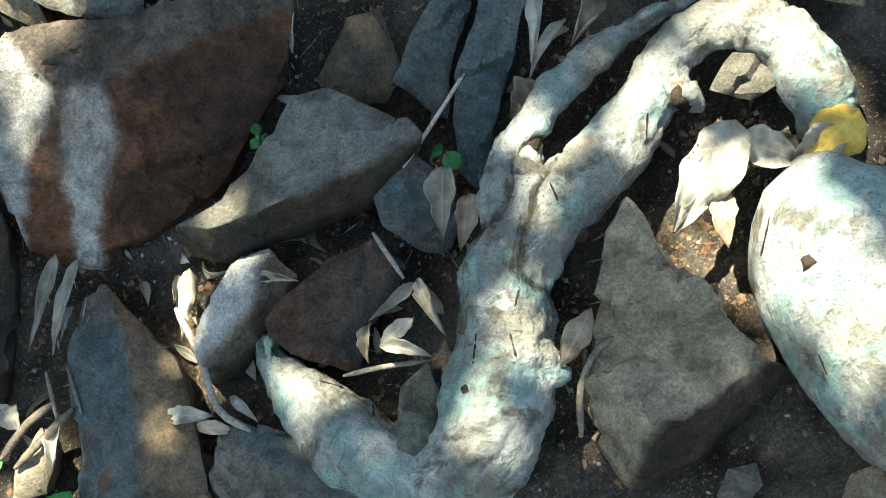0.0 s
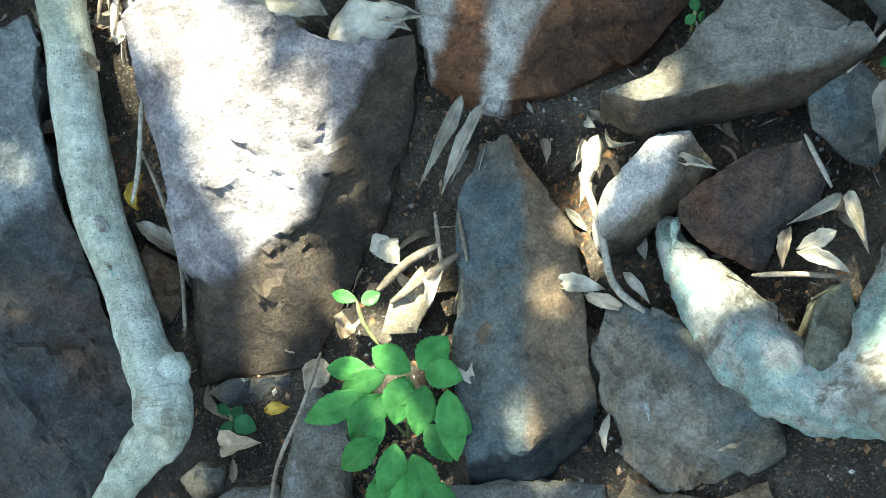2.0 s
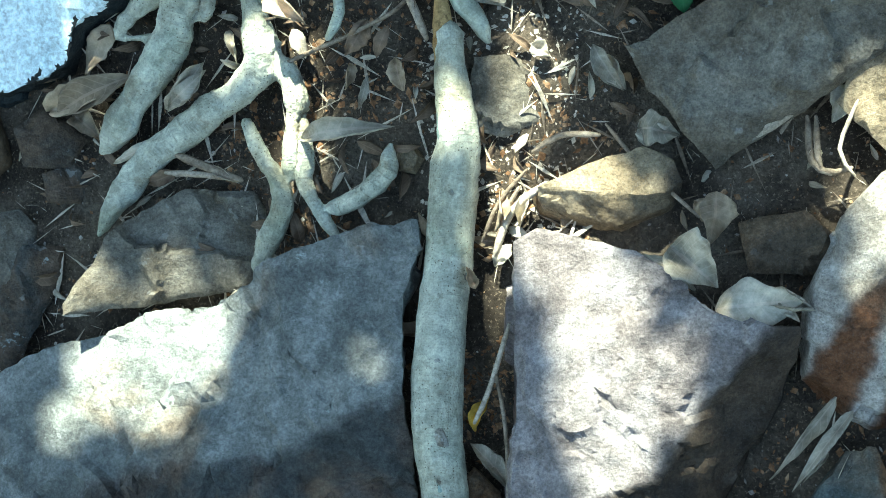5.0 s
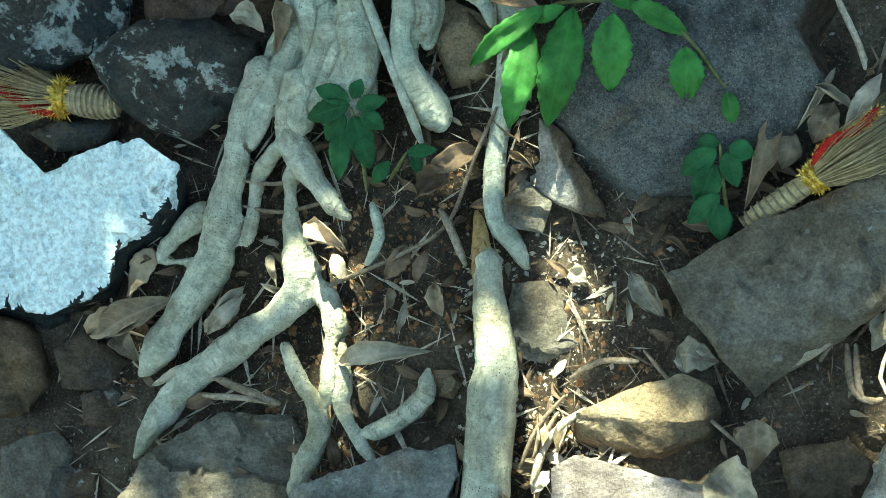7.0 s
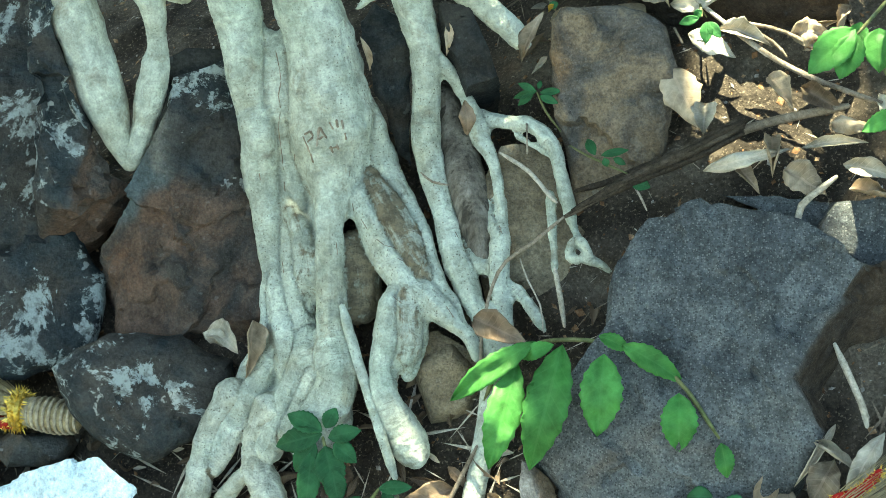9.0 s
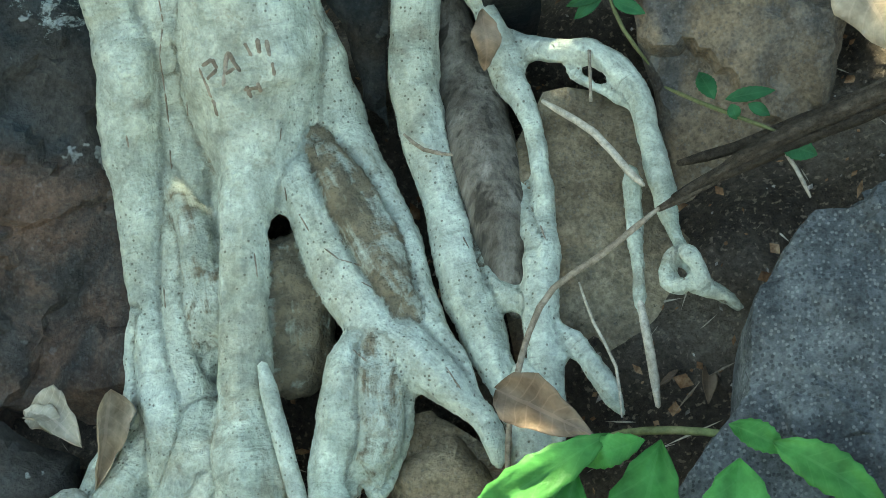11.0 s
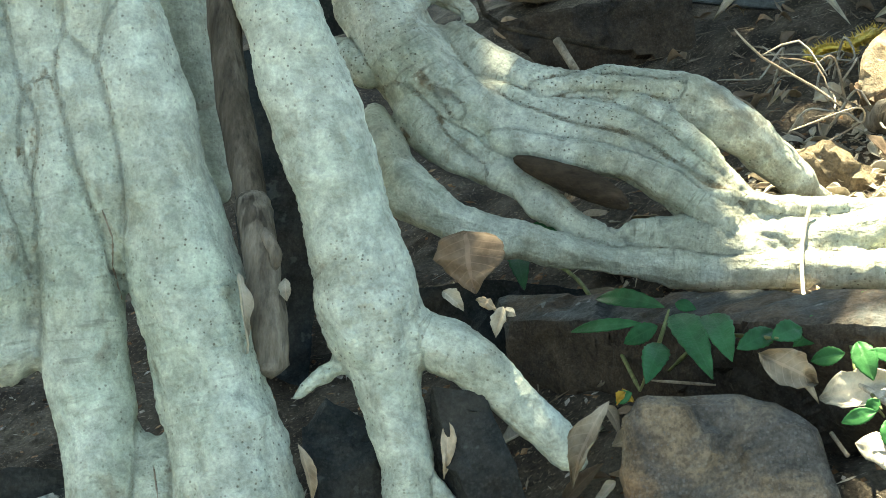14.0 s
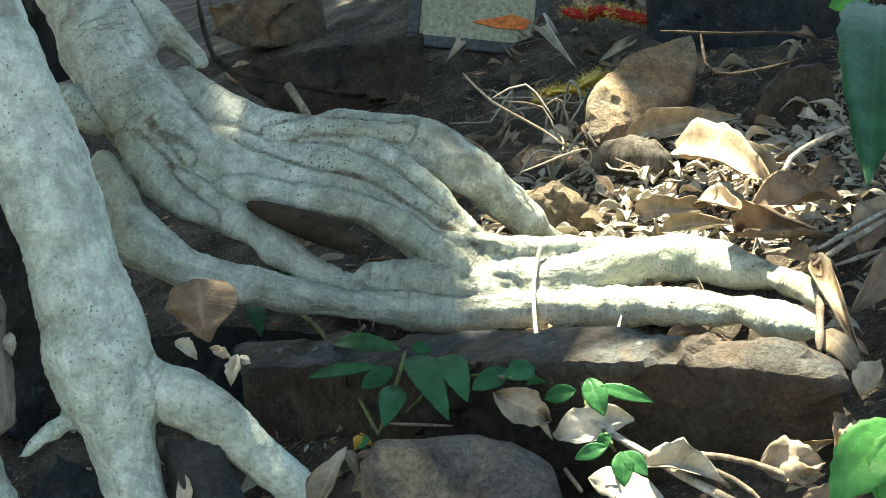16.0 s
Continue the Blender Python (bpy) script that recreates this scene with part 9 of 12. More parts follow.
leaf((0.601, 3.213, 1.533), (0.689, 3.159, 1.563), 0.049, (-0.43, -0.81, 0.39), LEAF_DRY, 'dry tan dead leaf lying on the ground', None, curl=0.28, fold=0.2, wavy=0.12, jag=0.45, twist=-0.44, shape=0.54, cup=1.9, seed=234)
leaf((0.672, 3.087, 1.569), (0.761, 2.973, 1.597), 0.088, (-0.28, -0.86, 0.43), LEAF_BROWN, 'brown withered leaf lying on the ground', None, curl=0.04, fold=0.95, wavy=0.18, jag=0.45, twist=-0.88, shape=0.34, cup=2.25, seed=235)
leaf((0.415, 3.555, 1.492), (0.467, 3.513, 1.508), 0.038, (0.08, -0.90, 0.43), LEAF_GREY, 'bleached grey dead leaf, curled and dry', None, curl=0.1, fold=0.7, wavy=0.24, jag=0.45, twist=1.1, shape=0.39, cup=-0.5, seed=236)
leaf((0.363, 2.654, 1.437), (0.445, 2.644, 1.463), 0.046, (-0.47, -0.75, 0.47), LEAF_GREY, 'bleached grey dead leaf, curled and dry', None, curl=0.16, fold=0.45, wavy=0.3, jag=0.45, twist=0.66, shape=0.44, cup=0.85, seed=237)
leaf((0.328, 2.863, 1.413), (0.400, 2.715, 1.448), 0.038, (-0.25, -0.83, 0.50), LEAF_DRY, 'dry tan dead leaf lying on the ground', None, curl=0.22, fold=0.2, wavy=0.12, jag=0.45, twist=0.22, shape=0.49, cup=1.2, seed=238)
leaf((0.343, 2.754, 1.424), (0.362, 2.650, 1.435), 0.033, (-0.05, -0.85, 0.53), LEAF_DRY, 'dry tan dead leaf lying on the ground', None, curl=0.28, fold=0.95, wavy=0.18, jag=0.45, twist=-0.22, shape=0.54, cup=-1.55, seed=239)
leaf((0.559, 2.561, 1.451), (0.635, 2.563, 1.480), 0.031, (0.04, -0.83, 0.56), LEAF_DRY, 'dry tan dead leaf lying on the ground', None, curl=0.04, fold=0.7, wavy=0.24, jag=0.45, twist=-0.66, shape=0.34, cup=1.9, seed=240)
leaf((0.650, 2.580, 1.500), (0.628, 2.536, 1.459), 0.032, (-0.51, -0.73, 0.46), LEAF_DRY, 'dry tan dead leaf lying on the ground', None, curl=0.1, fold=0.45, wavy=0.3, jag=0.45, twist=-1.1, shape=0.39, cup=2.25, seed=241)
leaf((0.659, 2.706, 1.551), (0.679, 2.604, 1.527), 0.029, (-0.32, -0.82, 0.47), LEAF_DRY, 'dry tan dead leaf lying on the ground', None, curl=0.16, fold=0.2, wavy=0.12, jag=0.45, twist=0.88, shape=0.44, cup=-0.5, seed=242)
leaf((0.694, 2.732, 1.563), (0.779, 2.840, 1.592), 0.056, (-0.12, -0.86, 0.49), LEAF_BROWN, 'brown withered leaf lying on the ground', None, curl=0.22, fold=0.95, wavy=0.18, jag=0.45, twist=0.44, shape=0.49, cup=0.85, seed=243)
leaf((-0.049, 5.749, 1.438), (0.137, 5.574, 1.511), 0.096, (-0.32, -0.89, 0.32), LEAF_BROWN, 'brown withered leaf lying on the ground', None, curl=0.28, fold=0.7, wavy=0.24, jag=0.45, twist=0.0, shape=0.54, cup=1.2, seed=244)
leaf((-0.009, 4.946, 1.449), (0.112, 4.850, 1.488), 0.070, (-0.11, -0.92, 0.37), LEAF_BROWN, 'brown withered leaf lying on the ground', None, curl=0.04, fold=0.45, wavy=0.3, jag=0.45, twist=-0.44, shape=0.34, cup=-1.55, seed=245)
leaf((0.008, 3.218, 1.301), (0.057, 3.242, 1.322), 0.025, (0.11, -0.85, 0.51), LEAF_GREY, 'bleached grey dead leaf, curled and dry', None, curl=0.1, fold=0.2, wavy=0.12, jag=0.45, twist=-0.88, shape=0.39, cup=1.9, seed=246)
leaf((-0.038, 3.345, 1.294), (-0.021, 3.291, 1.295), 0.024, (0.31, -0.82, 0.49), LEAF_GREY, 'bleached grey dead leaf, curled and dry', None, curl=0.16, fold=0.95, wavy=0.18, jag=0.45, twist=1.1, shape=0.44, cup=2.25, seed=247)
leaf((0.178, 2.827, 1.356), (0.189, 2.798, 1.361), 0.016, (-0.29, -0.81, 0.52), LEAF_YELLOW, 'freshly fallen yellow leaf on the ground', None, curl=0.22, fold=0.7, wavy=0.24, jag=0.45, twist=0.66, shape=0.49, cup=-0.5, seed=248)
leaf((0.795, 3.217, 1.610), (0.854, 3.234, 1.635), 0.039, (-0.31, -0.86, 0.40), LEAF_BROWN, 'brown withered leaf lying on the ground', None, curl=0.28, fold=0.45, wavy=0.3, jag=0.45, twist=0.22, shape=0.54, cup=0.85, seed=249)
leaf((0.675, 3.291, 1.570), (0.714, 3.175, 1.575), 0.040, (-0.04, -0.90, 0.43), LEAF_DRY, 'dry tan dead leaf lying on the ground', None, curl=0.04, fold=0.2, wavy=0.12, jag=0.45, twist=-0.22, shape=0.34, cup=1.2, seed=250)
leaf((0.725, 3.030, 1.565), (0.739, 2.924, 1.573), 0.041, (-0.57, -0.74, 0.36), LEAF_BROWN, 'brown withered leaf lying on the ground', None, curl=0.1, fold=0.95, wavy=0.18, jag=0.45, twist=-0.66, shape=0.39, cup=-1.55, seed=251)
leaf((0.577, 2.530, 1.436), (0.617, 2.536, 1.453), 0.028, (-0.39, -0.76, 0.52), LEAF_DRY, 'dry tan dead leaf lying on the ground', None, curl=0.16, fold=0.7, wavy=0.24, jag=0.45, twist=-1.1, shape=0.44, cup=1.9, seed=252)
leaf((0.482, 3.844, 1.543), (0.453, 3.771, 1.526), 0.029, (-0.04, -0.92, 0.40), LEAF_DRY, 'dry tan dead leaf lying on the ground', None, curl=0.22, fold=0.45, wavy=0.3, jag=0.45, twist=0.88, shape=0.49, cup=2.25, seed=253)
leaf((0.526, 3.756, 1.553), (0.575, 3.769, 1.573), 0.036, (0.16, -0.90, 0.41), LEAF_GREY, 'bleached grey dead leaf, curled and dry', None, curl=0.28, fold=0.2, wavy=0.12, jag=0.45, twist=0.44, shape=0.54, cup=-0.5, seed=254)
leaf((0.665, 2.597, 1.517), (0.694, 2.624, 1.547), 0.032, (-0.52, -0.73, 0.45), LEAF_DRY, 'dry tan dead leaf lying on the ground', None, curl=0.04, fold=0.95, wavy=0.18, jag=0.45, twist=0.0, shape=0.34, cup=0.85, seed=255)
leaf((0.759, 3.601, 1.631), (0.716, 3.568, 1.611), 0.034, (-0.26, -0.89, 0.38), LEAF_DRY, 'dry tan dead leaf lying on the ground', None, curl=0.1, fold=0.7, wavy=0.24, jag=0.45, twist=-0.44, shape=0.39, cup=1.2, seed=256)
leaf((0.493, 4.650, 1.620), (0.438, 4.456, 1.581), 0.053, (0.10, -0.93, 0.35), LEAF_DRY, 'dry tan dead leaf lying on the ground', None, curl=0.16, fold=0.45, wavy=0.3, jag=0.45, twist=-0.88, shape=0.44, cup=-1.55, seed=257)
leaf((0.659, 4.404, 1.663), (0.645, 4.124, 1.633), 0.058, (-0.48, -0.83, 0.29), LEAF_GREY, 'bleached grey dead leaf, curled and dry', None, curl=0.22, fold=0.2, wavy=0.12, jag=0.45, twist=1.1, shape=0.49, cup=1.9, seed=258)
leaf((0.686, 4.116, 1.648), (0.765, 4.147, 1.682), 0.040, (-0.31, -0.89, 0.34), LEAF_GREY, 'bleached grey dead leaf, curled and dry', None, curl=0.28, fold=0.95, wavy=0.18, jag=0.45, twist=0.66, shape=0.54, cup=2.25, seed=259)
root([(1.169, 0.992, 0.682, 0.0045), (1.173, 0.946, 0.680, 0.0044), (1.178, 0.897, 0.678, 0.0044)], None, name='twig', mat=TWIG_PALE, sides=7, wob=0.12, step=0.03, label='thin dry twig on the ground', category='twig', group='fallen twigs', seed=260)
root([(1.412, 1.146, 0.790, 0.0036), (1.336, 1.103, 0.757, 0.0036), (1.255, 1.060, 0.721, 0.0036)], None, name='twig', mat=TWIG_PALE, sides=7, wob=0.12, step=0.03, label='thin dry twig on the ground', category='twig', group='fallen twigs', seed=261)
root([(1.444, 0.639, 0.724, 0.0059), (1.388, 0.642, 0.703, 0.0059), (1.339, 0.608, 0.674, 0.0059), (1.309, 0.547, 0.643, 0.0059)], None, name='twig', mat=TWIG, sides=7, wob=0.12, step=0.03, label='thin dry twig on the ground', category='twig', group='fallen twigs', seed=262)
root([(0.843, 1.077, 0.560, 0.0065), (0.847, 0.986, 0.555, 0.0064), (0.840, 0.883, 0.545, 0.0063), (0.871, 0.822, 0.552, 0.0062)], None, name='twig', mat=TWIG_PALE, sides=7, wob=0.12, step=0.03, label='thin dry twig on the ground', category='twig', group='fallen twigs', seed=263)
root([(0.645, 1.100, 0.484, 0.0037), (0.638, 1.011, 0.475, 0.0037)], None, name='twig', mat=TWIG, sides=7, wob=0.12, step=0.03, label='thin dry twig on the ground', category='twig', group='fallen twigs', seed=264)
root([(0.505, 0.996, 0.420, 0.0074), (0.628, 1.029, 0.471, 0.0074)], None, name='twig', mat=TWIG, sides=7, wob=0.12, step=0.03, label='thin dry twig on the ground', category='twig', group='fallen twigs', seed=265)
root([(1.033, 0.813, 0.615, 0.0044), (1.091, 0.791, 0.633, 0.0043), (1.159, 0.760, 0.650, 0.0043)], None, name='twig', mat=TWIG, sides=7, wob=0.12, step=0.03, label='thin dry twig on the ground', category='twig', group='fallen twigs', seed=266)
root([(0.732, 1.682, 0.810, 0.0038), (0.705, 1.622, 0.756, 0.0038), (0.728, 1.578, 0.741, 0.0038)], None, name='twig', mat=TWIG_PALE, sides=7, wob=0.12, step=0.03, label='thin dry twig on the ground', category='twig', group='fallen twigs', seed=267)
root([(0.215, 0.640, 0.241, 0.0037), (0.253, 0.788, 0.302, 0.0037), (0.321, 0.880, 0.340, 0.0037), (0.374, 0.960, 0.367, 0.0037)], None, name='twig', mat=TWIG, sides=7, wob=0.12, step=0.03, label='thin dry twig on the ground', category='twig', group='fallen twigs', seed=268)
root([(0.489, 1.024, 0.417, 0.0074), (0.550, 1.052, 0.442, 0.0073), (0.601, 1.057, 0.464, 0.0073)], None, name='twig', mat=TWIG, sides=7, wob=0.12, step=0.03, label='thin dry twig on the ground', category='twig', group='fallen twigs', seed=269)
root([(0.150, 1.407, 0.415, 0.0038), (0.168, 1.325, 0.375, 0.0039), (0.175, 1.213, 0.313, 0.0039), (0.158, 1.087, 0.291, 0.0038)], None, name='twig', mat=TWIG, sides=7, wob=0.12, step=0.03, label='thin dry twig on the ground', category='twig', group='fallen twigs', seed=270)
root([(0.609, 1.114, 0.471, 0.0037), (0.596, 1.010, 0.458, 0.0036)], None, name='twig', mat=TWIG, sides=7, wob=0.12, step=0.03, label='thin dry twig on the ground', category='twig', group='fallen twigs', seed=271)
root([(0.177, 1.465, 0.459, 0.0048), (0.141, 1.368, 0.389, 0.0048), (0.117, 1.325, 0.354, 0.0048)], None, name='twig', mat=TWIG_PALE, sides=7, wob=0.12, step=0.03, label='thin dry twig on the ground', category='twig', group='fallen twigs', seed=272)
root([(-0.271, 1.919, 0.571, 0.0041), (-0.177, 1.934, 0.620, 0.0041), (-0.095, 1.947, 0.661, 0.0041), (-0.004, 1.975, 0.717, 0.0040), (0.044, 2.054, 0.810, 0.0040), (0.082, 2.109, 0.882, 0.0040)], None, name='twig', mat=TWIG, sides=7, wob=0.12, step=0.03, label='thin dry twig on the ground', category='twig', group='fallen twigs', seed=273)
root([(-0.015, 2.000, 0.733, 0.0081), (0.006, 1.963, 0.714, 0.0080), (0.032, 1.910, 0.684, 0.0080)], None, name='twig', mat=TWIG, sides=7, wob=0.12, step=0.03, label='thin dry twig on the ground', category='twig', group='fallen twigs', seed=274)
root([(-0.138, 2.029, 0.714, 0.0102), (-0.124, 1.982, 0.675, 0.0102), (-0.146, 1.946, 0.641, 0.0102)], None, name='twig', mat=BARK, sides=7, wob=0.12, step=0.03, label='thin dry twig on the ground', category='twig', group='fallen twigs', seed=275)
root([(0.579, 1.674, 0.724, 0.0122), (0.642, 1.702, 0.770, 0.0121), (0.724, 1.748, 0.836, 0.0120)], None, name='twig', mat=TWIG_PALE, sides=7, wob=0.12, step=0.03, label='thin dry twig on the ground', category='twig', group='fallen twigs', seed=276)
root([(0.337, 1.734, 0.674, 0.0039), (0.393, 1.671, 0.648, 0.0038), (0.491, 1.575, 0.624, 0.0038)], None, name='twig', mat=TWIG, sides=7, wob=0.12, step=0.03, label='thin dry twig on the ground', category='twig', group='fallen twigs', seed=277)
root([(-0.429, 1.833, 0.445, 0.0084), (-0.373, 1.805, 0.446, 0.0083), (-0.303, 1.772, 0.449, 0.0082)], None, name='twig', mat=TWIG, sides=7, wob=0.12, step=0.03, label='thin dry twig on the ground', category='twig', group='fallen twigs', seed=278)
root([(-0.450, 1.810, 0.419, 0.0063), (-0.373, 1.792, 0.438, 0.0062), (-0.319, 1.778, 0.446, 0.0062)], None, name='twig', mat=TWIG, sides=7, wob=0.12, step=0.03, label='thin dry twig on the ground', category='twig', group='fallen twigs', seed=279)
root([(-0.381, 2.102, 0.691, 0.0042), (-0.327, 2.088, 0.698, 0.0042), (-0.264, 2.081, 0.718, 0.0041)], None, name='twig', mat=TWIG, sides=7, wob=0.12, step=0.03, label='thin dry twig on the ground', category='twig', group='fallen twigs', seed=280)
root([(-0.379, 2.068, 0.659, 0.0042), (-0.305, 2.047, 0.667, 0.0041), (-0.195, 2.047, 0.709, 0.0041)], None, name='twig', mat=TWIG, sides=7, wob=0.12, step=0.03, label='thin dry twig on the ground', category='twig', group='fallen twigs', seed=281)
root([(-0.313, 1.915, 0.551, 0.0041), (-0.281, 1.930, 0.574, 0.0041), (-0.305, 1.992, 0.613, 0.0042), (-0.241, 1.996, 0.641, 0.0041)], None, name='twig', mat=TWIG, sides=7, wob=0.12, step=0.03, label='thin dry twig on the ground', category='twig', group='fallen twigs', seed=282)
root([(0.659, 1.685, 0.762, 0.0065), (0.667, 1.623, 0.721, 0.0065), (0.697, 1.598, 0.718, 0.0065)], None, name='twig', mat=TWIG, sides=7, wob=0.12, step=0.03, label='thin dry twig on the ground', category='twig', group='fallen twigs', seed=283)
root([(0.130, 1.605, 0.500, 0.0039), (0.158, 1.657, 0.546, 0.0039), (0.206, 1.696, 0.593, 0.0039)], None, name='twig', mat=TWIG, sides=7, wob=0.12, step=0.03, label='thin dry twig on the ground', category='twig', group='fallen twigs', seed=284)
root([(0.150, 1.585, 0.496, 0.0039), (0.173, 1.648, 0.543, 0.0039), (0.196, 1.674, 0.574, 0.0039)], None, name='twig', mat=TWIG, sides=7, wob=0.12, step=0.03, label='thin dry twig on the ground', category='twig', group='fallen twigs', seed=285)
root([(0.215, 1.718, 0.613, 0.0059), (0.262, 1.733, 0.642, 0.0058), (0.328, 1.721, 0.660, 0.0058)], None, name='twig', mat=TWIG, sides=7, wob=0.12, step=0.03, label='thin dry twig on the ground', category='twig', group='fallen twigs', seed=286)
root([(0.152, 1.581, 0.496, 0.0069), (0.182, 1.643, 0.544, 0.0069), (0.240, 1.671, 0.589, 0.0068)], None, name='twig', mat=TWIG_PALE, sides=7, wob=0.12, step=0.03, label='thin dry twig on the ground', category='twig', group='fallen twigs', seed=287)
root([(0.672, 1.682, 0.766, 0.0056), (0.681, 1.607, 0.718, 0.0056), (0.729, 1.602, 0.732, 0.0056)], None, name='twig', mat=TWIG, sides=7, wob=0.12, step=0.03, label='thin dry twig on the ground', category='twig', group='fallen twigs', seed=288)
root([(-0.164, 2.298, 1.007, 0.0092), (-0.119, 2.207, 0.930, 0.0091), (-0.050, 2.074, 0.825, 0.0090)], None, name='twig', mat=BARK, sides=7, wob=0.12, step=0.03, label='thin woody vine stem among the roots', category='twig', group='fallen twigs', seed=289)
root([(0.215, 2.379, 1.223, 0.0058), (0.265, 2.382, 1.243, 0.0058), (0.324, 2.391, 1.274, 0.0057), (0.401, 2.398, 1.308, 0.0057)], None, name='twig', mat=VINE, sides=7, wob=0.12, step=0.03, label='thin woody vine stem among the roots', category='twig', group='fallen twigs', seed=290)
root([(0.198, 2.342, 1.194, 0.0052), (0.240, 2.353, 1.220, 0.0052), (0.312, 2.370, 1.265, 0.0052), (0.399, 2.381, 1.306, 0.0051)], None, name='twig', mat=VINE, sides=7, wob=0.12, step=0.03, label='thin woody vine stem among the roots', category='twig', group='fallen twigs', seed=291)
root([(0.210, 2.346, 1.206, 0.0047), (0.244, 2.354, 1.229, 0.0047), (0.302, 2.371, 1.267, 0.0047), (0.397, 2.380, 1.311, 0.0046)], None, name='twig', mat=VINE, sides=7, wob=0.12, step=0.03, label='thin woody vine stem among the roots', category='twig', group='fallen twigs', seed=292)
root([(0.205, 2.339, 1.204, 0.0037), (0.263, 2.358, 1.244, 0.0036), (0.320, 2.367, 1.274, 0.0036), (0.397, 2.370, 1.306, 0.0036)], None, name='twig', mat=VINE, sides=7, wob=0.12, step=0.03, label='thin woody vine stem among the roots', category='twig', group='fallen twigs', seed=293)
root([(0.198, 2.338, 1.198, 0.0031), (0.147, 2.315, 1.154, 0.0031), (0.108, 2.299, 1.126, 0.0032), (0.088, 2.273, 1.091, 0.0032), (0.077, 2.227, 1.039, 0.0031), (0.078, 2.179, 0.992, 0.0031)], None, name='twig', mat=TWIG, sides=7, wob=0.12, step=0.03, label='thin woody vine stem among the roots', category='twig', group='fallen twigs', seed=294)
root([(0.088, 2.485, 1.218, 0.0039), (0.139, 2.446, 1.210, 0.0039), (0.172, 2.406, 1.195, 0.0038), (0.188, 2.390, 1.189, 0.0038)], None, name='twig', mat=TWIG_PALE, sides=7, wob=0.12, step=0.03, label='thin woody vine stem among the roots', category='twig', group='fallen twigs', seed=295)
root([(0.131, 2.305, 1.130, 0.0016), (0.146, 2.277, 1.107, 0.0016), (0.169, 2.243, 1.083, 0.0016), (0.177, 2.209, 1.052, 0.0015)], None, name='twig', mat=TWIG_PALE, sides=7, wob=0.12, step=0.03, label='thin woody vine stem among the roots', category='twig', group='fallen twigs', seed=296)
root([(-0.046, 2.463, 1.180, 0.0022), (-0.025, 2.445, 1.175, 0.0022), (0.004, 2.433, 1.179, 0.0022)], None, name='twig', mat=TWIG, sides=7, wob=0.12, step=0.03, label='thin woody vine stem among the roots', category='twig', group='fallen twigs', seed=297)
root([(0.130, 2.512, 1.264, 0.0017), (0.134, 2.466, 1.233, 0.0017)], None, name='twig', mat=TWIG, sides=7, wob=0.12, step=0.03, label='thin woody vine stem among the roots', category='twig', group='fallen twigs', seed=298)
root([(0.190, 2.323, 1.110, 0.0048), (0.203, 2.282, 1.076, 0.0048), (0.214, 2.243, 1.040, 0.0047)], None, name='twig', mat=TWIG_PALE, sides=7, wob=0.12, step=0.03, label='thin woody vine stem among the roots', category='twig', group='fallen twigs', seed=299)
root([(0.302, 2.378, 1.256, 0.0021), (0.319, 2.352, 1.243, 0.0021), (0.332, 2.332, 1.227, 0.0021)], None, name='twig', mat=TWIG_PALE, sides=7, wob=0.12, step=0.03, label='thin woody vine stem among the roots', category='twig', group='fallen twigs', seed=300)
root([(0.458, 2.579, 1.441, 0.0050), (0.562, 2.493, 1.419, 0.0049), (0.722, 2.395, 1.414, 0.0048)], None, name='twig', mat=TWIG, sides=7, wob=0.12, step=0.03, label='thin woody vine stem among the roots', category='twig', group='fallen twigs', seed=301)
root([(0.425, 2.420, 1.305, 0.0079), (0.518, 2.433, 1.350, 0.0079), (0.645, 2.428, 1.398, 0.0078)], None, name='twig', mat=TWIG, sides=7, wob=0.12, step=0.03, label='thin woody vine stem among the roots', category='twig', group='fallen twigs', seed=302)
root([(0.572, 2.280, 1.248, 0.0058), (0.575, 2.308, 1.276, 0.0058), (0.627, 2.332, 1.322, 0.0058)], None, name='twig', mat=TWIG_PALE, sides=7, wob=0.12, step=0.03, label='thin woody vine stem among the roots', category='twig', group='fallen twigs', seed=303)
root([(0.633, 2.141, 1.131, 0.0057), (0.677, 2.068, 1.073, 0.0057), (0.687, 2.040, 1.048, 0.0056)], None, name='twig', mat=TWIG_PALE, sides=7, wob=0.12, step=0.03, label='thin woody vine stem among the roots', category='twig', group='fallen twigs', seed=304)
root([(0.598, 3.329, 1.797, 0.0024), (0.688, 3.330, 1.800, 0.0024), (0.789, 3.337, 1.807, 0.0024), (0.862, 3.325, 1.794, 0.0024)], None, name='twig', mat=VINE, sides=7, wob=0.12, step=0.03, label='thin dry twig on the ground', category='twig', group='fallen twigs', seed=305)
root([(0.655, 3.328, 1.798, 0.0024), (0.670, 3.285, 1.749, 0.0024), (0.784, 3.304, 1.770, 0.0024), (0.846, 3.327, 1.796, 0.0024)], None, name='twig', mat=VINE, sides=7, wob=0.12, step=0.03, label='thin dry twig on the ground', category='twig', group='fallen twigs', seed=306)
root([(-0.048, 3.323, 1.791, 0.0038), (-0.028, 3.274, 1.737, 0.0038), (0.004, 3.250, 1.709, 0.0038), (0.147, 3.233, 1.692, 0.0038)], None, name='twig', mat=VINE, sides=7, wob=0.12, step=0.03, label='thin dry twig on the ground', category='twig', group='fallen twigs', seed=307)
root([(0.079, 3.239, 1.697, 0.0060), (0.107, 3.208, 1.663, 0.0060)], None, name='twig', mat=TWIG, sides=7, wob=0.12, step=0.03, label='thin dry twig on the ground', category='twig', group='fallen twigs', seed=308)
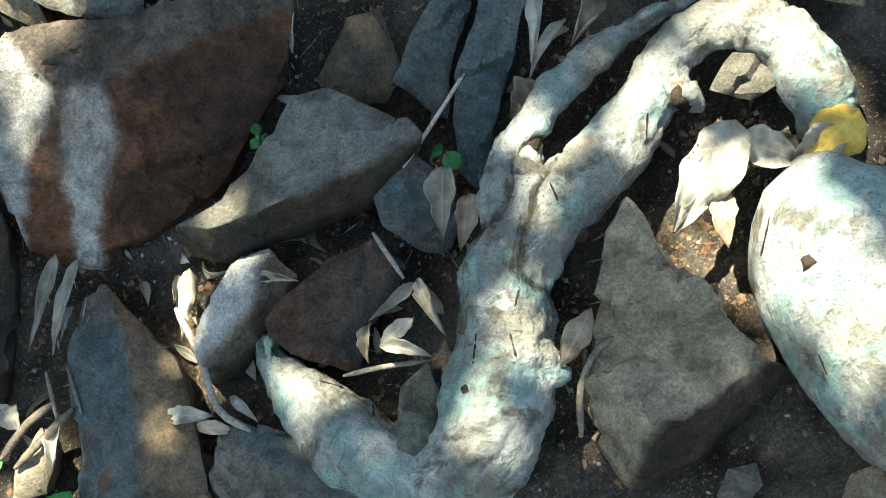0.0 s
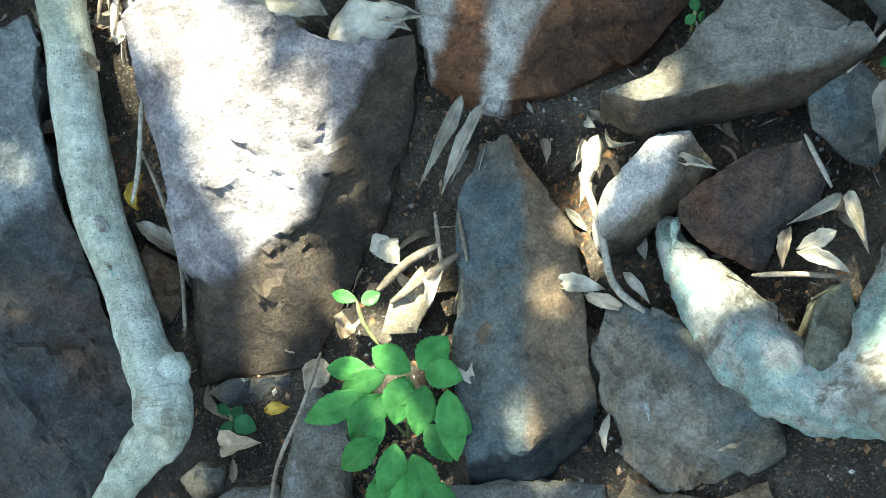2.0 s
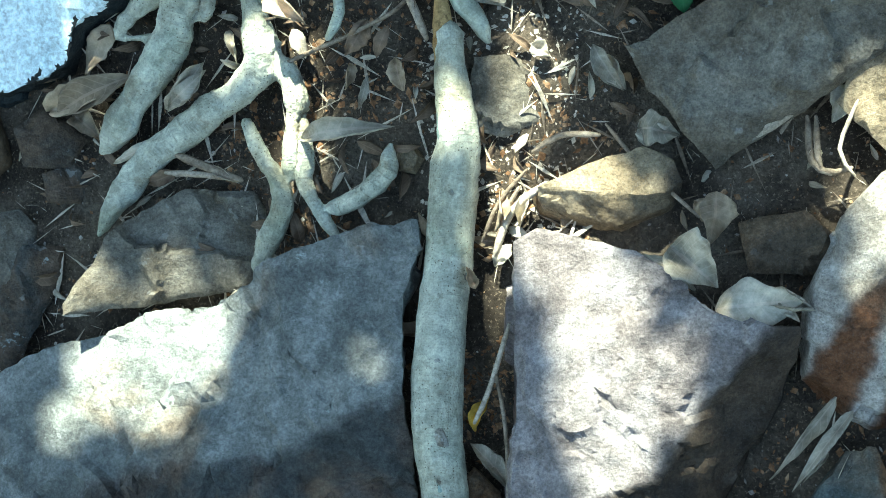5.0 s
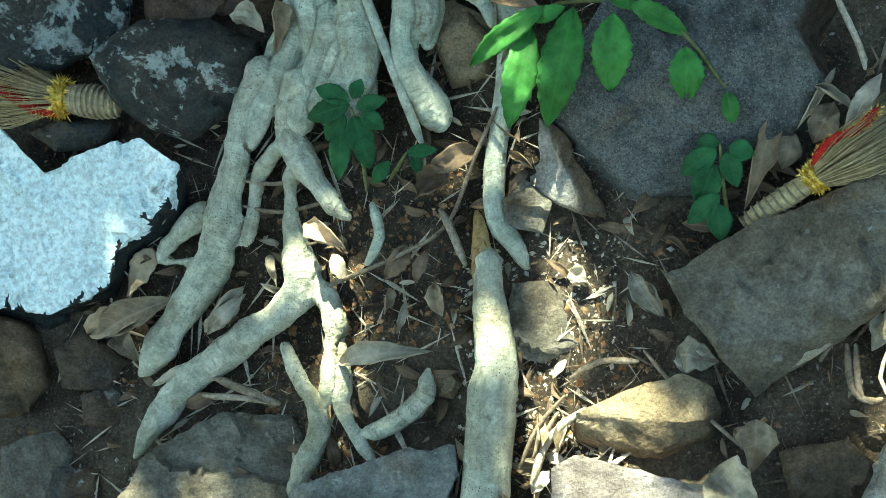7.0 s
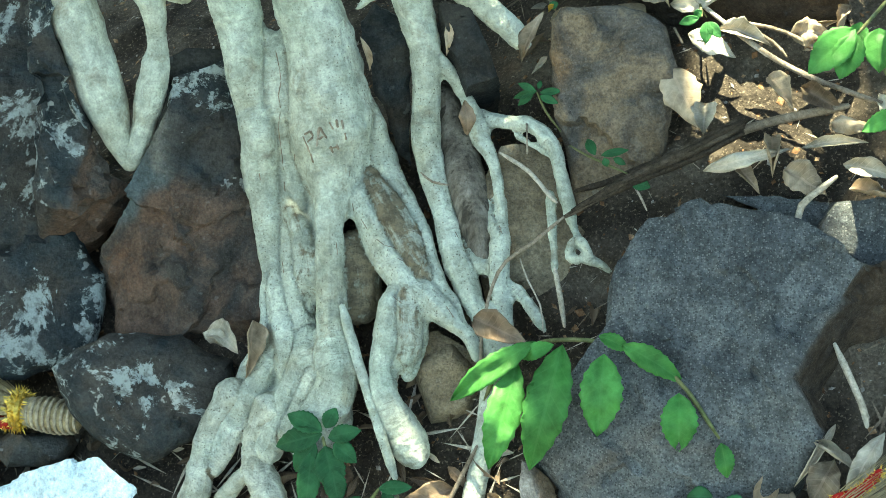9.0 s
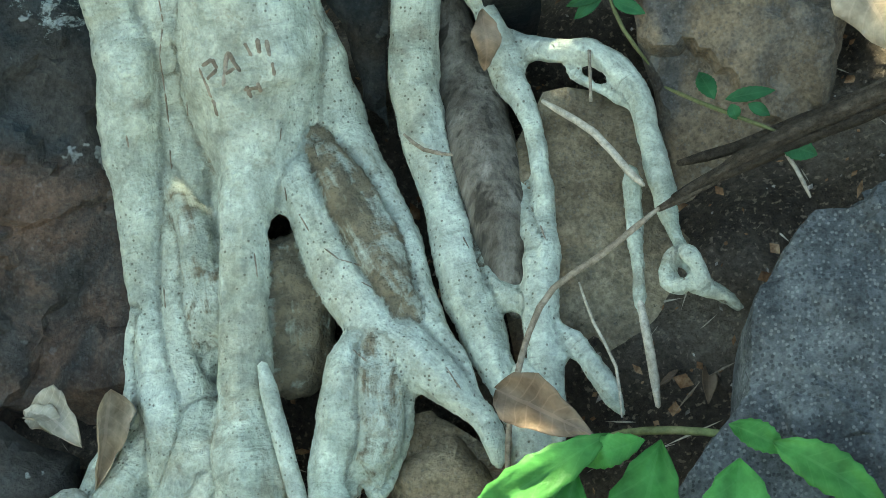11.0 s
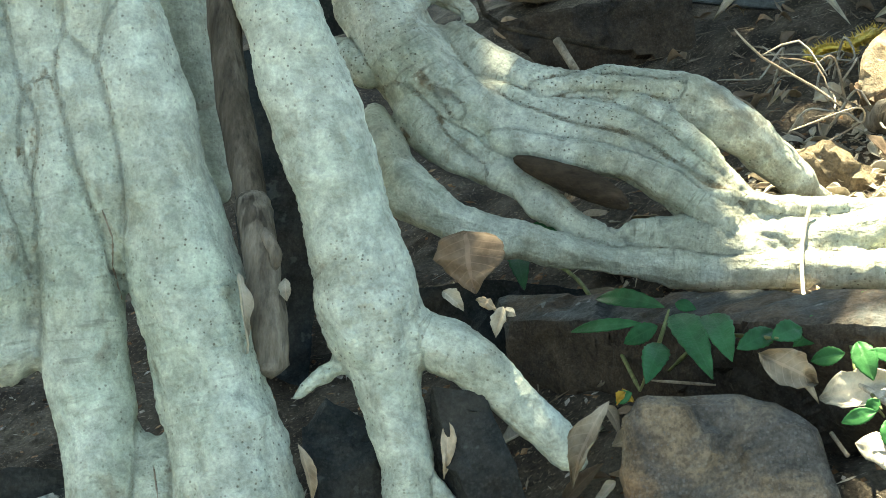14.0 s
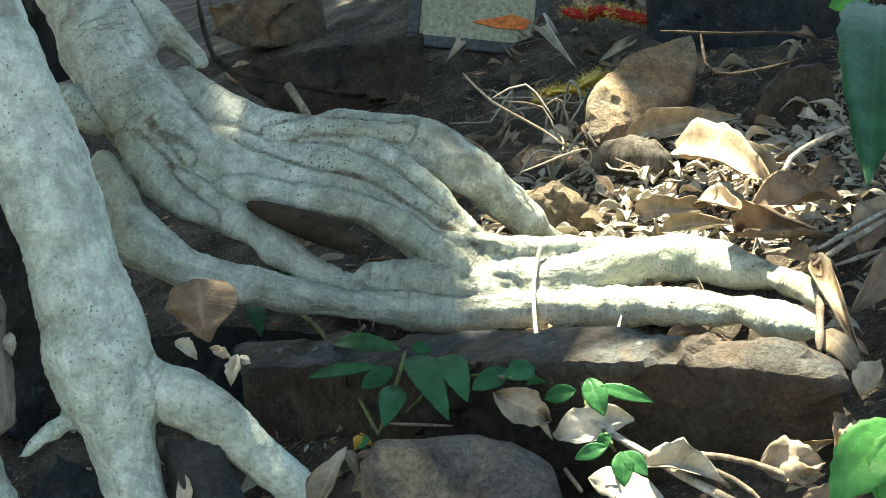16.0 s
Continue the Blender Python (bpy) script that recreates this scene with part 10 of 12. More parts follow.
root([(0.748, 3.155, 1.605, 0.0038), (0.766, 3.198, 1.652, 0.0039), (0.854, 3.236, 1.695, 0.0039)], None, name='twig', mat=TWIG_PALE, sides=7, wob=0.12, step=0.03, label='thin dry twig on the ground', category='twig', group='fallen twigs', seed=309)
root([(0.395, 2.644, 1.462, 0.0041), (0.436, 2.602, 1.449, 0.0040), (0.518, 2.523, 1.424, 0.0039)], None, name='twig', mat=TWIG_PALE, sides=7, wob=0.12, step=0.03, label='thin dry twig on the ground', category='twig', group='fallen twigs', seed=310)
root([(0.478, 2.583, 1.452, 0.0034), (0.545, 2.552, 1.456, 0.0034), (0.612, 2.501, 1.446, 0.0033)], None, name='twig', mat=TWIG, sides=7, wob=0.12, step=0.03, label='thin dry twig on the ground', category='twig', group='fallen twigs', seed=311)
root([(0.468, 2.590, 1.452, 0.0029), (0.527, 2.542, 1.441, 0.0028), (0.549, 2.514, 1.430, 0.0028)], None, name='twig', mat=TWIG, sides=7, wob=0.12, step=0.03, label='thin dry twig on the ground', category='twig', group='fallen twigs', seed=312)
root([(0.706, 2.892, 1.579, 0.0040), (0.762, 2.938, 1.599, 0.0041), (0.831, 2.987, 1.623, 0.0042)], None, name='twig', mat=TWIG, sides=7, wob=0.12, step=0.03, label='thin dry twig on the ground', category='twig', group='fallen twigs', seed=313)
root([(0.682, 2.794, 1.574, 0.0051), (0.631, 2.637, 1.551, 0.0047)], None, name='twig', mat=TWIG, sides=7, wob=0.12, step=0.03, label='thin dry twig on the ground', category='twig', group='fallen twigs', seed=314)
root([(0.732, 2.951, 1.586, 0.0035), (0.841, 3.016, 1.628, 0.0036)], None, name='twig', mat=TWIG_PALE, sides=7, wob=0.12, step=0.03, label='thin dry twig on the ground', category='twig', group='fallen twigs', seed=315)
root([(0.416, 3.100, 1.543, 0.0029), (0.403, 3.056, 1.494, 0.0029), (0.397, 2.980, 1.453, 0.0028), (0.386, 2.866, 1.454, 0.0026)], None, name='twig', mat=TWIG_PALE, sides=7, wob=0.12, step=0.03, label='thin dry twig on the ground', category='twig', group='fallen twigs', seed=316)
root([(0.490, 2.930, 1.492, 0.0021), (0.456, 2.816, 1.484, 0.0019), (0.426, 2.739, 1.476, 0.0019)], None, name='twig', mat=TWIG_PALE, sides=7, wob=0.12, step=0.03, label='thin dry twig on the ground', category='twig', group='fallen twigs', seed=317)
root([(0.315, 3.265, 1.726, 0.0019), (0.353, 3.236, 1.695, 0.0019), (0.422, 3.209, 1.665, 0.0019), (0.452, 3.194, 1.647, 0.0019)], None, name='twig', mat=TWIG, sides=7, wob=0.12, step=0.03, label='thin dry twig on the ground', category='twig', group='fallen twigs', seed=318)
root([(0.353, 3.239, 1.698, 0.0015), (0.401, 3.256, 1.718, 0.0015), (0.438, 3.223, 1.680, 0.0015)], None, name='twig', mat=TWIG_PALE, sides=7, wob=0.12, step=0.03, label='thin dry twig on the ground', category='twig', group='fallen twigs', seed=319)
root([(0.376, 3.237, 1.696, 0.0015), (0.423, 3.234, 1.692, 0.0015), (0.441, 3.205, 1.660, 0.0015)], None, name='twig', mat=TWIG, sides=7, wob=0.12, step=0.03, label='thin dry twig on the ground', category='twig', group='fallen twigs', seed=320)
root([(0.207, 2.806, 1.386, 0.0019), (0.267, 2.732, 1.414, 0.0018)], None, name='twig', mat=TWIG, sides=7, wob=0.12, step=0.03, label='thin dry twig on the ground', category='twig', group='fallen twigs', seed=321)
root([(0.368, 2.602, 1.421, 0.0023), (0.382, 2.576, 1.408, 0.0023)], None, name='twig', mat=TWIG, sides=7, wob=0.12, step=0.03, label='thin dry twig on the ground', category='twig', group='fallen twigs', seed=322)
root([(0.724, 2.867, 1.587, 0.0027), (0.784, 2.871, 1.610, 0.0027)], None, name='twig', mat=TWIG, sides=7, wob=0.12, step=0.03, label='thin dry twig on the ground', category='twig', group='fallen twigs', seed=323)
root([(-0.238, 2.700, 1.606, 0.0060), (-0.236, 2.684, 1.590, 0.0185), (-0.226, 2.668, 1.555, 0.0190), (-0.212, 2.650, 1.480, 0.0200), (-0.204, 2.640, 1.420, 0.0185)], None, name='dead_branch', mat=DEADWOOD, label='broken grey stump of dead wood beside the trunk', category='branch', sides=16, lump=0.10, wob=0.14, step=0.008, seed=330)
root([(-0.232, 2.672, 1.575, 0.0075), (-0.214, 2.655, 1.560, 0.0065), (-0.205, 2.650, 1.545, 0.0060), (-0.207, 2.652, 1.528, 0.0040)], None, name='dead_branch', mat=DEADWOOD, label='splintered snag on the broken stump', category='branch', sides=10, lump=0.2, wob=0.2, step=0.005, seed=331)
root([(-0.297, 2.780, 1.852, 0.0165), (-0.285, 2.755, 1.774, 0.0175), (-0.269, 2.728, 1.696, 0.0180), (-0.250, 2.704, 1.630, 0.0180), (-0.238, 2.690, 1.592, 0.0165), (-0.232, 2.684, 1.570, 0.0080)], None, name='dead_branch', mat=DEADWOOD, label='grey dead branch leaning between trunk and root', category='branch', sides=14, lump=0.1, seed=324)
root([(0.036, 3.089, 1.565, 0.0100), (0.082, 3.080, 1.553, 0.0156), (0.136, 3.068, 1.540, 0.0185), (0.179, 3.054, 1.524, 0.0128)], None, name='dead_branch', mat=ROTTEN, label='dark rotten wood lodged in the root', category='branch', sides=12, lump=0.15, seed=325)
root([(-0.020, 2.620, 1.262, 0.0200), (0.010, 2.560, 1.200, 0.0320), (0.030, 2.490, 1.165, 0.0350), (0.050, 2.430, 1.130, 0.0330), (0.068, 2.385, 1.090, 0.0250), (0.080, 2.340, 1.060, 0.0120)], None, name='dead_branch', mat=DEADWOOD, label='grey weathered wood behind the thin roots', category='branch', sides=14, lump=0.1, seed=326)
plant = holder("seedling", (0.481, 0.790, 0.343), 'leafy green seedling with bright oval leaves', "plant", "green seedlings")
root([(0.480, 0.787, 0.352, 0.0036), (0.491, 0.826, 0.398, 0.0036), (0.501, 0.861, 0.429, 0.0036)], plant, name='stem', mat=STEM, sides=7, step=0.03, wob=0.05, seed=328)
root([(0.480, 0.787, 0.352, 0.0036), (0.451, 0.830, 0.381, 0.0036), (0.432, 0.875, 0.403, 0.0036)], plant, name='stem', mat=STEM, sides=7, step=0.03, wob=0.05, seed=329)
root([(0.480, 0.787, 0.352, 0.0036), (0.524, 0.834, 0.411, 0.0036), (0.549, 0.835, 0.446, 0.0035)], plant, name='stem', mat=STEM, sides=7, step=0.03, wob=0.05, seed=330)
root([(0.474, 0.942, 0.365, 0.0037), (0.453, 0.984, 0.395, 0.0037), (0.451, 1.012, 0.421, 0.0037)], plant, name='stem', mat=STEM, sides=7, step=0.03, wob=0.05, seed=331)
leaf((0.506, 0.864, 0.431), (0.457, 0.931, 0.405), 0.050, (-0.10, -0.29, 0.95), LEAF_BRIGHT, '', plant, name='leaf', curl=0.08, fold=0.22, wavy=0.05, teeth=0.1, shape=0.45, seed=332)
leaf((0.520, 0.864, 0.436), (0.577, 0.901, 0.450), 0.055, (-0.10, -0.29, 0.95), LEAF_BRIGHT, '', plant, name='leaf', curl=0.08, fold=0.22, wavy=0.05, teeth=0.1, shape=0.45, seed=333)
leaf((0.528, 0.861, 0.440), (0.583, 0.824, 0.446), 0.050, (-0.10, -0.29, 0.95), LEAF_BRIGHT, '', plant, name='leaf', curl=0.08, fold=0.22, wavy=0.05, teeth=0.1, shape=0.45, seed=334)
leaf((0.468, 0.876, 0.418), (0.392, 0.883, 0.375), 0.045, (-0.08, -0.29, 0.95), LEAF_BRIGHT, '', plant, name='leaf', curl=0.08, fold=0.22, wavy=0.05, teeth=0.1, shape=0.45, seed=335)
leaf((0.445, 0.895, 0.408), (0.377, 0.927, 0.373), 0.040, (-0.08, -0.29, 0.95), LEAF_BRIGHT, '', plant, name='leaf', curl=0.08, fold=0.22, wavy=0.05, teeth=0.1, shape=0.45, seed=336)
leaf((0.497, 0.862, 0.427), (0.462, 0.796, 0.396), 0.058, (-0.09, -0.29, 0.95), LEAF_BRIGHT, '', plant, name='leaf', curl=0.08, fold=0.22, wavy=0.05, teeth=0.1, shape=0.45, seed=337)
leaf((0.437, 0.854, 0.403), (0.322, 0.858, 0.346), 0.050, (-0.07, -0.28, 0.96), LEAF_BRIGHT, '', plant, name='leaf', curl=0.08, fold=0.22, wavy=0.05, teeth=0.1, shape=0.45, seed=338)
leaf((0.454, 0.848, 0.409), (0.390, 0.798, 0.367), 0.060, (-0.08, -0.28, 0.96), LEAF_BRIGHT, '', plant, name='leaf', curl=0.08, fold=0.22, wavy=0.05, teeth=0.1, shape=0.45, seed=339)
leaf((0.523, 0.835, 0.435), (0.492, 0.768, 0.398), 0.050, (-0.10, -0.28, 0.96), LEAF_BRIGHT, '', plant, name='leaf', curl=0.08, fold=0.22, wavy=0.05, teeth=0.1, shape=0.45, seed=340)
leaf((0.554, 0.815, 0.446), (0.543, 0.710, 0.401), 0.051, (-0.11, -0.27, 0.96), LEAF_BRIGHT, '', plant, name='leaf', curl=0.08, fold=0.22, wavy=0.05, teeth=0.1, shape=0.45, seed=341)
leaf((0.511, 0.776, 0.420), (0.535, 0.712, 0.397), 0.045, (-0.10, -0.26, 0.96), LEAF_BRIGHT, '', plant, name='leaf', curl=0.08, fold=0.22, wavy=0.05, teeth=0.1, shape=0.45, seed=342)
leaf((0.455, 0.766, 0.396), (0.426, 0.679, 0.344), 0.055, (-0.08, -0.26, 0.96), LEAF_BRIGHT, '', plant, name='leaf', curl=0.08, fold=0.22, wavy=0.05, teeth=0.1, shape=0.45, seed=343)
leaf((0.478, 0.742, 0.396), (0.495, 0.647, 0.362), 0.050, (-0.09, -0.25, 0.96), LEAF_BRIGHT, '', plant, name='leaf', curl=0.08, fold=0.22, wavy=0.05, teeth=0.1, shape=0.45, seed=344)
leaf((0.447, 0.813, 0.404), (0.411, 0.770, 0.368), 0.030, (-0.08, -0.27, 0.96), LEAF_BRIGHT, '', plant, name='leaf', curl=0.08, fold=0.22, wavy=0.05, teeth=0.1, shape=0.45, seed=345)
leaf((0.451, 1.014, 0.420), (0.414, 1.047, 0.397), 0.023, (-0.08, -0.33, 0.94), LEAF_BRIGHT, '', plant, name='leaf', curl=0.08, fold=0.22, wavy=0.05, teeth=0.1, shape=0.45, seed=346)
leaf((0.457, 1.007, 0.422), (0.491, 1.014, 0.426), 0.025, (-0.08, -0.32, 0.94), LEAF_BRIGHT, '', plant, name='leaf', curl=0.08, fold=0.22, wavy=0.05, teeth=0.1, shape=0.45, seed=347)
leaf((0.473, 0.718, 0.388), (0.437, 0.646, 0.339), 0.055, (-0.09, -0.24, 0.97), LEAF_BRIGHT, '', plant, name='leaf', curl=0.08, fold=0.22, wavy=0.05, teeth=0.1, shape=0.45, seed=348)
leaf((0.487, 0.697, 0.387), (0.522, 0.622, 0.364), 0.050, (-0.09, -0.23, 0.97), LEAF_BRIGHT, '', plant, name='leaf', curl=0.08, fold=0.22, wavy=0.05, teeth=0.1, shape=0.45, seed=349)
leaf((0.439, 0.728, 0.376), (0.394, 0.679, 0.333), 0.048, (-0.07, -0.24, 0.97), LEAF_BRIGHT, '', plant, name='leaf', curl=0.08, fold=0.22, wavy=0.05, teeth=0.1, shape=0.45, seed=350)
leaf((0.431, 0.781, 0.392), (0.364, 0.762, 0.346), 0.050, (-0.07, -0.26, 0.96), LEAF_BRIGHT, '', plant, name='leaf', curl=0.08, fold=0.22, wavy=0.05, teeth=0.1, shape=0.45, seed=351)
leaf((0.504, 0.832, 0.428), (0.472, 0.847, 0.403), 0.044, (-0.10, -0.28, 0.96), LEAF_BRIGHT, '', plant, name='leaf', curl=0.08, fold=0.22, wavy=0.05, teeth=0.1, shape=0.45, seed=352)
leaf((0.535, 0.785, 0.432), (0.576, 0.743, 0.424), 0.047, (-0.11, -0.26, 0.96), LEAF_BRIGHT, '', plant, name='leaf', curl=0.08, fold=0.22, wavy=0.05, teeth=0.1, shape=0.45, seed=353)
plant = holder("seedling", (-0.160, 2.069, 0.715), 'dark green seedling at the foot of the trunk', "plant", "green seedlings")
root([(-0.149, 2.054, 0.717, 0.0041), (-0.159, 2.091, 0.796, 0.0041), (-0.177, 2.128, 0.858, 0.0040)], plant, name='stem', mat=STEM, sides=7, step=0.03, wob=0.05, seed=355)
root([(-0.108, 2.060, 0.741, 0.0041), (-0.076, 2.052, 0.822, 0.0040)], plant, name='stem', mat=STEM, sides=7, step=0.03, wob=0.05, seed=356)
leaf((-0.179, 2.136, 0.864), (-0.242, 2.171, 0.864), 0.036, (0.05, -0.61, 0.79), LEAF_DEEP, '', plant, name='leaf', curl=0.08, fold=0.22, wavy=0.05, teeth=0.1, shape=0.45, seed=357)
leaf((-0.174, 2.138, 0.869), (-0.159, 2.166, 0.891), 0.028, (0.05, -0.61, 0.79), LEAF_DEEP, '', plant, name='leaf', curl=0.08, fold=0.22, wavy=0.05, teeth=0.1, shape=0.45, seed=358)
leaf((-0.179, 2.132, 0.861), (-0.257, 2.135, 0.821), 0.043, (0.05, -0.61, 0.79), LEAF_DEEP, '', plant, name='leaf', curl=0.08, fold=0.22, wavy=0.05, teeth=0.1, shape=0.45, seed=359)
leaf((-0.168, 2.125, 0.860), (-0.113, 2.132, 0.876), 0.032, (0.05, -0.61, 0.79), LEAF_DEEP, '', plant, name='leaf', curl=0.08, fold=0.22, wavy=0.05, teeth=0.1, shape=0.45, seed=360)
leaf((-0.158, 2.117, 0.855), (-0.117, 2.095, 0.836), 0.034, (0.05, -0.60, 0.80), LEAF_DEEP, '', plant, name='leaf', curl=0.08, fold=0.22, wavy=0.05, teeth=0.1, shape=0.45, seed=361)
leaf((-0.189, 2.123, 0.848), (-0.220, 2.099, 0.800), 0.040, (0.05, -0.60, 0.79), LEAF_DEEP, '', plant, name='leaf', curl=0.08, fold=0.22, wavy=0.05, teeth=0.1, shape=0.45, seed=362)
leaf((-0.173, 2.117, 0.848), (-0.147, 2.061, 0.790), 0.051, (0.05, -0.60, 0.80), LEAF_DEEP, '', plant, name='leaf', curl=0.08, fold=0.22, wavy=0.05, teeth=0.1, shape=0.45, seed=363)
leaf((-0.194, 2.113, 0.837), (-0.198, 2.046, 0.754), 0.040, (0.06, -0.60, 0.80), LEAF_DEEP, '', plant, name='leaf', curl=0.08, fold=0.22, wavy=0.05, teeth=0.1, shape=0.45, seed=364)
leaf((-0.158, 2.089, 0.826), (-0.142, 2.050, 0.780), 0.039, (0.04, -0.60, 0.80), LEAF_DEEP, '', plant, name='leaf', curl=0.08, fold=0.22, wavy=0.05, teeth=0.1, shape=0.45, seed=365)
leaf((-0.106, 2.048, 0.805), (-0.136, 2.031, 0.764), 0.028, (0.03, -0.59, 0.81), LEAF_DEEP, '', plant, name='leaf', curl=0.08, fold=0.22, wavy=0.05, teeth=0.1, shape=0.45, seed=366)
leaf((-0.076, 2.052, 0.822), (-0.021, 2.053, 0.830), 0.025, (0.02, -0.59, 0.81), LEAF_DEEP, '', plant, name='leaf', curl=0.08, fold=0.22, wavy=0.05, teeth=0.1, shape=0.45, seed=367)
leaf((-0.066, 2.051, 0.824), (-0.051, 2.025, 0.793), 0.022, (0.02, -0.59, 0.81), LEAF_DEEP, '', plant, name='leaf', curl=0.08, fold=0.22, wavy=0.05, teeth=0.1, shape=0.45, seed=368)
plant = holder("seedling", (0.098, 2.189, 0.939), 'arching seedling with large glossy green leaves', "plant", "green seedlings")
root([(0.089, 2.165, 0.932, 0.0040), (0.114, 2.189, 0.993, 0.0040), (0.179, 2.190, 1.050, 0.0039), (0.292, 2.154, 1.084, 0.0039), (0.384, 2.088, 1.080, 0.0038), (0.453, 2.007, 1.033, 0.0037)], plant, name='stem', mat=STEM, sides=7, step=0.03, wob=0.05, seed=370)
leaf((0.162, 2.159, 1.075), (0.032, 2.125, 0.963), 0.042, (-0.05, -0.65, 0.76), LEAF_BRIGHT, '', plant, name='leaf', curl=0.2, fold=0.3, wavy=0.12, teeth=0.12, shape=0.45, seed=371)
leaf((0.135, 2.140, 1.044), (0.101, 2.035, 0.901), 0.058, (-0.04, -0.64, 0.77), LEAF_BRIGHT, '', plant, name='leaf', curl=0.2, fold=0.3, wavy=0.12, teeth=0.12, shape=0.45, seed=372)
leaf((0.205, 2.149, 1.081), (0.166, 2.024, 0.917), 0.072, (-0.06, -0.65, 0.76), LEAF_BRIGHT, '', plant, name='leaf', curl=0.2, fold=0.3, wavy=0.12, teeth=0.12, shape=0.45, seed=373)
leaf((0.271, 2.129, 1.085), (0.269, 2.049, 0.979), 0.068, (-0.08, -0.64, 0.76), LEAF_BRIGHT, '', plant, name='leaf', curl=0.2, fold=0.3, wavy=0.12, teeth=0.12, shape=0.45, seed=374)
leaf((0.298, 2.135, 1.101), (0.397, 2.088, 1.072), 0.039, (-0.09, -0.65, 0.76), LEAF_BRIGHT, '', plant, name='leaf', curl=0.2, fold=0.3, wavy=0.12, teeth=0.12, shape=0.45, seed=375)
leaf((0.261, 2.151, 1.103), (0.312, 2.137, 1.089), 0.026, (-0.08, -0.65, 0.76), LEAF_BRIGHT, '', plant, name='leaf', curl=0.2, fold=0.3, wavy=0.12, teeth=0.12, shape=0.45, seed=376)
leaf((0.389, 2.066, 1.069), (0.395, 2.012, 0.994), 0.058, (-0.12, -0.63, 0.77), LEAF_BRIGHT, '', plant, name='leaf', curl=0.2, fold=0.3, wavy=0.12, teeth=0.12, shape=0.45, seed=377)
leaf((0.456, 2.001, 1.029), (0.469, 1.968, 0.987), 0.031, (-0.14, -0.61, 0.78), LEAF_BRIGHT, '', plant, name='leaf', curl=0.2, fold=0.3, wavy=0.12, teeth=0.12, shape=0.45, seed=378)
leaf((0.191, 2.151, 1.078), (0.141, 2.155, 1.040), 0.028, (-0.06, -0.65, 0.76), LEAF_BRIGHT, '', plant, name='leaf', curl=0.2, fold=0.3, wavy=0.12, teeth=0.12, shape=0.45, seed=379)
plant = holder("seedling", (0.468, 1.911, 0.827), 'deep green seedling beside the tilted slab', "plant", "green seedlings")
root([(0.476, 1.895, 0.831, 0.0038), (0.461, 1.927, 0.894, 0.0038), (0.452, 1.961, 0.947, 0.0038)], plant, name='stem', mat=STEM, sides=7, step=0.03, wob=0.05, seed=381)
leaf((0.447, 1.954, 0.941), (0.390, 1.939, 0.894), 0.042, (-0.13, -0.59, 0.80), LEAF_DEEP, '', plant, name='leaf', curl=0.08, fold=0.22, wavy=0.05, teeth=0.1, shape=0.45, seed=382)
leaf((0.452, 1.963, 0.949), (0.415, 1.976, 0.931), 0.032, (-0.14, -0.59, 0.80), LEAF_DEEP, '', plant, name='leaf', curl=0.08, fold=0.22, wavy=0.05, teeth=0.1, shape=0.45, seed=383)
leaf((0.466, 1.954, 0.947), (0.509, 1.940, 0.942), 0.038, (-0.14, -0.59, 0.80), LEAF_DEEP, '', plant, name='leaf', curl=0.08, fold=0.22, wavy=0.05, teeth=0.1, shape=0.45, seed=384)
leaf((0.461, 1.947, 0.941), (0.481, 1.902, 0.904), 0.038, (-0.14, -0.59, 0.80), LEAF_DEEP, '', plant, name='leaf', curl=0.08, fold=0.22, wavy=0.05, teeth=0.1, shape=0.45, seed=385)
leaf((0.443, 1.936, 0.925), (0.418, 1.889, 0.868), 0.051, (-0.13, -0.58, 0.80), LEAF_DEEP, '', plant, name='leaf', curl=0.08, fold=0.22, wavy=0.05, teeth=0.1, shape=0.45, seed=386)
leaf((0.452, 1.893, 0.896), (0.402, 1.869, 0.848), 0.038, (-0.14, -0.57, 0.81), LEAF_DEEP, '', plant, name='leaf', curl=0.08, fold=0.22, wavy=0.05, teeth=0.1, shape=0.45, seed=387)
leaf((0.448, 1.882, 0.886), (0.456, 1.836, 0.843), 0.044, (-0.13, -0.56, 0.81), LEAF_DEEP, '', plant, name='leaf', curl=0.08, fold=0.22, wavy=0.05, teeth=0.1, shape=0.45, seed=388)
plant = holder("seedling", (0.179, 2.522, 1.260), 'small green seedling between stones', "plant", "green seedlings")
root([(0.189, 2.503, 1.259, 0.0022), (0.161, 2.515, 1.288, 0.0022), (0.143, 2.531, 1.316, 0.0022)], plant, name='stem', mat=STEM, sides=7, step=0.03, wob=0.05, seed=390)
leaf((0.140, 2.532, 1.319), (0.110, 2.547, 1.322), 0.013, (-0.07, -0.80, 0.60), LEAF_DEEP, '', plant, name='leaf', curl=0.08, fold=0.22, wavy=0.05, teeth=0.1, shape=0.45, seed=391)
leaf((0.142, 2.532, 1.319), (0.104, 2.538, 1.297), 0.014, (-0.07, -0.80, 0.60), LEAF_DEEP, '', plant, name='leaf', curl=0.08, fold=0.22, wavy=0.05, teeth=0.1, shape=0.45, seed=392)
leaf((0.145, 2.534, 1.322), (0.148, 2.548, 1.330), 0.009, (-0.07, -0.80, 0.60), LEAF_DEEP, '', plant, name='leaf', curl=0.08, fold=0.22, wavy=0.05, teeth=0.1, shape=0.45, seed=393)
leaf((0.148, 2.531, 1.316), (0.185, 2.535, 1.321), 0.014, (-0.08, -0.79, 0.60), LEAF_DEEP, '', plant, name='leaf', curl=0.08, fold=0.22, wavy=0.05, teeth=0.1, shape=0.45, seed=394)
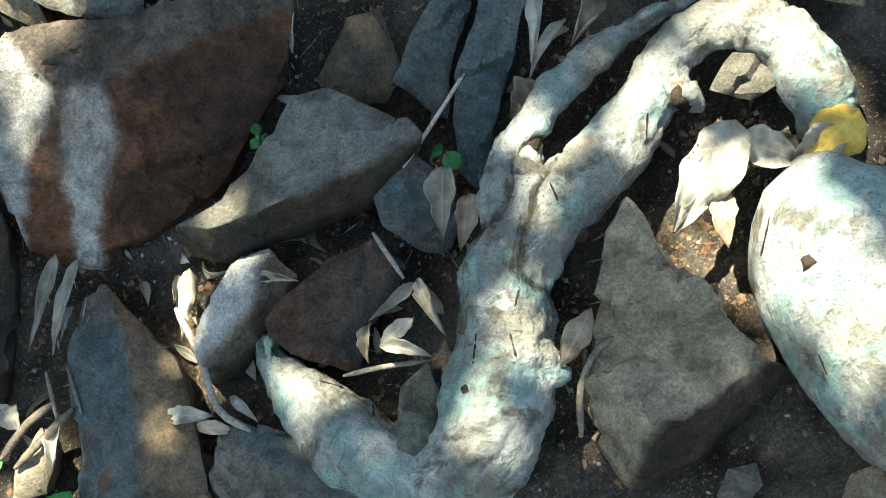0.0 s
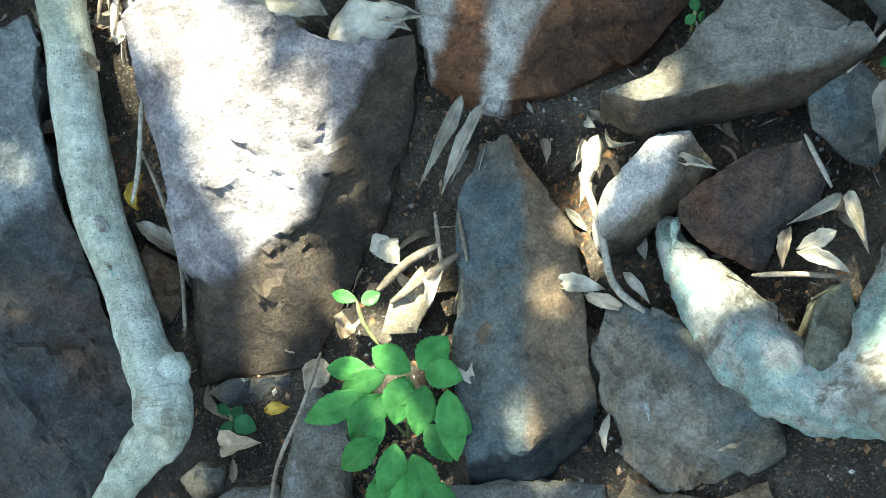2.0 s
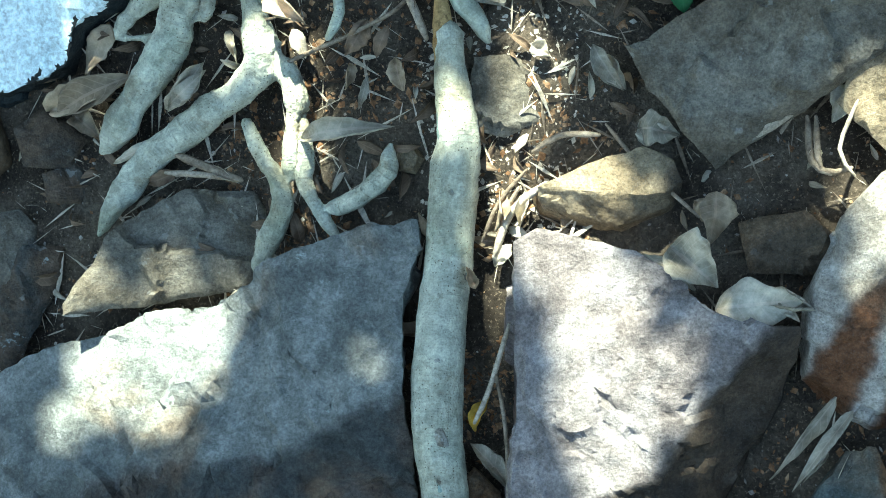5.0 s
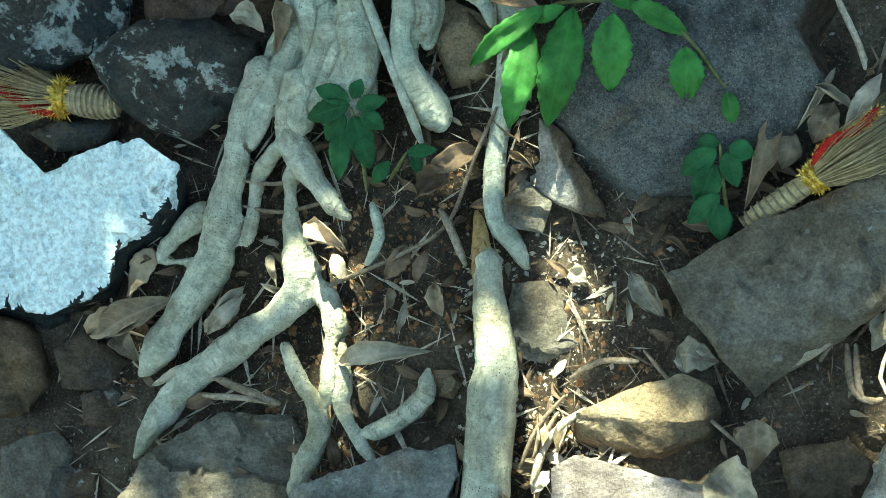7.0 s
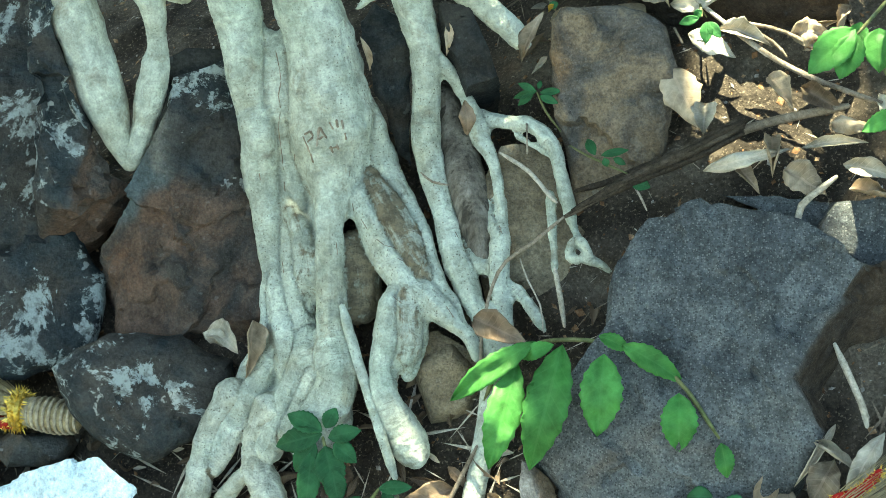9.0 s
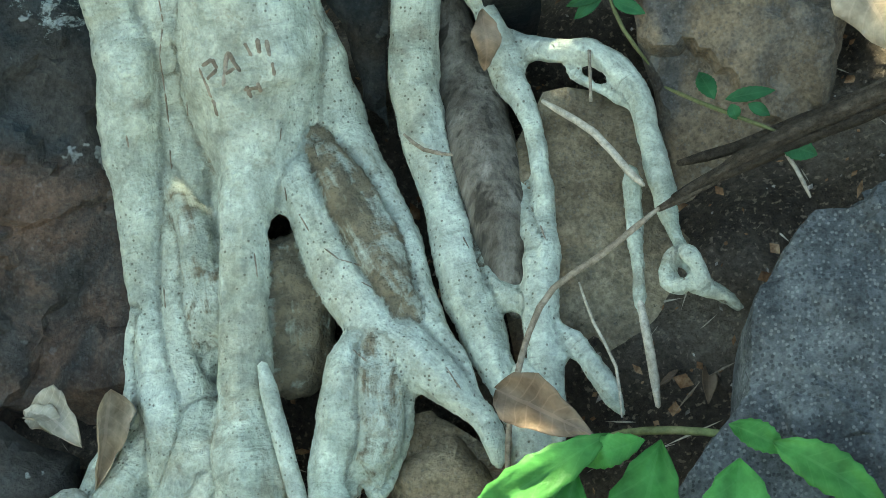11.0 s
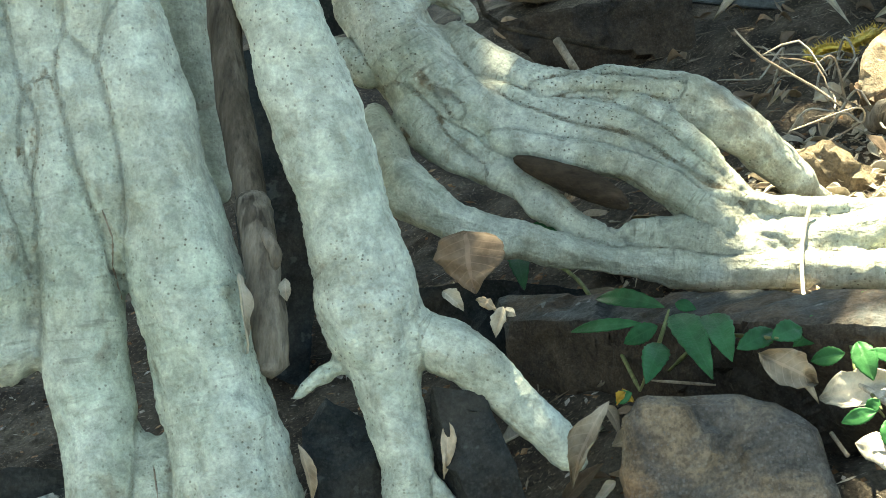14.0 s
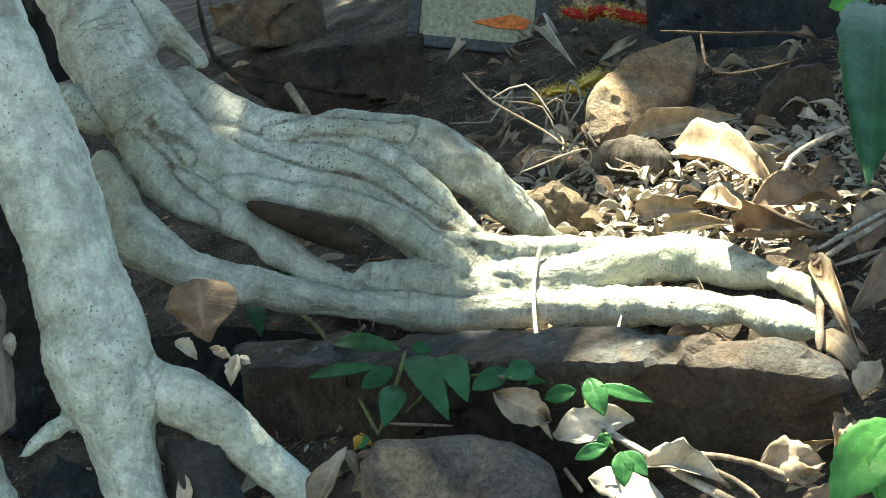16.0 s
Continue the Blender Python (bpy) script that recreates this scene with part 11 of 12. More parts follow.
leaf((0.148, 2.527, 1.312), (0.180, 2.518, 1.306), 0.015, (-0.08, -0.79, 0.60), LEAF_DEEP, '', plant, name='leaf', curl=0.08, fold=0.22, wavy=0.05, teeth=0.1, shape=0.45, seed=395)
leaf((0.137, 2.532, 1.315), (0.113, 2.530, 1.288), 0.014, (-0.07, -0.79, 0.60), LEAF_DEEP, '', plant, name='leaf', curl=0.08, fold=0.22, wavy=0.05, teeth=0.1, shape=0.45, seed=396)
plant = holder("seedling", (0.211, 2.479, 1.242), 'thin green seedling across the brown block', "plant", "green seedlings")
root([(0.205, 2.477, 1.249, 0.0022), (0.232, 2.432, 1.261, 0.0021), (0.301, 2.370, 1.270, 0.0021)], plant, name='stem', mat=STEM, sides=7, step=0.03, wob=0.05, seed=398)
leaf((0.243, 2.411, 1.277), (0.230, 2.446, 1.284), 0.018, (-0.13, -0.76, 0.64), LEAF_DEEP, '', plant, name='leaf', curl=0.08, fold=0.22, wavy=0.05, teeth=0.1, shape=0.45, seed=399)
leaf((0.253, 2.408, 1.279), (0.298, 2.415, 1.289), 0.014, (-0.14, -0.76, 0.64), LEAF_DEEP, '', plant, name='leaf', curl=0.08, fold=0.22, wavy=0.05, teeth=0.1, shape=0.45, seed=400)
leaf((0.258, 2.403, 1.277), (0.265, 2.398, 1.264), 0.013, (-0.14, -0.76, 0.64), LEAF_DEEP, '', plant, name='leaf', curl=0.08, fold=0.22, wavy=0.05, teeth=0.1, shape=0.45, seed=401)
leaf((0.306, 2.369, 1.271), (0.328, 2.378, 1.273), 0.015, (-0.17, -0.75, 0.65), LEAF_DEEP, '', plant, name='leaf', curl=0.08, fold=0.22, wavy=0.05, teeth=0.1, shape=0.45, seed=402)
leaf((0.301, 2.361, 1.264), (0.335, 2.354, 1.259), 0.023, (-0.17, -0.74, 0.65), LEAF_DEEP, '', plant, name='leaf', curl=0.08, fold=0.22, wavy=0.05, teeth=0.1, shape=0.45, seed=403)
leaf((0.273, 2.399, 1.281), (0.294, 2.395, 1.273), 0.012, (-0.15, -0.76, 0.64), LEAF_DEEP, '', plant, name='leaf', curl=0.08, fold=0.22, wavy=0.05, teeth=0.1, shape=0.45, seed=404)
plant = holder("seedling", (0.202, 2.872, 1.351), 'spreading dark green seedling before the slab', "plant", "green seedlings")
root([(0.197, 2.826, 1.365, 0.0026), (0.168, 3.035, 1.371, 0.0029), (0.134, 3.155, 1.391, 0.0030), (0.088, 3.217, 1.401, 0.0031), (0.048, 3.277, 1.400, 0.0032)], plant, name='stem', mat=STEM, sides=7, step=0.03, wob=0.05, seed=406)
root([(0.197, 2.826, 1.365, 0.0026), (0.212, 2.833, 1.415, 0.0026), (0.225, 2.875, 1.450, 0.0026)], plant, name='stem', mat=STEM, sides=7, step=0.03, wob=0.05, seed=407)
root([(0.232, 2.868, 1.377, 0.0026), (0.267, 2.819, 1.438, 0.0026), (0.315, 2.666, 1.495, 0.0023)], plant, name='stem', mat=STEM, sides=7, step=0.03, wob=0.05, seed=408)
leaf((0.049, 3.301, 1.402), (0.126, 3.336, 1.424), 0.023, (-0.02, -0.88, 0.47), LEAF_DEEP, '', plant, name='leaf', curl=0.08, fold=0.22, wavy=0.05, teeth=0.1, shape=0.45, seed=409)
leaf((0.046, 3.271, 1.398), (0.063, 3.129, 1.380), 0.030, (-0.01, -0.88, 0.48), LEAF_DEEP, '', plant, name='leaf', curl=0.08, fold=0.22, wavy=0.05, teeth=0.1, shape=0.45, seed=410)
leaf((0.221, 2.893, 1.447), (0.151, 3.031, 1.406), 0.024, (-0.10, -0.86, 0.50), LEAF_DEEP, '', plant, name='leaf', curl=0.08, fold=0.22, wavy=0.05, teeth=0.1, shape=0.45, seed=411)
leaf((0.229, 2.847, 1.453), (0.250, 2.644, 1.453), 0.036, (-0.10, -0.86, 0.50), LEAF_DEEP, '', plant, name='leaf', curl=0.08, fold=0.22, wavy=0.05, teeth=0.1, shape=0.45, seed=412)
leaf((0.262, 2.809, 1.468), (0.271, 2.665, 1.466), 0.034, (-0.12, -0.86, 0.50), LEAF_DEEP, '', plant, name='leaf', curl=0.08, fold=0.22, wavy=0.05, teeth=0.1, shape=0.45, seed=413)
leaf((0.208, 2.823, 1.446), (0.173, 2.827, 1.420), 0.023, (-0.10, -0.86, 0.51), LEAF_DEEP, '', plant, name='leaf', curl=0.08, fold=0.22, wavy=0.05, teeth=0.1, shape=0.45, seed=414)
leaf((0.206, 2.757, 1.448), (0.186, 2.670, 1.432), 0.029, (-0.10, -0.85, 0.52), LEAF_DEEP, '', plant, name='leaf', curl=0.08, fold=0.22, wavy=0.05, teeth=0.1, shape=0.45, seed=415)
leaf((0.192, 2.852, 1.438), (0.118, 2.930, 1.394), 0.016, (-0.09, -0.86, 0.51), LEAF_DEEP, '', plant, name='leaf', curl=0.08, fold=0.22, wavy=0.05, teeth=0.1, shape=0.45, seed=416)
leaf((0.275, 2.665, 1.480), (0.322, 2.719, 1.484), 0.024, (-0.14, -0.85, 0.51), LEAF_DEEP, '', plant, name='leaf', curl=0.08, fold=0.22, wavy=0.05, teeth=0.1, shape=0.45, seed=417)
leaf((0.309, 2.670, 1.493), (0.347, 2.711, 1.493), 0.025, (-0.16, -0.85, 0.51), LEAF_DEEP, '', plant, name='leaf', curl=0.08, fold=0.22, wavy=0.05, teeth=0.1, shape=0.45, seed=418)
leaf((0.233, 2.890, 1.453), (0.257, 2.881, 1.451), 0.015, (-0.10, -0.86, 0.50), LEAF_DEEP, '', plant, name='leaf', curl=0.08, fold=0.22, wavy=0.05, teeth=0.1, shape=0.45, seed=419)
leaf((0.169, 2.641, 1.431), (0.154, 2.648, 1.417), 0.014, (-0.08, -0.84, 0.54), LEAF_DEEP, '', plant, name='leaf', curl=0.08, fold=0.22, wavy=0.05, teeth=0.1, shape=0.45, seed=420)
plant = holder("seedling", (0.425, 2.626, 1.433), 'pale green seedling with drooping leaves', "plant", "green seedlings")
root([(0.423, 2.619, 1.436, 0.0023), (0.398, 2.644, 1.462, 0.0024), (0.396, 2.676, 1.482, 0.0024), (0.396, 2.748, 1.496, 0.0025), (0.410, 2.776, 1.508, 0.0025)], plant, name='stem', mat=STEM, sides=7, step=0.03, wob=0.05, seed=422)
root([(0.410, 2.652, 1.454, 0.0024), (0.408, 2.577, 1.460, 0.0023)], plant, name='stem', mat=STEM, sides=7, step=0.03, wob=0.05, seed=423)
leaf((0.406, 2.758, 1.507), (0.448, 2.799, 1.509), 0.021, (-0.19, -0.85, 0.49), LEAF_GREEN, '', plant, name='leaf', curl=0.08, fold=0.22, wavy=0.05, teeth=0.1, shape=0.45, seed=424)
leaf((0.384, 2.738, 1.499), (0.341, 2.714, 1.471), 0.029, (-0.18, -0.85, 0.50), LEAF_GREEN, '', plant, name='leaf', curl=0.08, fold=0.22, wavy=0.05, teeth=0.1, shape=0.45, seed=425)
leaf((0.379, 2.641, 1.493), (0.349, 2.654, 1.477), 0.020, (-0.19, -0.84, 0.51), LEAF_GREEN, '', plant, name='leaf', curl=0.08, fold=0.22, wavy=0.05, teeth=0.1, shape=0.45, seed=426)
leaf((0.392, 2.649, 1.504), (0.406, 2.617, 1.475), 0.026, (-0.20, -0.84, 0.50), LEAF_GREEN, '', plant, name='leaf', curl=0.08, fold=0.22, wavy=0.05, teeth=0.1, shape=0.45, seed=427)
leaf((0.401, 2.636, 1.500), (0.455, 2.615, 1.493), 0.016, (-0.20, -0.84, 0.51), LEAF_GREEN, '', plant, name='leaf', curl=0.08, fold=0.22, wavy=0.05, teeth=0.1, shape=0.45, seed=428)
leaf((0.407, 2.587, 1.466), (0.397, 2.589, 1.451), 0.015, (-0.21, -0.82, 0.53), LEAF_GREEN, '', plant, name='leaf', curl=0.08, fold=0.22, wavy=0.05, teeth=0.1, shape=0.45, seed=429)
leaf((0.403, 2.577, 1.457), (0.373, 2.585, 1.439), 0.017, (-0.21, -0.82, 0.53), LEAF_GREEN, '', plant, name='leaf', curl=0.08, fold=0.22, wavy=0.05, teeth=0.1, shape=0.45, seed=430)
leaf((0.415, 2.567, 1.456), (0.417, 2.545, 1.427), 0.022, (-0.21, -0.82, 0.54), LEAF_GREEN, '', plant, name='leaf', curl=0.08, fold=0.22, wavy=0.05, teeth=0.1, shape=0.45, seed=431)
leaf((0.418, 2.567, 1.456), (0.440, 2.547, 1.439), 0.019, (-0.22, -0.82, 0.54), LEAF_GREEN, '', plant, name='leaf', curl=0.08, fold=0.22, wavy=0.05, teeth=0.1, shape=0.45, seed=432)
plant = holder("seedling", (0.764, 2.687, 1.581), 'broad-leaved green shrub at the edge of the terrace', "plant", "green seedlings")
root([(0.737, 2.584, 1.562, 0.0035), (0.703, 2.614, 1.695, 0.0034), (0.855, 3.182, 1.869, 0.0045)], plant, name='stem', mat=STEM, sides=7, step=0.03, wob=0.05, seed=434)
root([(0.737, 2.584, 1.562, 0.0035), (0.613, 2.363, 1.566, 0.0030)], plant, name='stem', mat=STEM, sides=7, step=0.03, wob=0.05, seed=435)
leaf((0.853, 3.186, 1.868), (0.640, 2.599, 1.735), 0.093, (-0.35, -0.89, 0.31), LEAF_DEEP, '', plant, name='leaf', curl=0.08, fold=0.22, wavy=0.05, teeth=0.1, shape=0.45, seed=436)
leaf((0.610, 2.371, 1.571), (0.546, 2.337, 1.505), 0.056, (-0.35, -0.79, 0.50), LEAF_BRIGHT, '', plant, name='leaf', curl=0.08, fold=0.22, wavy=0.05, teeth=0.1, shape=0.45, seed=437)
leaf((0.865, 3.244, 1.878), (0.821, 3.287, 1.853), 0.035, (-0.34, -0.89, 0.30), LEAF_BRIGHT, '', plant, name='leaf', curl=0.08, fold=0.22, wavy=0.05, teeth=0.1, shape=0.45, seed=438)
leaf((0.613, 2.363, 1.566), (0.592, 2.324, 1.507), 0.050, (-0.36, -0.79, 0.51), LEAF_BRIGHT, '', plant, name='leaf', curl=0.08, fold=0.22, wavy=0.05, teeth=0.1, shape=0.45, seed=439)
plant = holder("seedling", (0.721, 2.426, 1.405), 'green seedling in the leaf litter', "plant", "green seedlings")
root([(0.753, 2.358, 1.383, 0.0038), (0.691, 2.435, 1.465, 0.0038), (0.649, 2.477, 1.514, 0.0038)], plant, name='stem', mat=STEM, sides=7, step=0.03, wob=0.05, seed=441)
leaf((0.649, 2.487, 1.520), (0.633, 2.436, 1.466), 0.043, (-0.20, -0.75, 0.63), LEAF_BRIGHT, '', plant, name='leaf', curl=0.08, fold=0.22, wavy=0.05, teeth=0.1, shape=0.45, seed=442)
leaf((0.675, 2.471, 1.520), (0.677, 2.416, 1.470), 0.054, (-0.20, -0.74, 0.64), LEAF_BRIGHT, '', plant, name='leaf', curl=0.08, fold=0.22, wavy=0.05, teeth=0.1, shape=0.45, seed=443)
leaf((0.708, 2.349, 1.442), (0.652, 2.344, 1.402), 0.032, (-0.22, -0.72, 0.66), LEAF_BRIGHT, '', plant, name='leaf', curl=0.08, fold=0.22, wavy=0.05, teeth=0.1, shape=0.45, seed=444)
plant = holder("seedling", (1.079, 1.268, 0.650), 'tiny green sprout in a rock crack', "plant", "green seedlings")
root([(1.072, 1.240, 0.642, 0.0038), (1.073, 1.243, 0.694, 0.0037)], plant, name='stem', mat=STEM, sides=7, step=0.03, wob=0.05, seed=446)
leaf((1.073, 1.243, 0.694), (1.078, 1.267, 0.697), 0.019, (-0.12, -0.47, 0.87), LEAF_GREEN, '', plant, name='leaf', curl=0.08, fold=0.22, wavy=0.05, teeth=0.1, shape=0.45, seed=447)
leaf((1.073, 1.239, 0.691), (1.057, 1.238, 0.673), 0.017, (-0.12, -0.47, 0.88), LEAF_GREEN, '', plant, name='leaf', curl=0.08, fold=0.22, wavy=0.05, teeth=0.1, shape=0.45, seed=448)
leaf((1.076, 1.236, 0.693), (1.087, 1.235, 0.683), 0.019, (-0.12, -0.47, 0.88), LEAF_GREEN, '', plant, name='leaf', curl=0.08, fold=0.22, wavy=0.05, teeth=0.1, shape=0.45, seed=449)
plant = holder("seedling", (1.333, 1.056, 0.702), 'small green sprig among dead leaves', "plant", "green seedlings")
root([(1.323, 1.034, 0.705, 0.0036), (1.316, 1.030, 0.754, 0.0036)], plant, name='stem', mat=STEM, sides=7, step=0.03, wob=0.05, seed=451)
leaf((1.318, 1.034, 0.754), (1.328, 1.003, 0.743), 0.032, (-0.20, -0.42, 0.88), LEAF_GREEN, '', plant, name='leaf', curl=0.08, fold=0.22, wavy=0.05, teeth=0.1, shape=0.45, seed=452)
leaf((1.314, 1.036, 0.752), (1.308, 1.061, 0.739), 0.026, (-0.20, -0.42, 0.88), LEAF_GREEN, '', plant, name='leaf', curl=0.08, fold=0.22, wavy=0.05, teeth=0.1, shape=0.45, seed=453)
leaf((1.320, 1.028, 0.754), (1.330, 1.007, 0.743), 0.020, (-0.20, -0.42, 0.88), LEAF_GREEN, '', plant, name='leaf', curl=0.08, fold=0.22, wavy=0.05, teeth=0.1, shape=0.45, seed=454)
plant = holder("seedling", (0.210, 0.916, 0.248), 'small green sprig by the root knob', "plant", "green seedlings")
root([(0.202, 0.898, 0.247, 0.0038), (0.204, 0.931, 0.267, 0.0038)], plant, name='stem', mat=STEM, sides=7, step=0.03, wob=0.05, seed=456)
leaf((0.204, 0.931, 0.267), (0.184, 0.962, 0.250), 0.019, (-0.00, -0.29, 0.96), LEAF_DEEP, '', plant, name='leaf', curl=0.08, fold=0.22, wavy=0.05, teeth=0.1, shape=0.45, seed=457)
leaf((0.208, 0.924, 0.269), (0.225, 0.943, 0.265), 0.021, (-0.00, -0.29, 0.96), LEAF_DEEP, '', plant, name='leaf', curl=0.08, fold=0.22, wavy=0.05, teeth=0.1, shape=0.45, seed=458)
leaf((0.207, 0.920, 0.267), (0.241, 0.893, 0.267), 0.036, (-0.00, -0.29, 0.96), LEAF_DEEP, '', plant, name='leaf', curl=0.08, fold=0.22, wavy=0.05, teeth=0.1, shape=0.45, seed=459)
leaf((0.203, 0.921, 0.265), (0.178, 0.898, 0.243), 0.023, (-0.00, -0.29, 0.96), LEAF_DEEP, '', plant, name='leaf', curl=0.08, fold=0.22, wavy=0.05, teeth=0.1, shape=0.45, seed=460)
broom((-0.613, 2.223, 0.764), (-0.735, 2.250, 0.754), (-0.961, 2.318, 0.733), 0.028, 71)
broom((0.495, 1.860, 0.858), (0.606, 1.885, 0.952), (0.749, 1.922, 1.045), 0.019, 72)
picture((0.503, 4.513, 1.600), 0.245, 0.179)
tinsel((0.686, 4.465, 1.687), (0.804, 4.231, 1.713), 0.024, 80)
tinsel((0.542, 3.929, 1.583), (0.646, 3.960, 1.626), 0.022, 81)
carve([(0.006, 1.052, 2.026, -0.1560, 0.8620, -0.4824, -0.1472, 0.8543, -0.4985, 0.0026), (0.006, 1.052, 2.026, -0.1472, 0.8543, -0.4985, -0.1428, 0.8496, -0.5078, 0.0026), (0.006, 1.052, 2.026, -0.1544, 0.8626, -0.4818, -0.1487, 0.8657, -0.4780, 0.0026), (0.006, 1.052, 2.026, -0.1487, 0.8657, -0.4780, -0.1454, 0.8635, -0.4830, 0.0026), (0.006, 1.052, 2.026, -0.1454, 0.8635, -0.4830, -0.1509, 0.8592, -0.4888, 0.0026), (0.006, 1.052, 2.026, -0.1413, 0.8582, -0.4935, -0.1402, 0.8695, -0.4736, 0.0026), (0.006, 1.052, 2.026, -0.1402, 0.8695, -0.4736, -0.1317, 0.8647, -0.4847, 0.0026), (0.006, 1.052, 2.026, -0.1406, 0.8626, -0.4859, -0.1349, 0.8652, -0.4830, 0.0026), (0.006, 1.052, 2.026, -0.1306, 0.8734, -0.4691, -0.1258, 0.8702, -0.4764, 0.0026), (0.006, 1.052, 2.026, -0.1232, 0.8757, -0.4669, -0.1209, 0.8717, -0.4749, 0.0026), (0.006, 1.052, 2.026, -0.1181, 0.8761, -0.4674, -0.1148, 0.8718, -0.4763, 0.0026), (0.006, 1.052, 2.026, -0.1279, 0.8616, -0.4911, -0.1240, 0.8580, -0.4984, 0.0026), (0.006, 1.052, 2.026, -0.1214, 0.8635, -0.4896, -0.1186, 0.8605, -0.4954, 0.0026), (0.006, 1.052, 2.026, -0.1294, 0.8598, -0.4941, -0.1195, 0.8621, -0.4925, 0.0026), (0.006, 1.052, 2.026, -0.1132, 0.8704, -0.4792, -0.1113, 0.8665, -0.4865, 0.0026)])
carve([(0.005, 1.038, 2.033, -0.185, 0.902, -0.41, -0.181, 0.896, -0.426, 0.001), (0.005, 1.038, 2.033, -0.181, 0.896, -0.426, -0.179, 0.891, -0.438, 0.001), (0.005, 1.038, 2.033, -0.179, 0.891, -0.438, -0.181, 0.885, -0.451, 0.001), (0.005, 1.038, 2.033, -0.181, 0.885, -0.451, -0.178, 0.88, -0.463, 0.001), (0.005, 1.038, 2.033, -0.178, 0.88, -0.463, -0.179, 0.872, -0.482, 0.001), (0.005, 1.038, 2.033, -0.179, 0.872, -0.482, -0.175, 0.864, -0.501, 0.001), (0.005, 1.038, 2.033, -0.175, 0.864, -0.501, -0.171, 0.855, -0.523, 0.001), (0.005, 1.038, 2.033, -0.232, 0.96, -0.271, -0.224, 0.954, -0.286, 0.001), (0.005, 1.038, 2.033, -0.224, 0.954, -0.286, -0.222, 0.947, -0.302, 0.001), (0.005, 1.038, 2.033, -0.222, 0.947, -0.302, -0.214, 0.939, -0.32, 0.001)], "bark_seam")
carve([(0.006, 1.052, 2.026, -0.106, 0.858, -0.517, -0.106, 0.854, -0.523, 0.001), (0.006, 1.052, 2.026, -0.086, 0.854, -0.524, -0.083, 0.849, -0.53, 0.001), (0.006, 1.052, 2.026, -0.101, 0.838, -0.546, -0.099, 0.833, -0.553, 0.001), (0.006, 1.052, 2.026, -0.164, 0.864, -0.508, -0.163, 0.86, -0.515, 0.001), (0.006, 1.052, 2.026, -0.172, 0.847, -0.532, -0.17, 0.841, -0.542, 0.001), (0.006, 1.052, 2.026, -0.074, 0.818, -0.575, -0.065, 0.815, -0.58, 0.001), (0.006, 1.052, 2.026, -0.065, 0.815, -0.58, -0.051, 0.813, -0.582, 0.001), (0.006, 1.052, 2.026, -0.052, 0.784, -0.624, -0.043, 0.78, -0.629, 0.001), (0.006, 1.052, 2.026, 0.005, 0.781, -0.629, 0.015, 0.773, -0.639, 0.001), (0.006, 1.052, 2.026, -0.091, 0.829, -0.559, -0.084, 0.823, -0.567, 0.001), (0.006, 1.052, 2.026, -0.169, 0.8, -0.601, -0.167, 0.793, -0.611, 0.001), (0.006, 1.052, 2.026, -0.116, 0.814, -0.58, -0.113, 0.806, -0.592, 0.001), (0.006, 1.052, 2.026, 0.009, 0.826, -0.564, 0.013, 0.822, -0.569, 0.001), (0.006, 1.052, 2.026, 0.055, 0.832, -0.555, 0.059, 0.827, -0.562, 0.001), (0.006, 1.052, 2.026, -0.05, 0.807, -0.59, -0.043, 0.806, -0.593, 0.001), (0.006, 1.052, 2.026, -0.199, 0.851, -0.527, -0.197, 0.847, -0.533, 0.001)], "bark_seam")
carve([(0.684, -0.311, 2.901, 0.382, 0.481, -0.811, 0.388, 0.472, -0.815, 0.016)], "knot", curled_root, ROTTEN)
carve([(0.684, -0.311, 2.901, 0.201, 0.403, -0.899, 0.202, 0.398, -0.902, 0.01), (0.684, -0.311, 2.901, 0.297, 0.498, -0.821, 0.292, 0.496, -0.823, 0.01)], "knot", curled_root, ROTTEN)
carve([(0.684, -0.311, 2.901, 0.32, 0.446, -0.846, 0.304, 0.434, -0.857, 0.002), (0.684, -0.311, 2.901, 0.304, 0.434, -0.857, 0.294, 0.423, -0.866, 0.002), (0.684, -0.311, 2.901, 0.239, 0.416, -0.883, 0.237, 0.402, -0.892, 0.002), (0.684, -0.311, 2.901, 0.295, 0.475, -0.835, 0.295, 0.463, -0.842, 0.002), (0.684, -0.311, 2.901, 0.221, 0.425, -0.882, 0.211, 0.41, -0.893, 0.002), (0.684, -0.311, 2.901, 0.255, 0.434, -0.868, 0.247, 0.425, -0.875, 0.002), (0.684, -0.311, 2.901, 0.12, 0.445, -0.894, 0.134, 0.434, -0.897, 0.002), (0.684, -0.311, 2.901, 0.149, 0.426, -0.898, 0.144, 0.412, -0.908, 0.002), (0.684, -0.311, 2.901, 0.365, 0.482, -0.814, 0.358, 0.47, -0.823, 0.002)], "bark_crack", curled_root, ROTTEN)
carve([(0.684, -0.311, 2.901, 0.419, 0.374, -0.865, 0.419, 0.366, -0.87, 0.016)], "knot", stout_root, ROTTEN)
carve([(0.684, -0.311, 2.901, 0.41, 0.402, -0.851, 0.394, 0.384, -0.865, 0.003), (0.684, -0.311, 2.901, 0.405, 0.325, -0.897, 0.405, 0.312, -0.905, 0.003)], "bark_crack", stout_root, ROTTEN)
carve([(0.001, -0.004, 2.908, 0.018, 0.461, -0.89, 0.022, 0.45, -0.897, 0.014), (0.001, -0.004, 2.908, 0.035, 0.541, -0.841, 0.039, 0.534, -0.845, 0.014)], "knot", long_root, BARK_OLD)
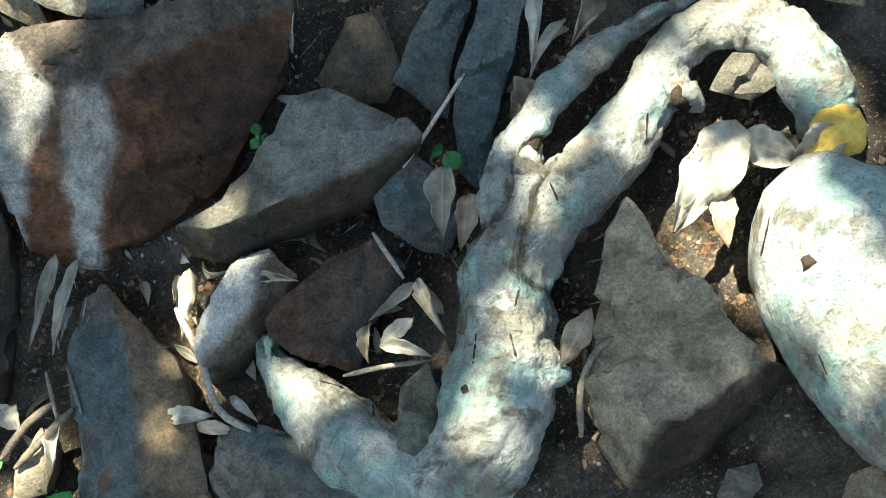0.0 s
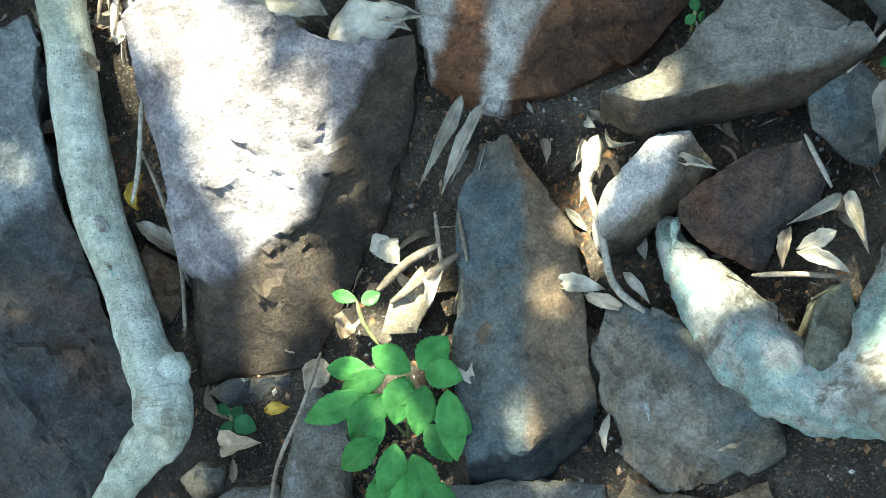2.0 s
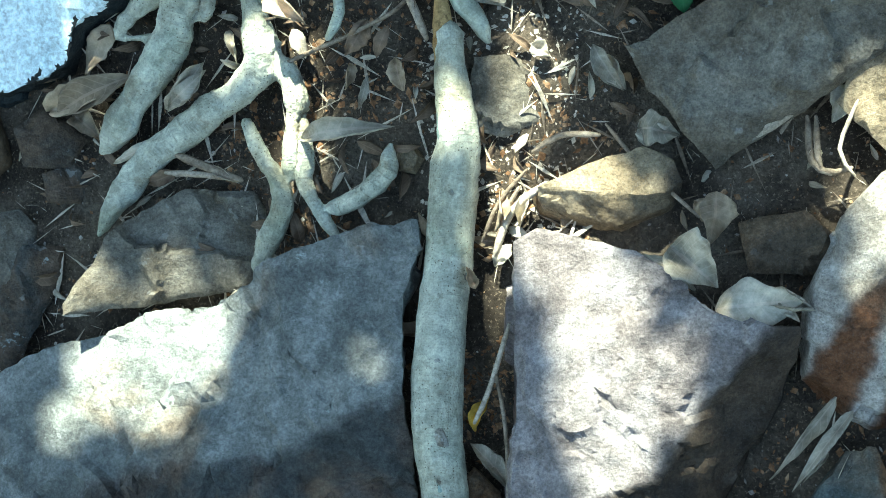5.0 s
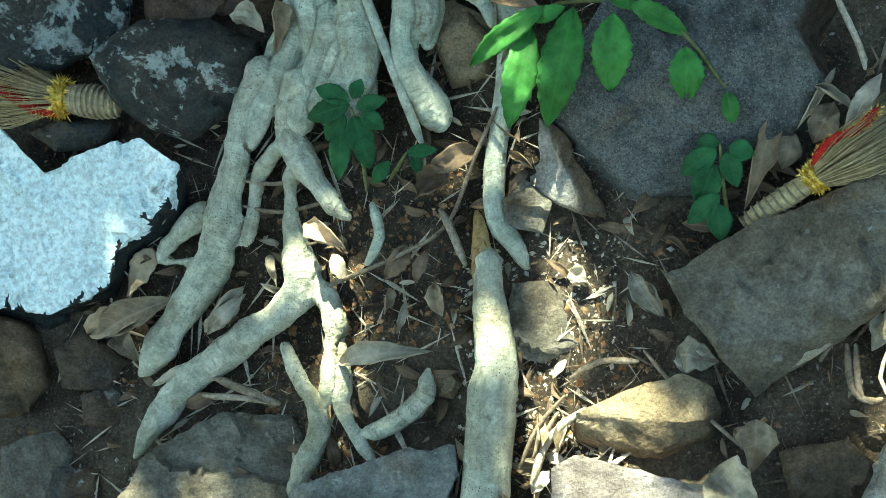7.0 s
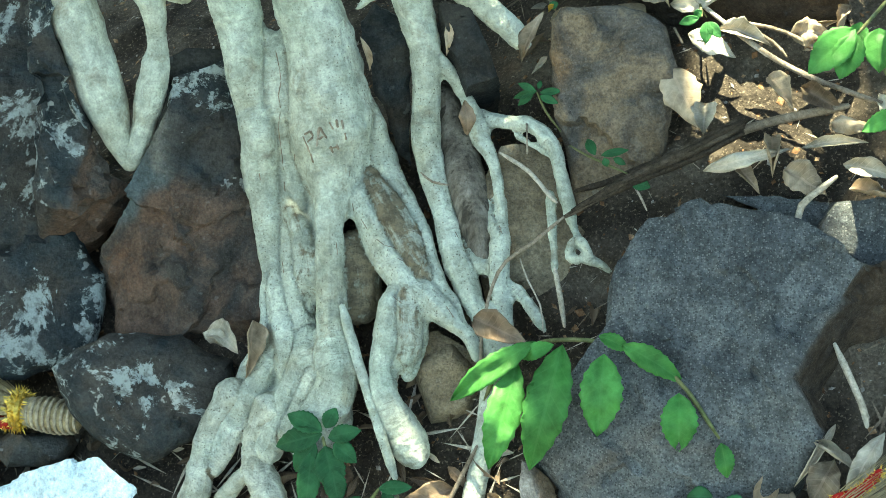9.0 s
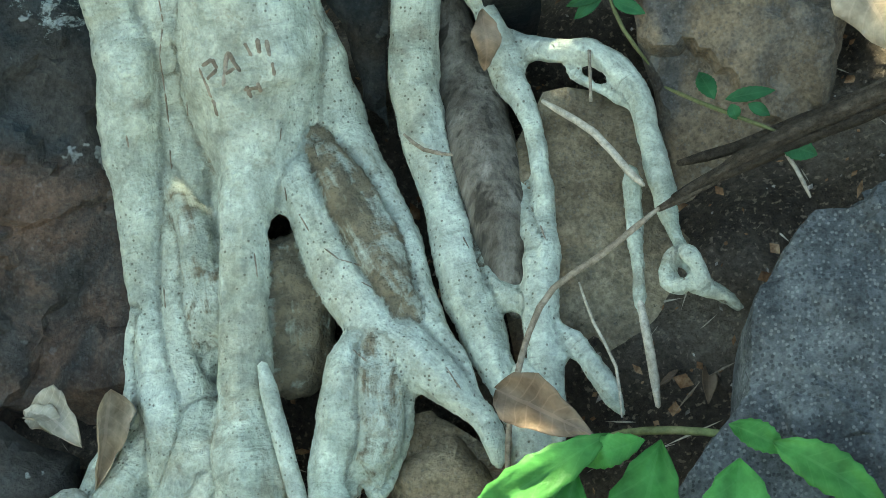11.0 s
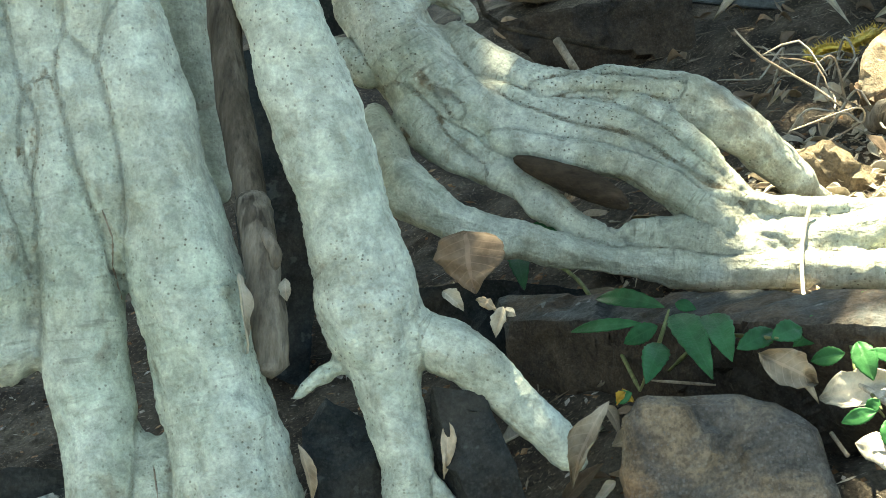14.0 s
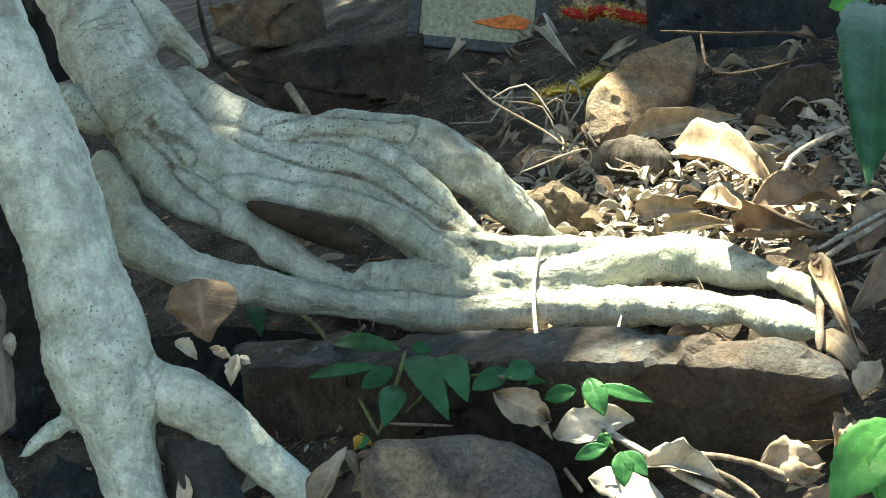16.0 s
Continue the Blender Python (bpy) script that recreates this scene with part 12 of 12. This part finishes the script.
carve([(0.001, -0.004, 2.908, 0.025, 0.583, -0.815, 0.027, 0.58, -0.817, 0.006), (0.001, -0.004, 2.908, 0.017, 0.624, -0.79, 0.018, 0.608, -0.8, 0.006), (0.001, -0.004, 2.908, 0.017, 0.496, -0.869, 0.018, 0.494, -0.87, 0.006), (0.001, -0.004, 2.908, 0.019, 0.434, -0.907, 0.02, 0.427, -0.911, 0.006), (0.001, -0.004, 2.908, 0.034, 0.471, -0.884, 0.035, 0.462, -0.889, 0.006)], "knot", long_root, BARK_OLD)
scatter("bark_crumbs", 260, CRUMB, 0.004, 0.015, (1.50, 1.68, 0.61, 0.79), 500, "little heap of rust-brown bark crumbs", 0.15)
scatter("bark_crumbs", 120, CRUMB, 0.004, 0.015, (1.14, 1.24, 1.18, 1.28), 501, "little heap of rust-brown bark crumbs", 0.15)
scatter("bark_crumbs", 160, CRUMB, 0.004, 0.015, (0.76, 0.88, 1.01, 1.13), 502, "little heap of rust-brown bark crumbs", 0.15)
scatter("bark_crumbs", 140, CRUMB, 0.004, 0.015, (1.67, 1.79, 0.79, 0.91), 503, "little heap of rust-brown bark crumbs", 0.15)
scatter("bark_crumbs", 160, CRUMB, 0.004, 0.015, (-0.24, -0.12, 1.62, 1.74), 504, "little heap of rust-brown bark crumbs", 0.15)
scatter("bark_crumbs", 260, CRUMB, 0.004, 0.015, (0.12, 0.36, 1.60, 1.84), 505, "little heap of rust-brown bark crumbs", 0.15)
scatter("bark_crumbs", 200, CRUMB, 0.004, 0.015, (-0.36, -0.16, 1.77, 1.97), 506, "little heap of rust-brown bark crumbs", 0.15)
scatter("bark_crumbs", 160, CRUMB, 0.004, 0.015, (0.08, 0.22, 1.34, 1.48), 507, "little heap of rust-brown bark crumbs", 0.15)
scatter("bark_crumbs", 260, CRUMB, 0.004, 0.015, (-0.22, 0.02, 1.83, 2.07), 508, "little heap of rust-brown bark crumbs", 0.15)
scatter("bark_crumbs", 200, CRUMB, 0.004, 0.015, (0.34, 0.50, 0.68, 0.84), 509, "little heap of rust-brown bark crumbs", 0.15)

# ---- terrace: vine, husk, curled leaves, rootlets ----
vine = holder("dry_vine", (0.20, 2.34, 1.20), "frayed bundle of dark fibrous dry vine strands", "vine")
vine_rng = random.Random(61)
for k in range(9):
    du, dv = vine_rng.uniform(-0.013, 0.013), vine_rng.uniform(-0.015, 0.015)
    far_ = vine_rng.uniform(0.0, 0.06)
    root([(0.205 + far_, 2.341 + 0.3 * far_, 1.202 + 0.6 * far_, 0.0018), (0.262 + 0.4 * du, 2.357 + 0.5 * dv, 1.238 + du, 0.0042), (0.320 + 0.4 * du, 2.370 + dv, 1.272 + du, 0.0052), (0.400, 2.386 + dv, 1.312 + 1.2 * du, 0.0055), (0.480, 2.420 + 1.5 * dv, 1.350 + 1.2 * du, 0.0050)], vine, name="strand", mat=VINE, sides=6, wob=0.25, step=0.014, seed=620 + k)
root([(0.578, 3.615, 1.545, 0.0150), (0.605, 3.590, 1.560, 0.0280), (0.640, 3.570, 1.570, 0.0330), (0.675, 3.555, 1.566, 0.0280), (0.700, 3.550, 1.555, 0.0120)], None, name="husk", mat=DEADWOOD, label="fibrous grey-brown seed husk lying in litter", category="husk", sides=22, lump=0.12, wob=0.16, step=0.008, seed=640)
leaf((0.690, 3.500, 1.600), (0.764, 3.225, 1.602), 0.085, (-0.40, -0.60, 0.70), LEAF_DRY, 'torn dry tan leaf draped over the litter', None, curl=0.10, fold=0.3, wavy=0.2, jag=0.4, twist=0.5, shape=0.4, cup=0.7, seed=641)
leaf((0.700, 3.170, 1.560), (0.835, 3.160, 1.605), 0.062, (-0.20, -0.55, 0.80), LEAF_BROWN, 'dark grey-brown leaf curled up at its edges', None, curl=0.22, fold=0.4, wavy=0.25, jag=0.3, twist=0.6, shape=0.5, cup=1.2, seed=642)
leaf((0.735, 3.330, 1.650), (0.786, 3.280, 1.592), 0.042, (-0.50, -0.70, 0.50), LEAF_DRY, 'oval tan leaf standing on the litter', None, curl=0.06, fold=0.3, wavy=0.1, jag=0.1, twist=0.2, shape=0.5, cup=0.5, seed=643)
leaf((0.735, 2.960, 1.565), (0.672, 2.610, 1.545), 0.045, (-0.50, -0.50, 0.70), LEAF_DRY, 'long dry leaf curled into a strip', None, curl=0.06, fold=0.5, wavy=0.2, jag=0.2, twist=1.2, shape=0.45, cup=1.8, seed=644)
leaf((0.800, 2.985, 1.575), (0.862, 3.035, 1.625), 0.075, (-0.50, -0.60, 0.60), LEAF_BROWN, 'broad brown leaf standing at the root tips', None, curl=0.12, fold=0.3, wavy=0.2, jag=0.2, twist=-0.5, shape=0.5, cup=0.9, seed=645)
rootlet_rng = random.Random(66)
for k in range(14):
    x, y = rootlet_rng.uniform(0.42, 0.60), rootlet_rng.uniform(3.55, 4.0)
    a, z = rootlet_rng.uniform(0, 6.283), float(ground_z(x, y))
    rows_ = [(x, y, z - 0.02, 0.0026)]
    for j in range(1, 5):
        a += rootlet_rng.uniform(-1.0, 1.0)
        rows_.append((x + 0.035 * j * math.cos(a), y + 0.04 * j * math.sin(a), z + rootlet_rng.uniform(0.0, 0.07), 0.0024 - 0.0003 * j))
    root(rows_, None, name="rootlet", mat=TWIG_PALE if k % 3 else TWIG, sides=6, wob=0.15, step=0.012, label="pale wiry rootlet looping out of the soil", category="rootlet", group="wiry rootlets", seed=660 + k)
root([(0.050, 1.995, 0.735, 0.0060), (0.056, 1.955, 0.732, 0.0130), (0.061, 1.905, 0.706, 0.0190), (0.070, 1.850, 0.672, 0.0240), (0.078, 1.815, 0.645, 0.0200)], None, name="tree_root", mat=PEELED, label="peeled orange-brown end of a buried root", category="root", group="tree roots", sides=20, lump=0.05, seed=690)

# ---- loose litter on the soil ----
scatter("grit", 5000, GRIT, 0.002, 0.009, (-1.0, 1.9, 0.4, 3.6), 11, "pale grit and stone chips strewn over soil")
scatter("bark_crumbs", 9000, CRUMB, 0.003, 0.014, (-1.0, 1.9, 0.4, 4.2), 12, "rust-brown crumbs of bark and leaf", 0.15)
scatter("twig_bits", 2600, TWIG_PALE, 0.006, 0.035, (-1.0, 1.9, 0.6, 4.4), 13, "short broken bits of dry twig", 0.05, slim=0.1)
litter(170, (0.15, 1.2, 2.75, 3.9), 21, "mat of broken tan dead leaves on the terrace", (0.012, 0.04), mats=LEAF_DRY)
litter(80, (0.0, 1.1, 2.75, 3.6), 22, "bleached dead leaves strewn over the terrace", (0.01, 0.035), mats=LEAF_GREY)
litter(260, (0.1, 1.4, 2.75, 4.8), 25, "dark brown leaf scraps on the terrace", (0.01, 0.035), mats=LEAF_BROWN)
scatter("terrace_sticks", 1700, TWIG, 0.01, 0.06, (0.05, 1.4, 2.8, 4.8), 14, "short brown sticks strewn over the terrace", 0.05, 0.006, slim=0.1)
litter(240, (-0.7, 0.6, 1.7, 2.3), 23, "brown dead leaves round the foot of the tree", (0.012, 0.036), mats=LEAF_BROWN)
litter(90, (-0.3, 1.7, 0.7, 1.7), 24, "scraps of dead leaf between the rocks", (0.015, 0.04), mats=LEAF_DRY)

# pale shreds massed where the sun falls, to brighten the lit litter
litter(230, (0.42, 0.95, 3.12, 3.62), 41, "bleached shreds of dead leaf in the sun on the terrace", (0.010, 0.032), mats=LEAF_GREY)
litter(70, (0.70, 1.45, 0.85, 1.35), 42, "pale shreds of dead leaf between the rocks", (0.010, 0.030), mats=LEAF_GREY)
scatter("bark_crumbs", 1500, CRUMB, 0.003, 0.012, (0.55, 1.75, 0.55, 1.45), 43, "rust-brown crumbs of bark between the rocks", 0.15)
# pale flakes added to make the sunlit patches of ground brighter
scatter("litter_flakes", 2600, TWIG_PALE, 0.004, 0.014, (0.38, 0.98, 3.10, 3.64), 44, "pale flakes of dry litter in the sun", 0.15)
scatter("litter_flakes", 700, TWIG_PALE, 0.003, 0.010, (0.02, 0.30, 1.62, 1.95), 45, "pale flakes of dry litter on sunlit soil", 0.15)
scatter("rootlets", 420, TWIG_PALE, 0.02, 0.085, (-0.75, 0.35, 1.55, 2.25), 31, "fine dry rootlets over the soil", 0.05, 0.008, slim=0.1)
scatter("rootlets", 260, TWIG, 0.02, 0.08, (0.2, 1.3, 1.3, 2.3), 32, "fine brown rootlets and stalks over the soil", 0.05, 0.006, slim=0.1)
litter(110, (-0.75, 1.2, 1.4, 2.3), 33, "tan dead leaf scraps below the tree", (0.008, 0.026), mats=LEAF_GREY)
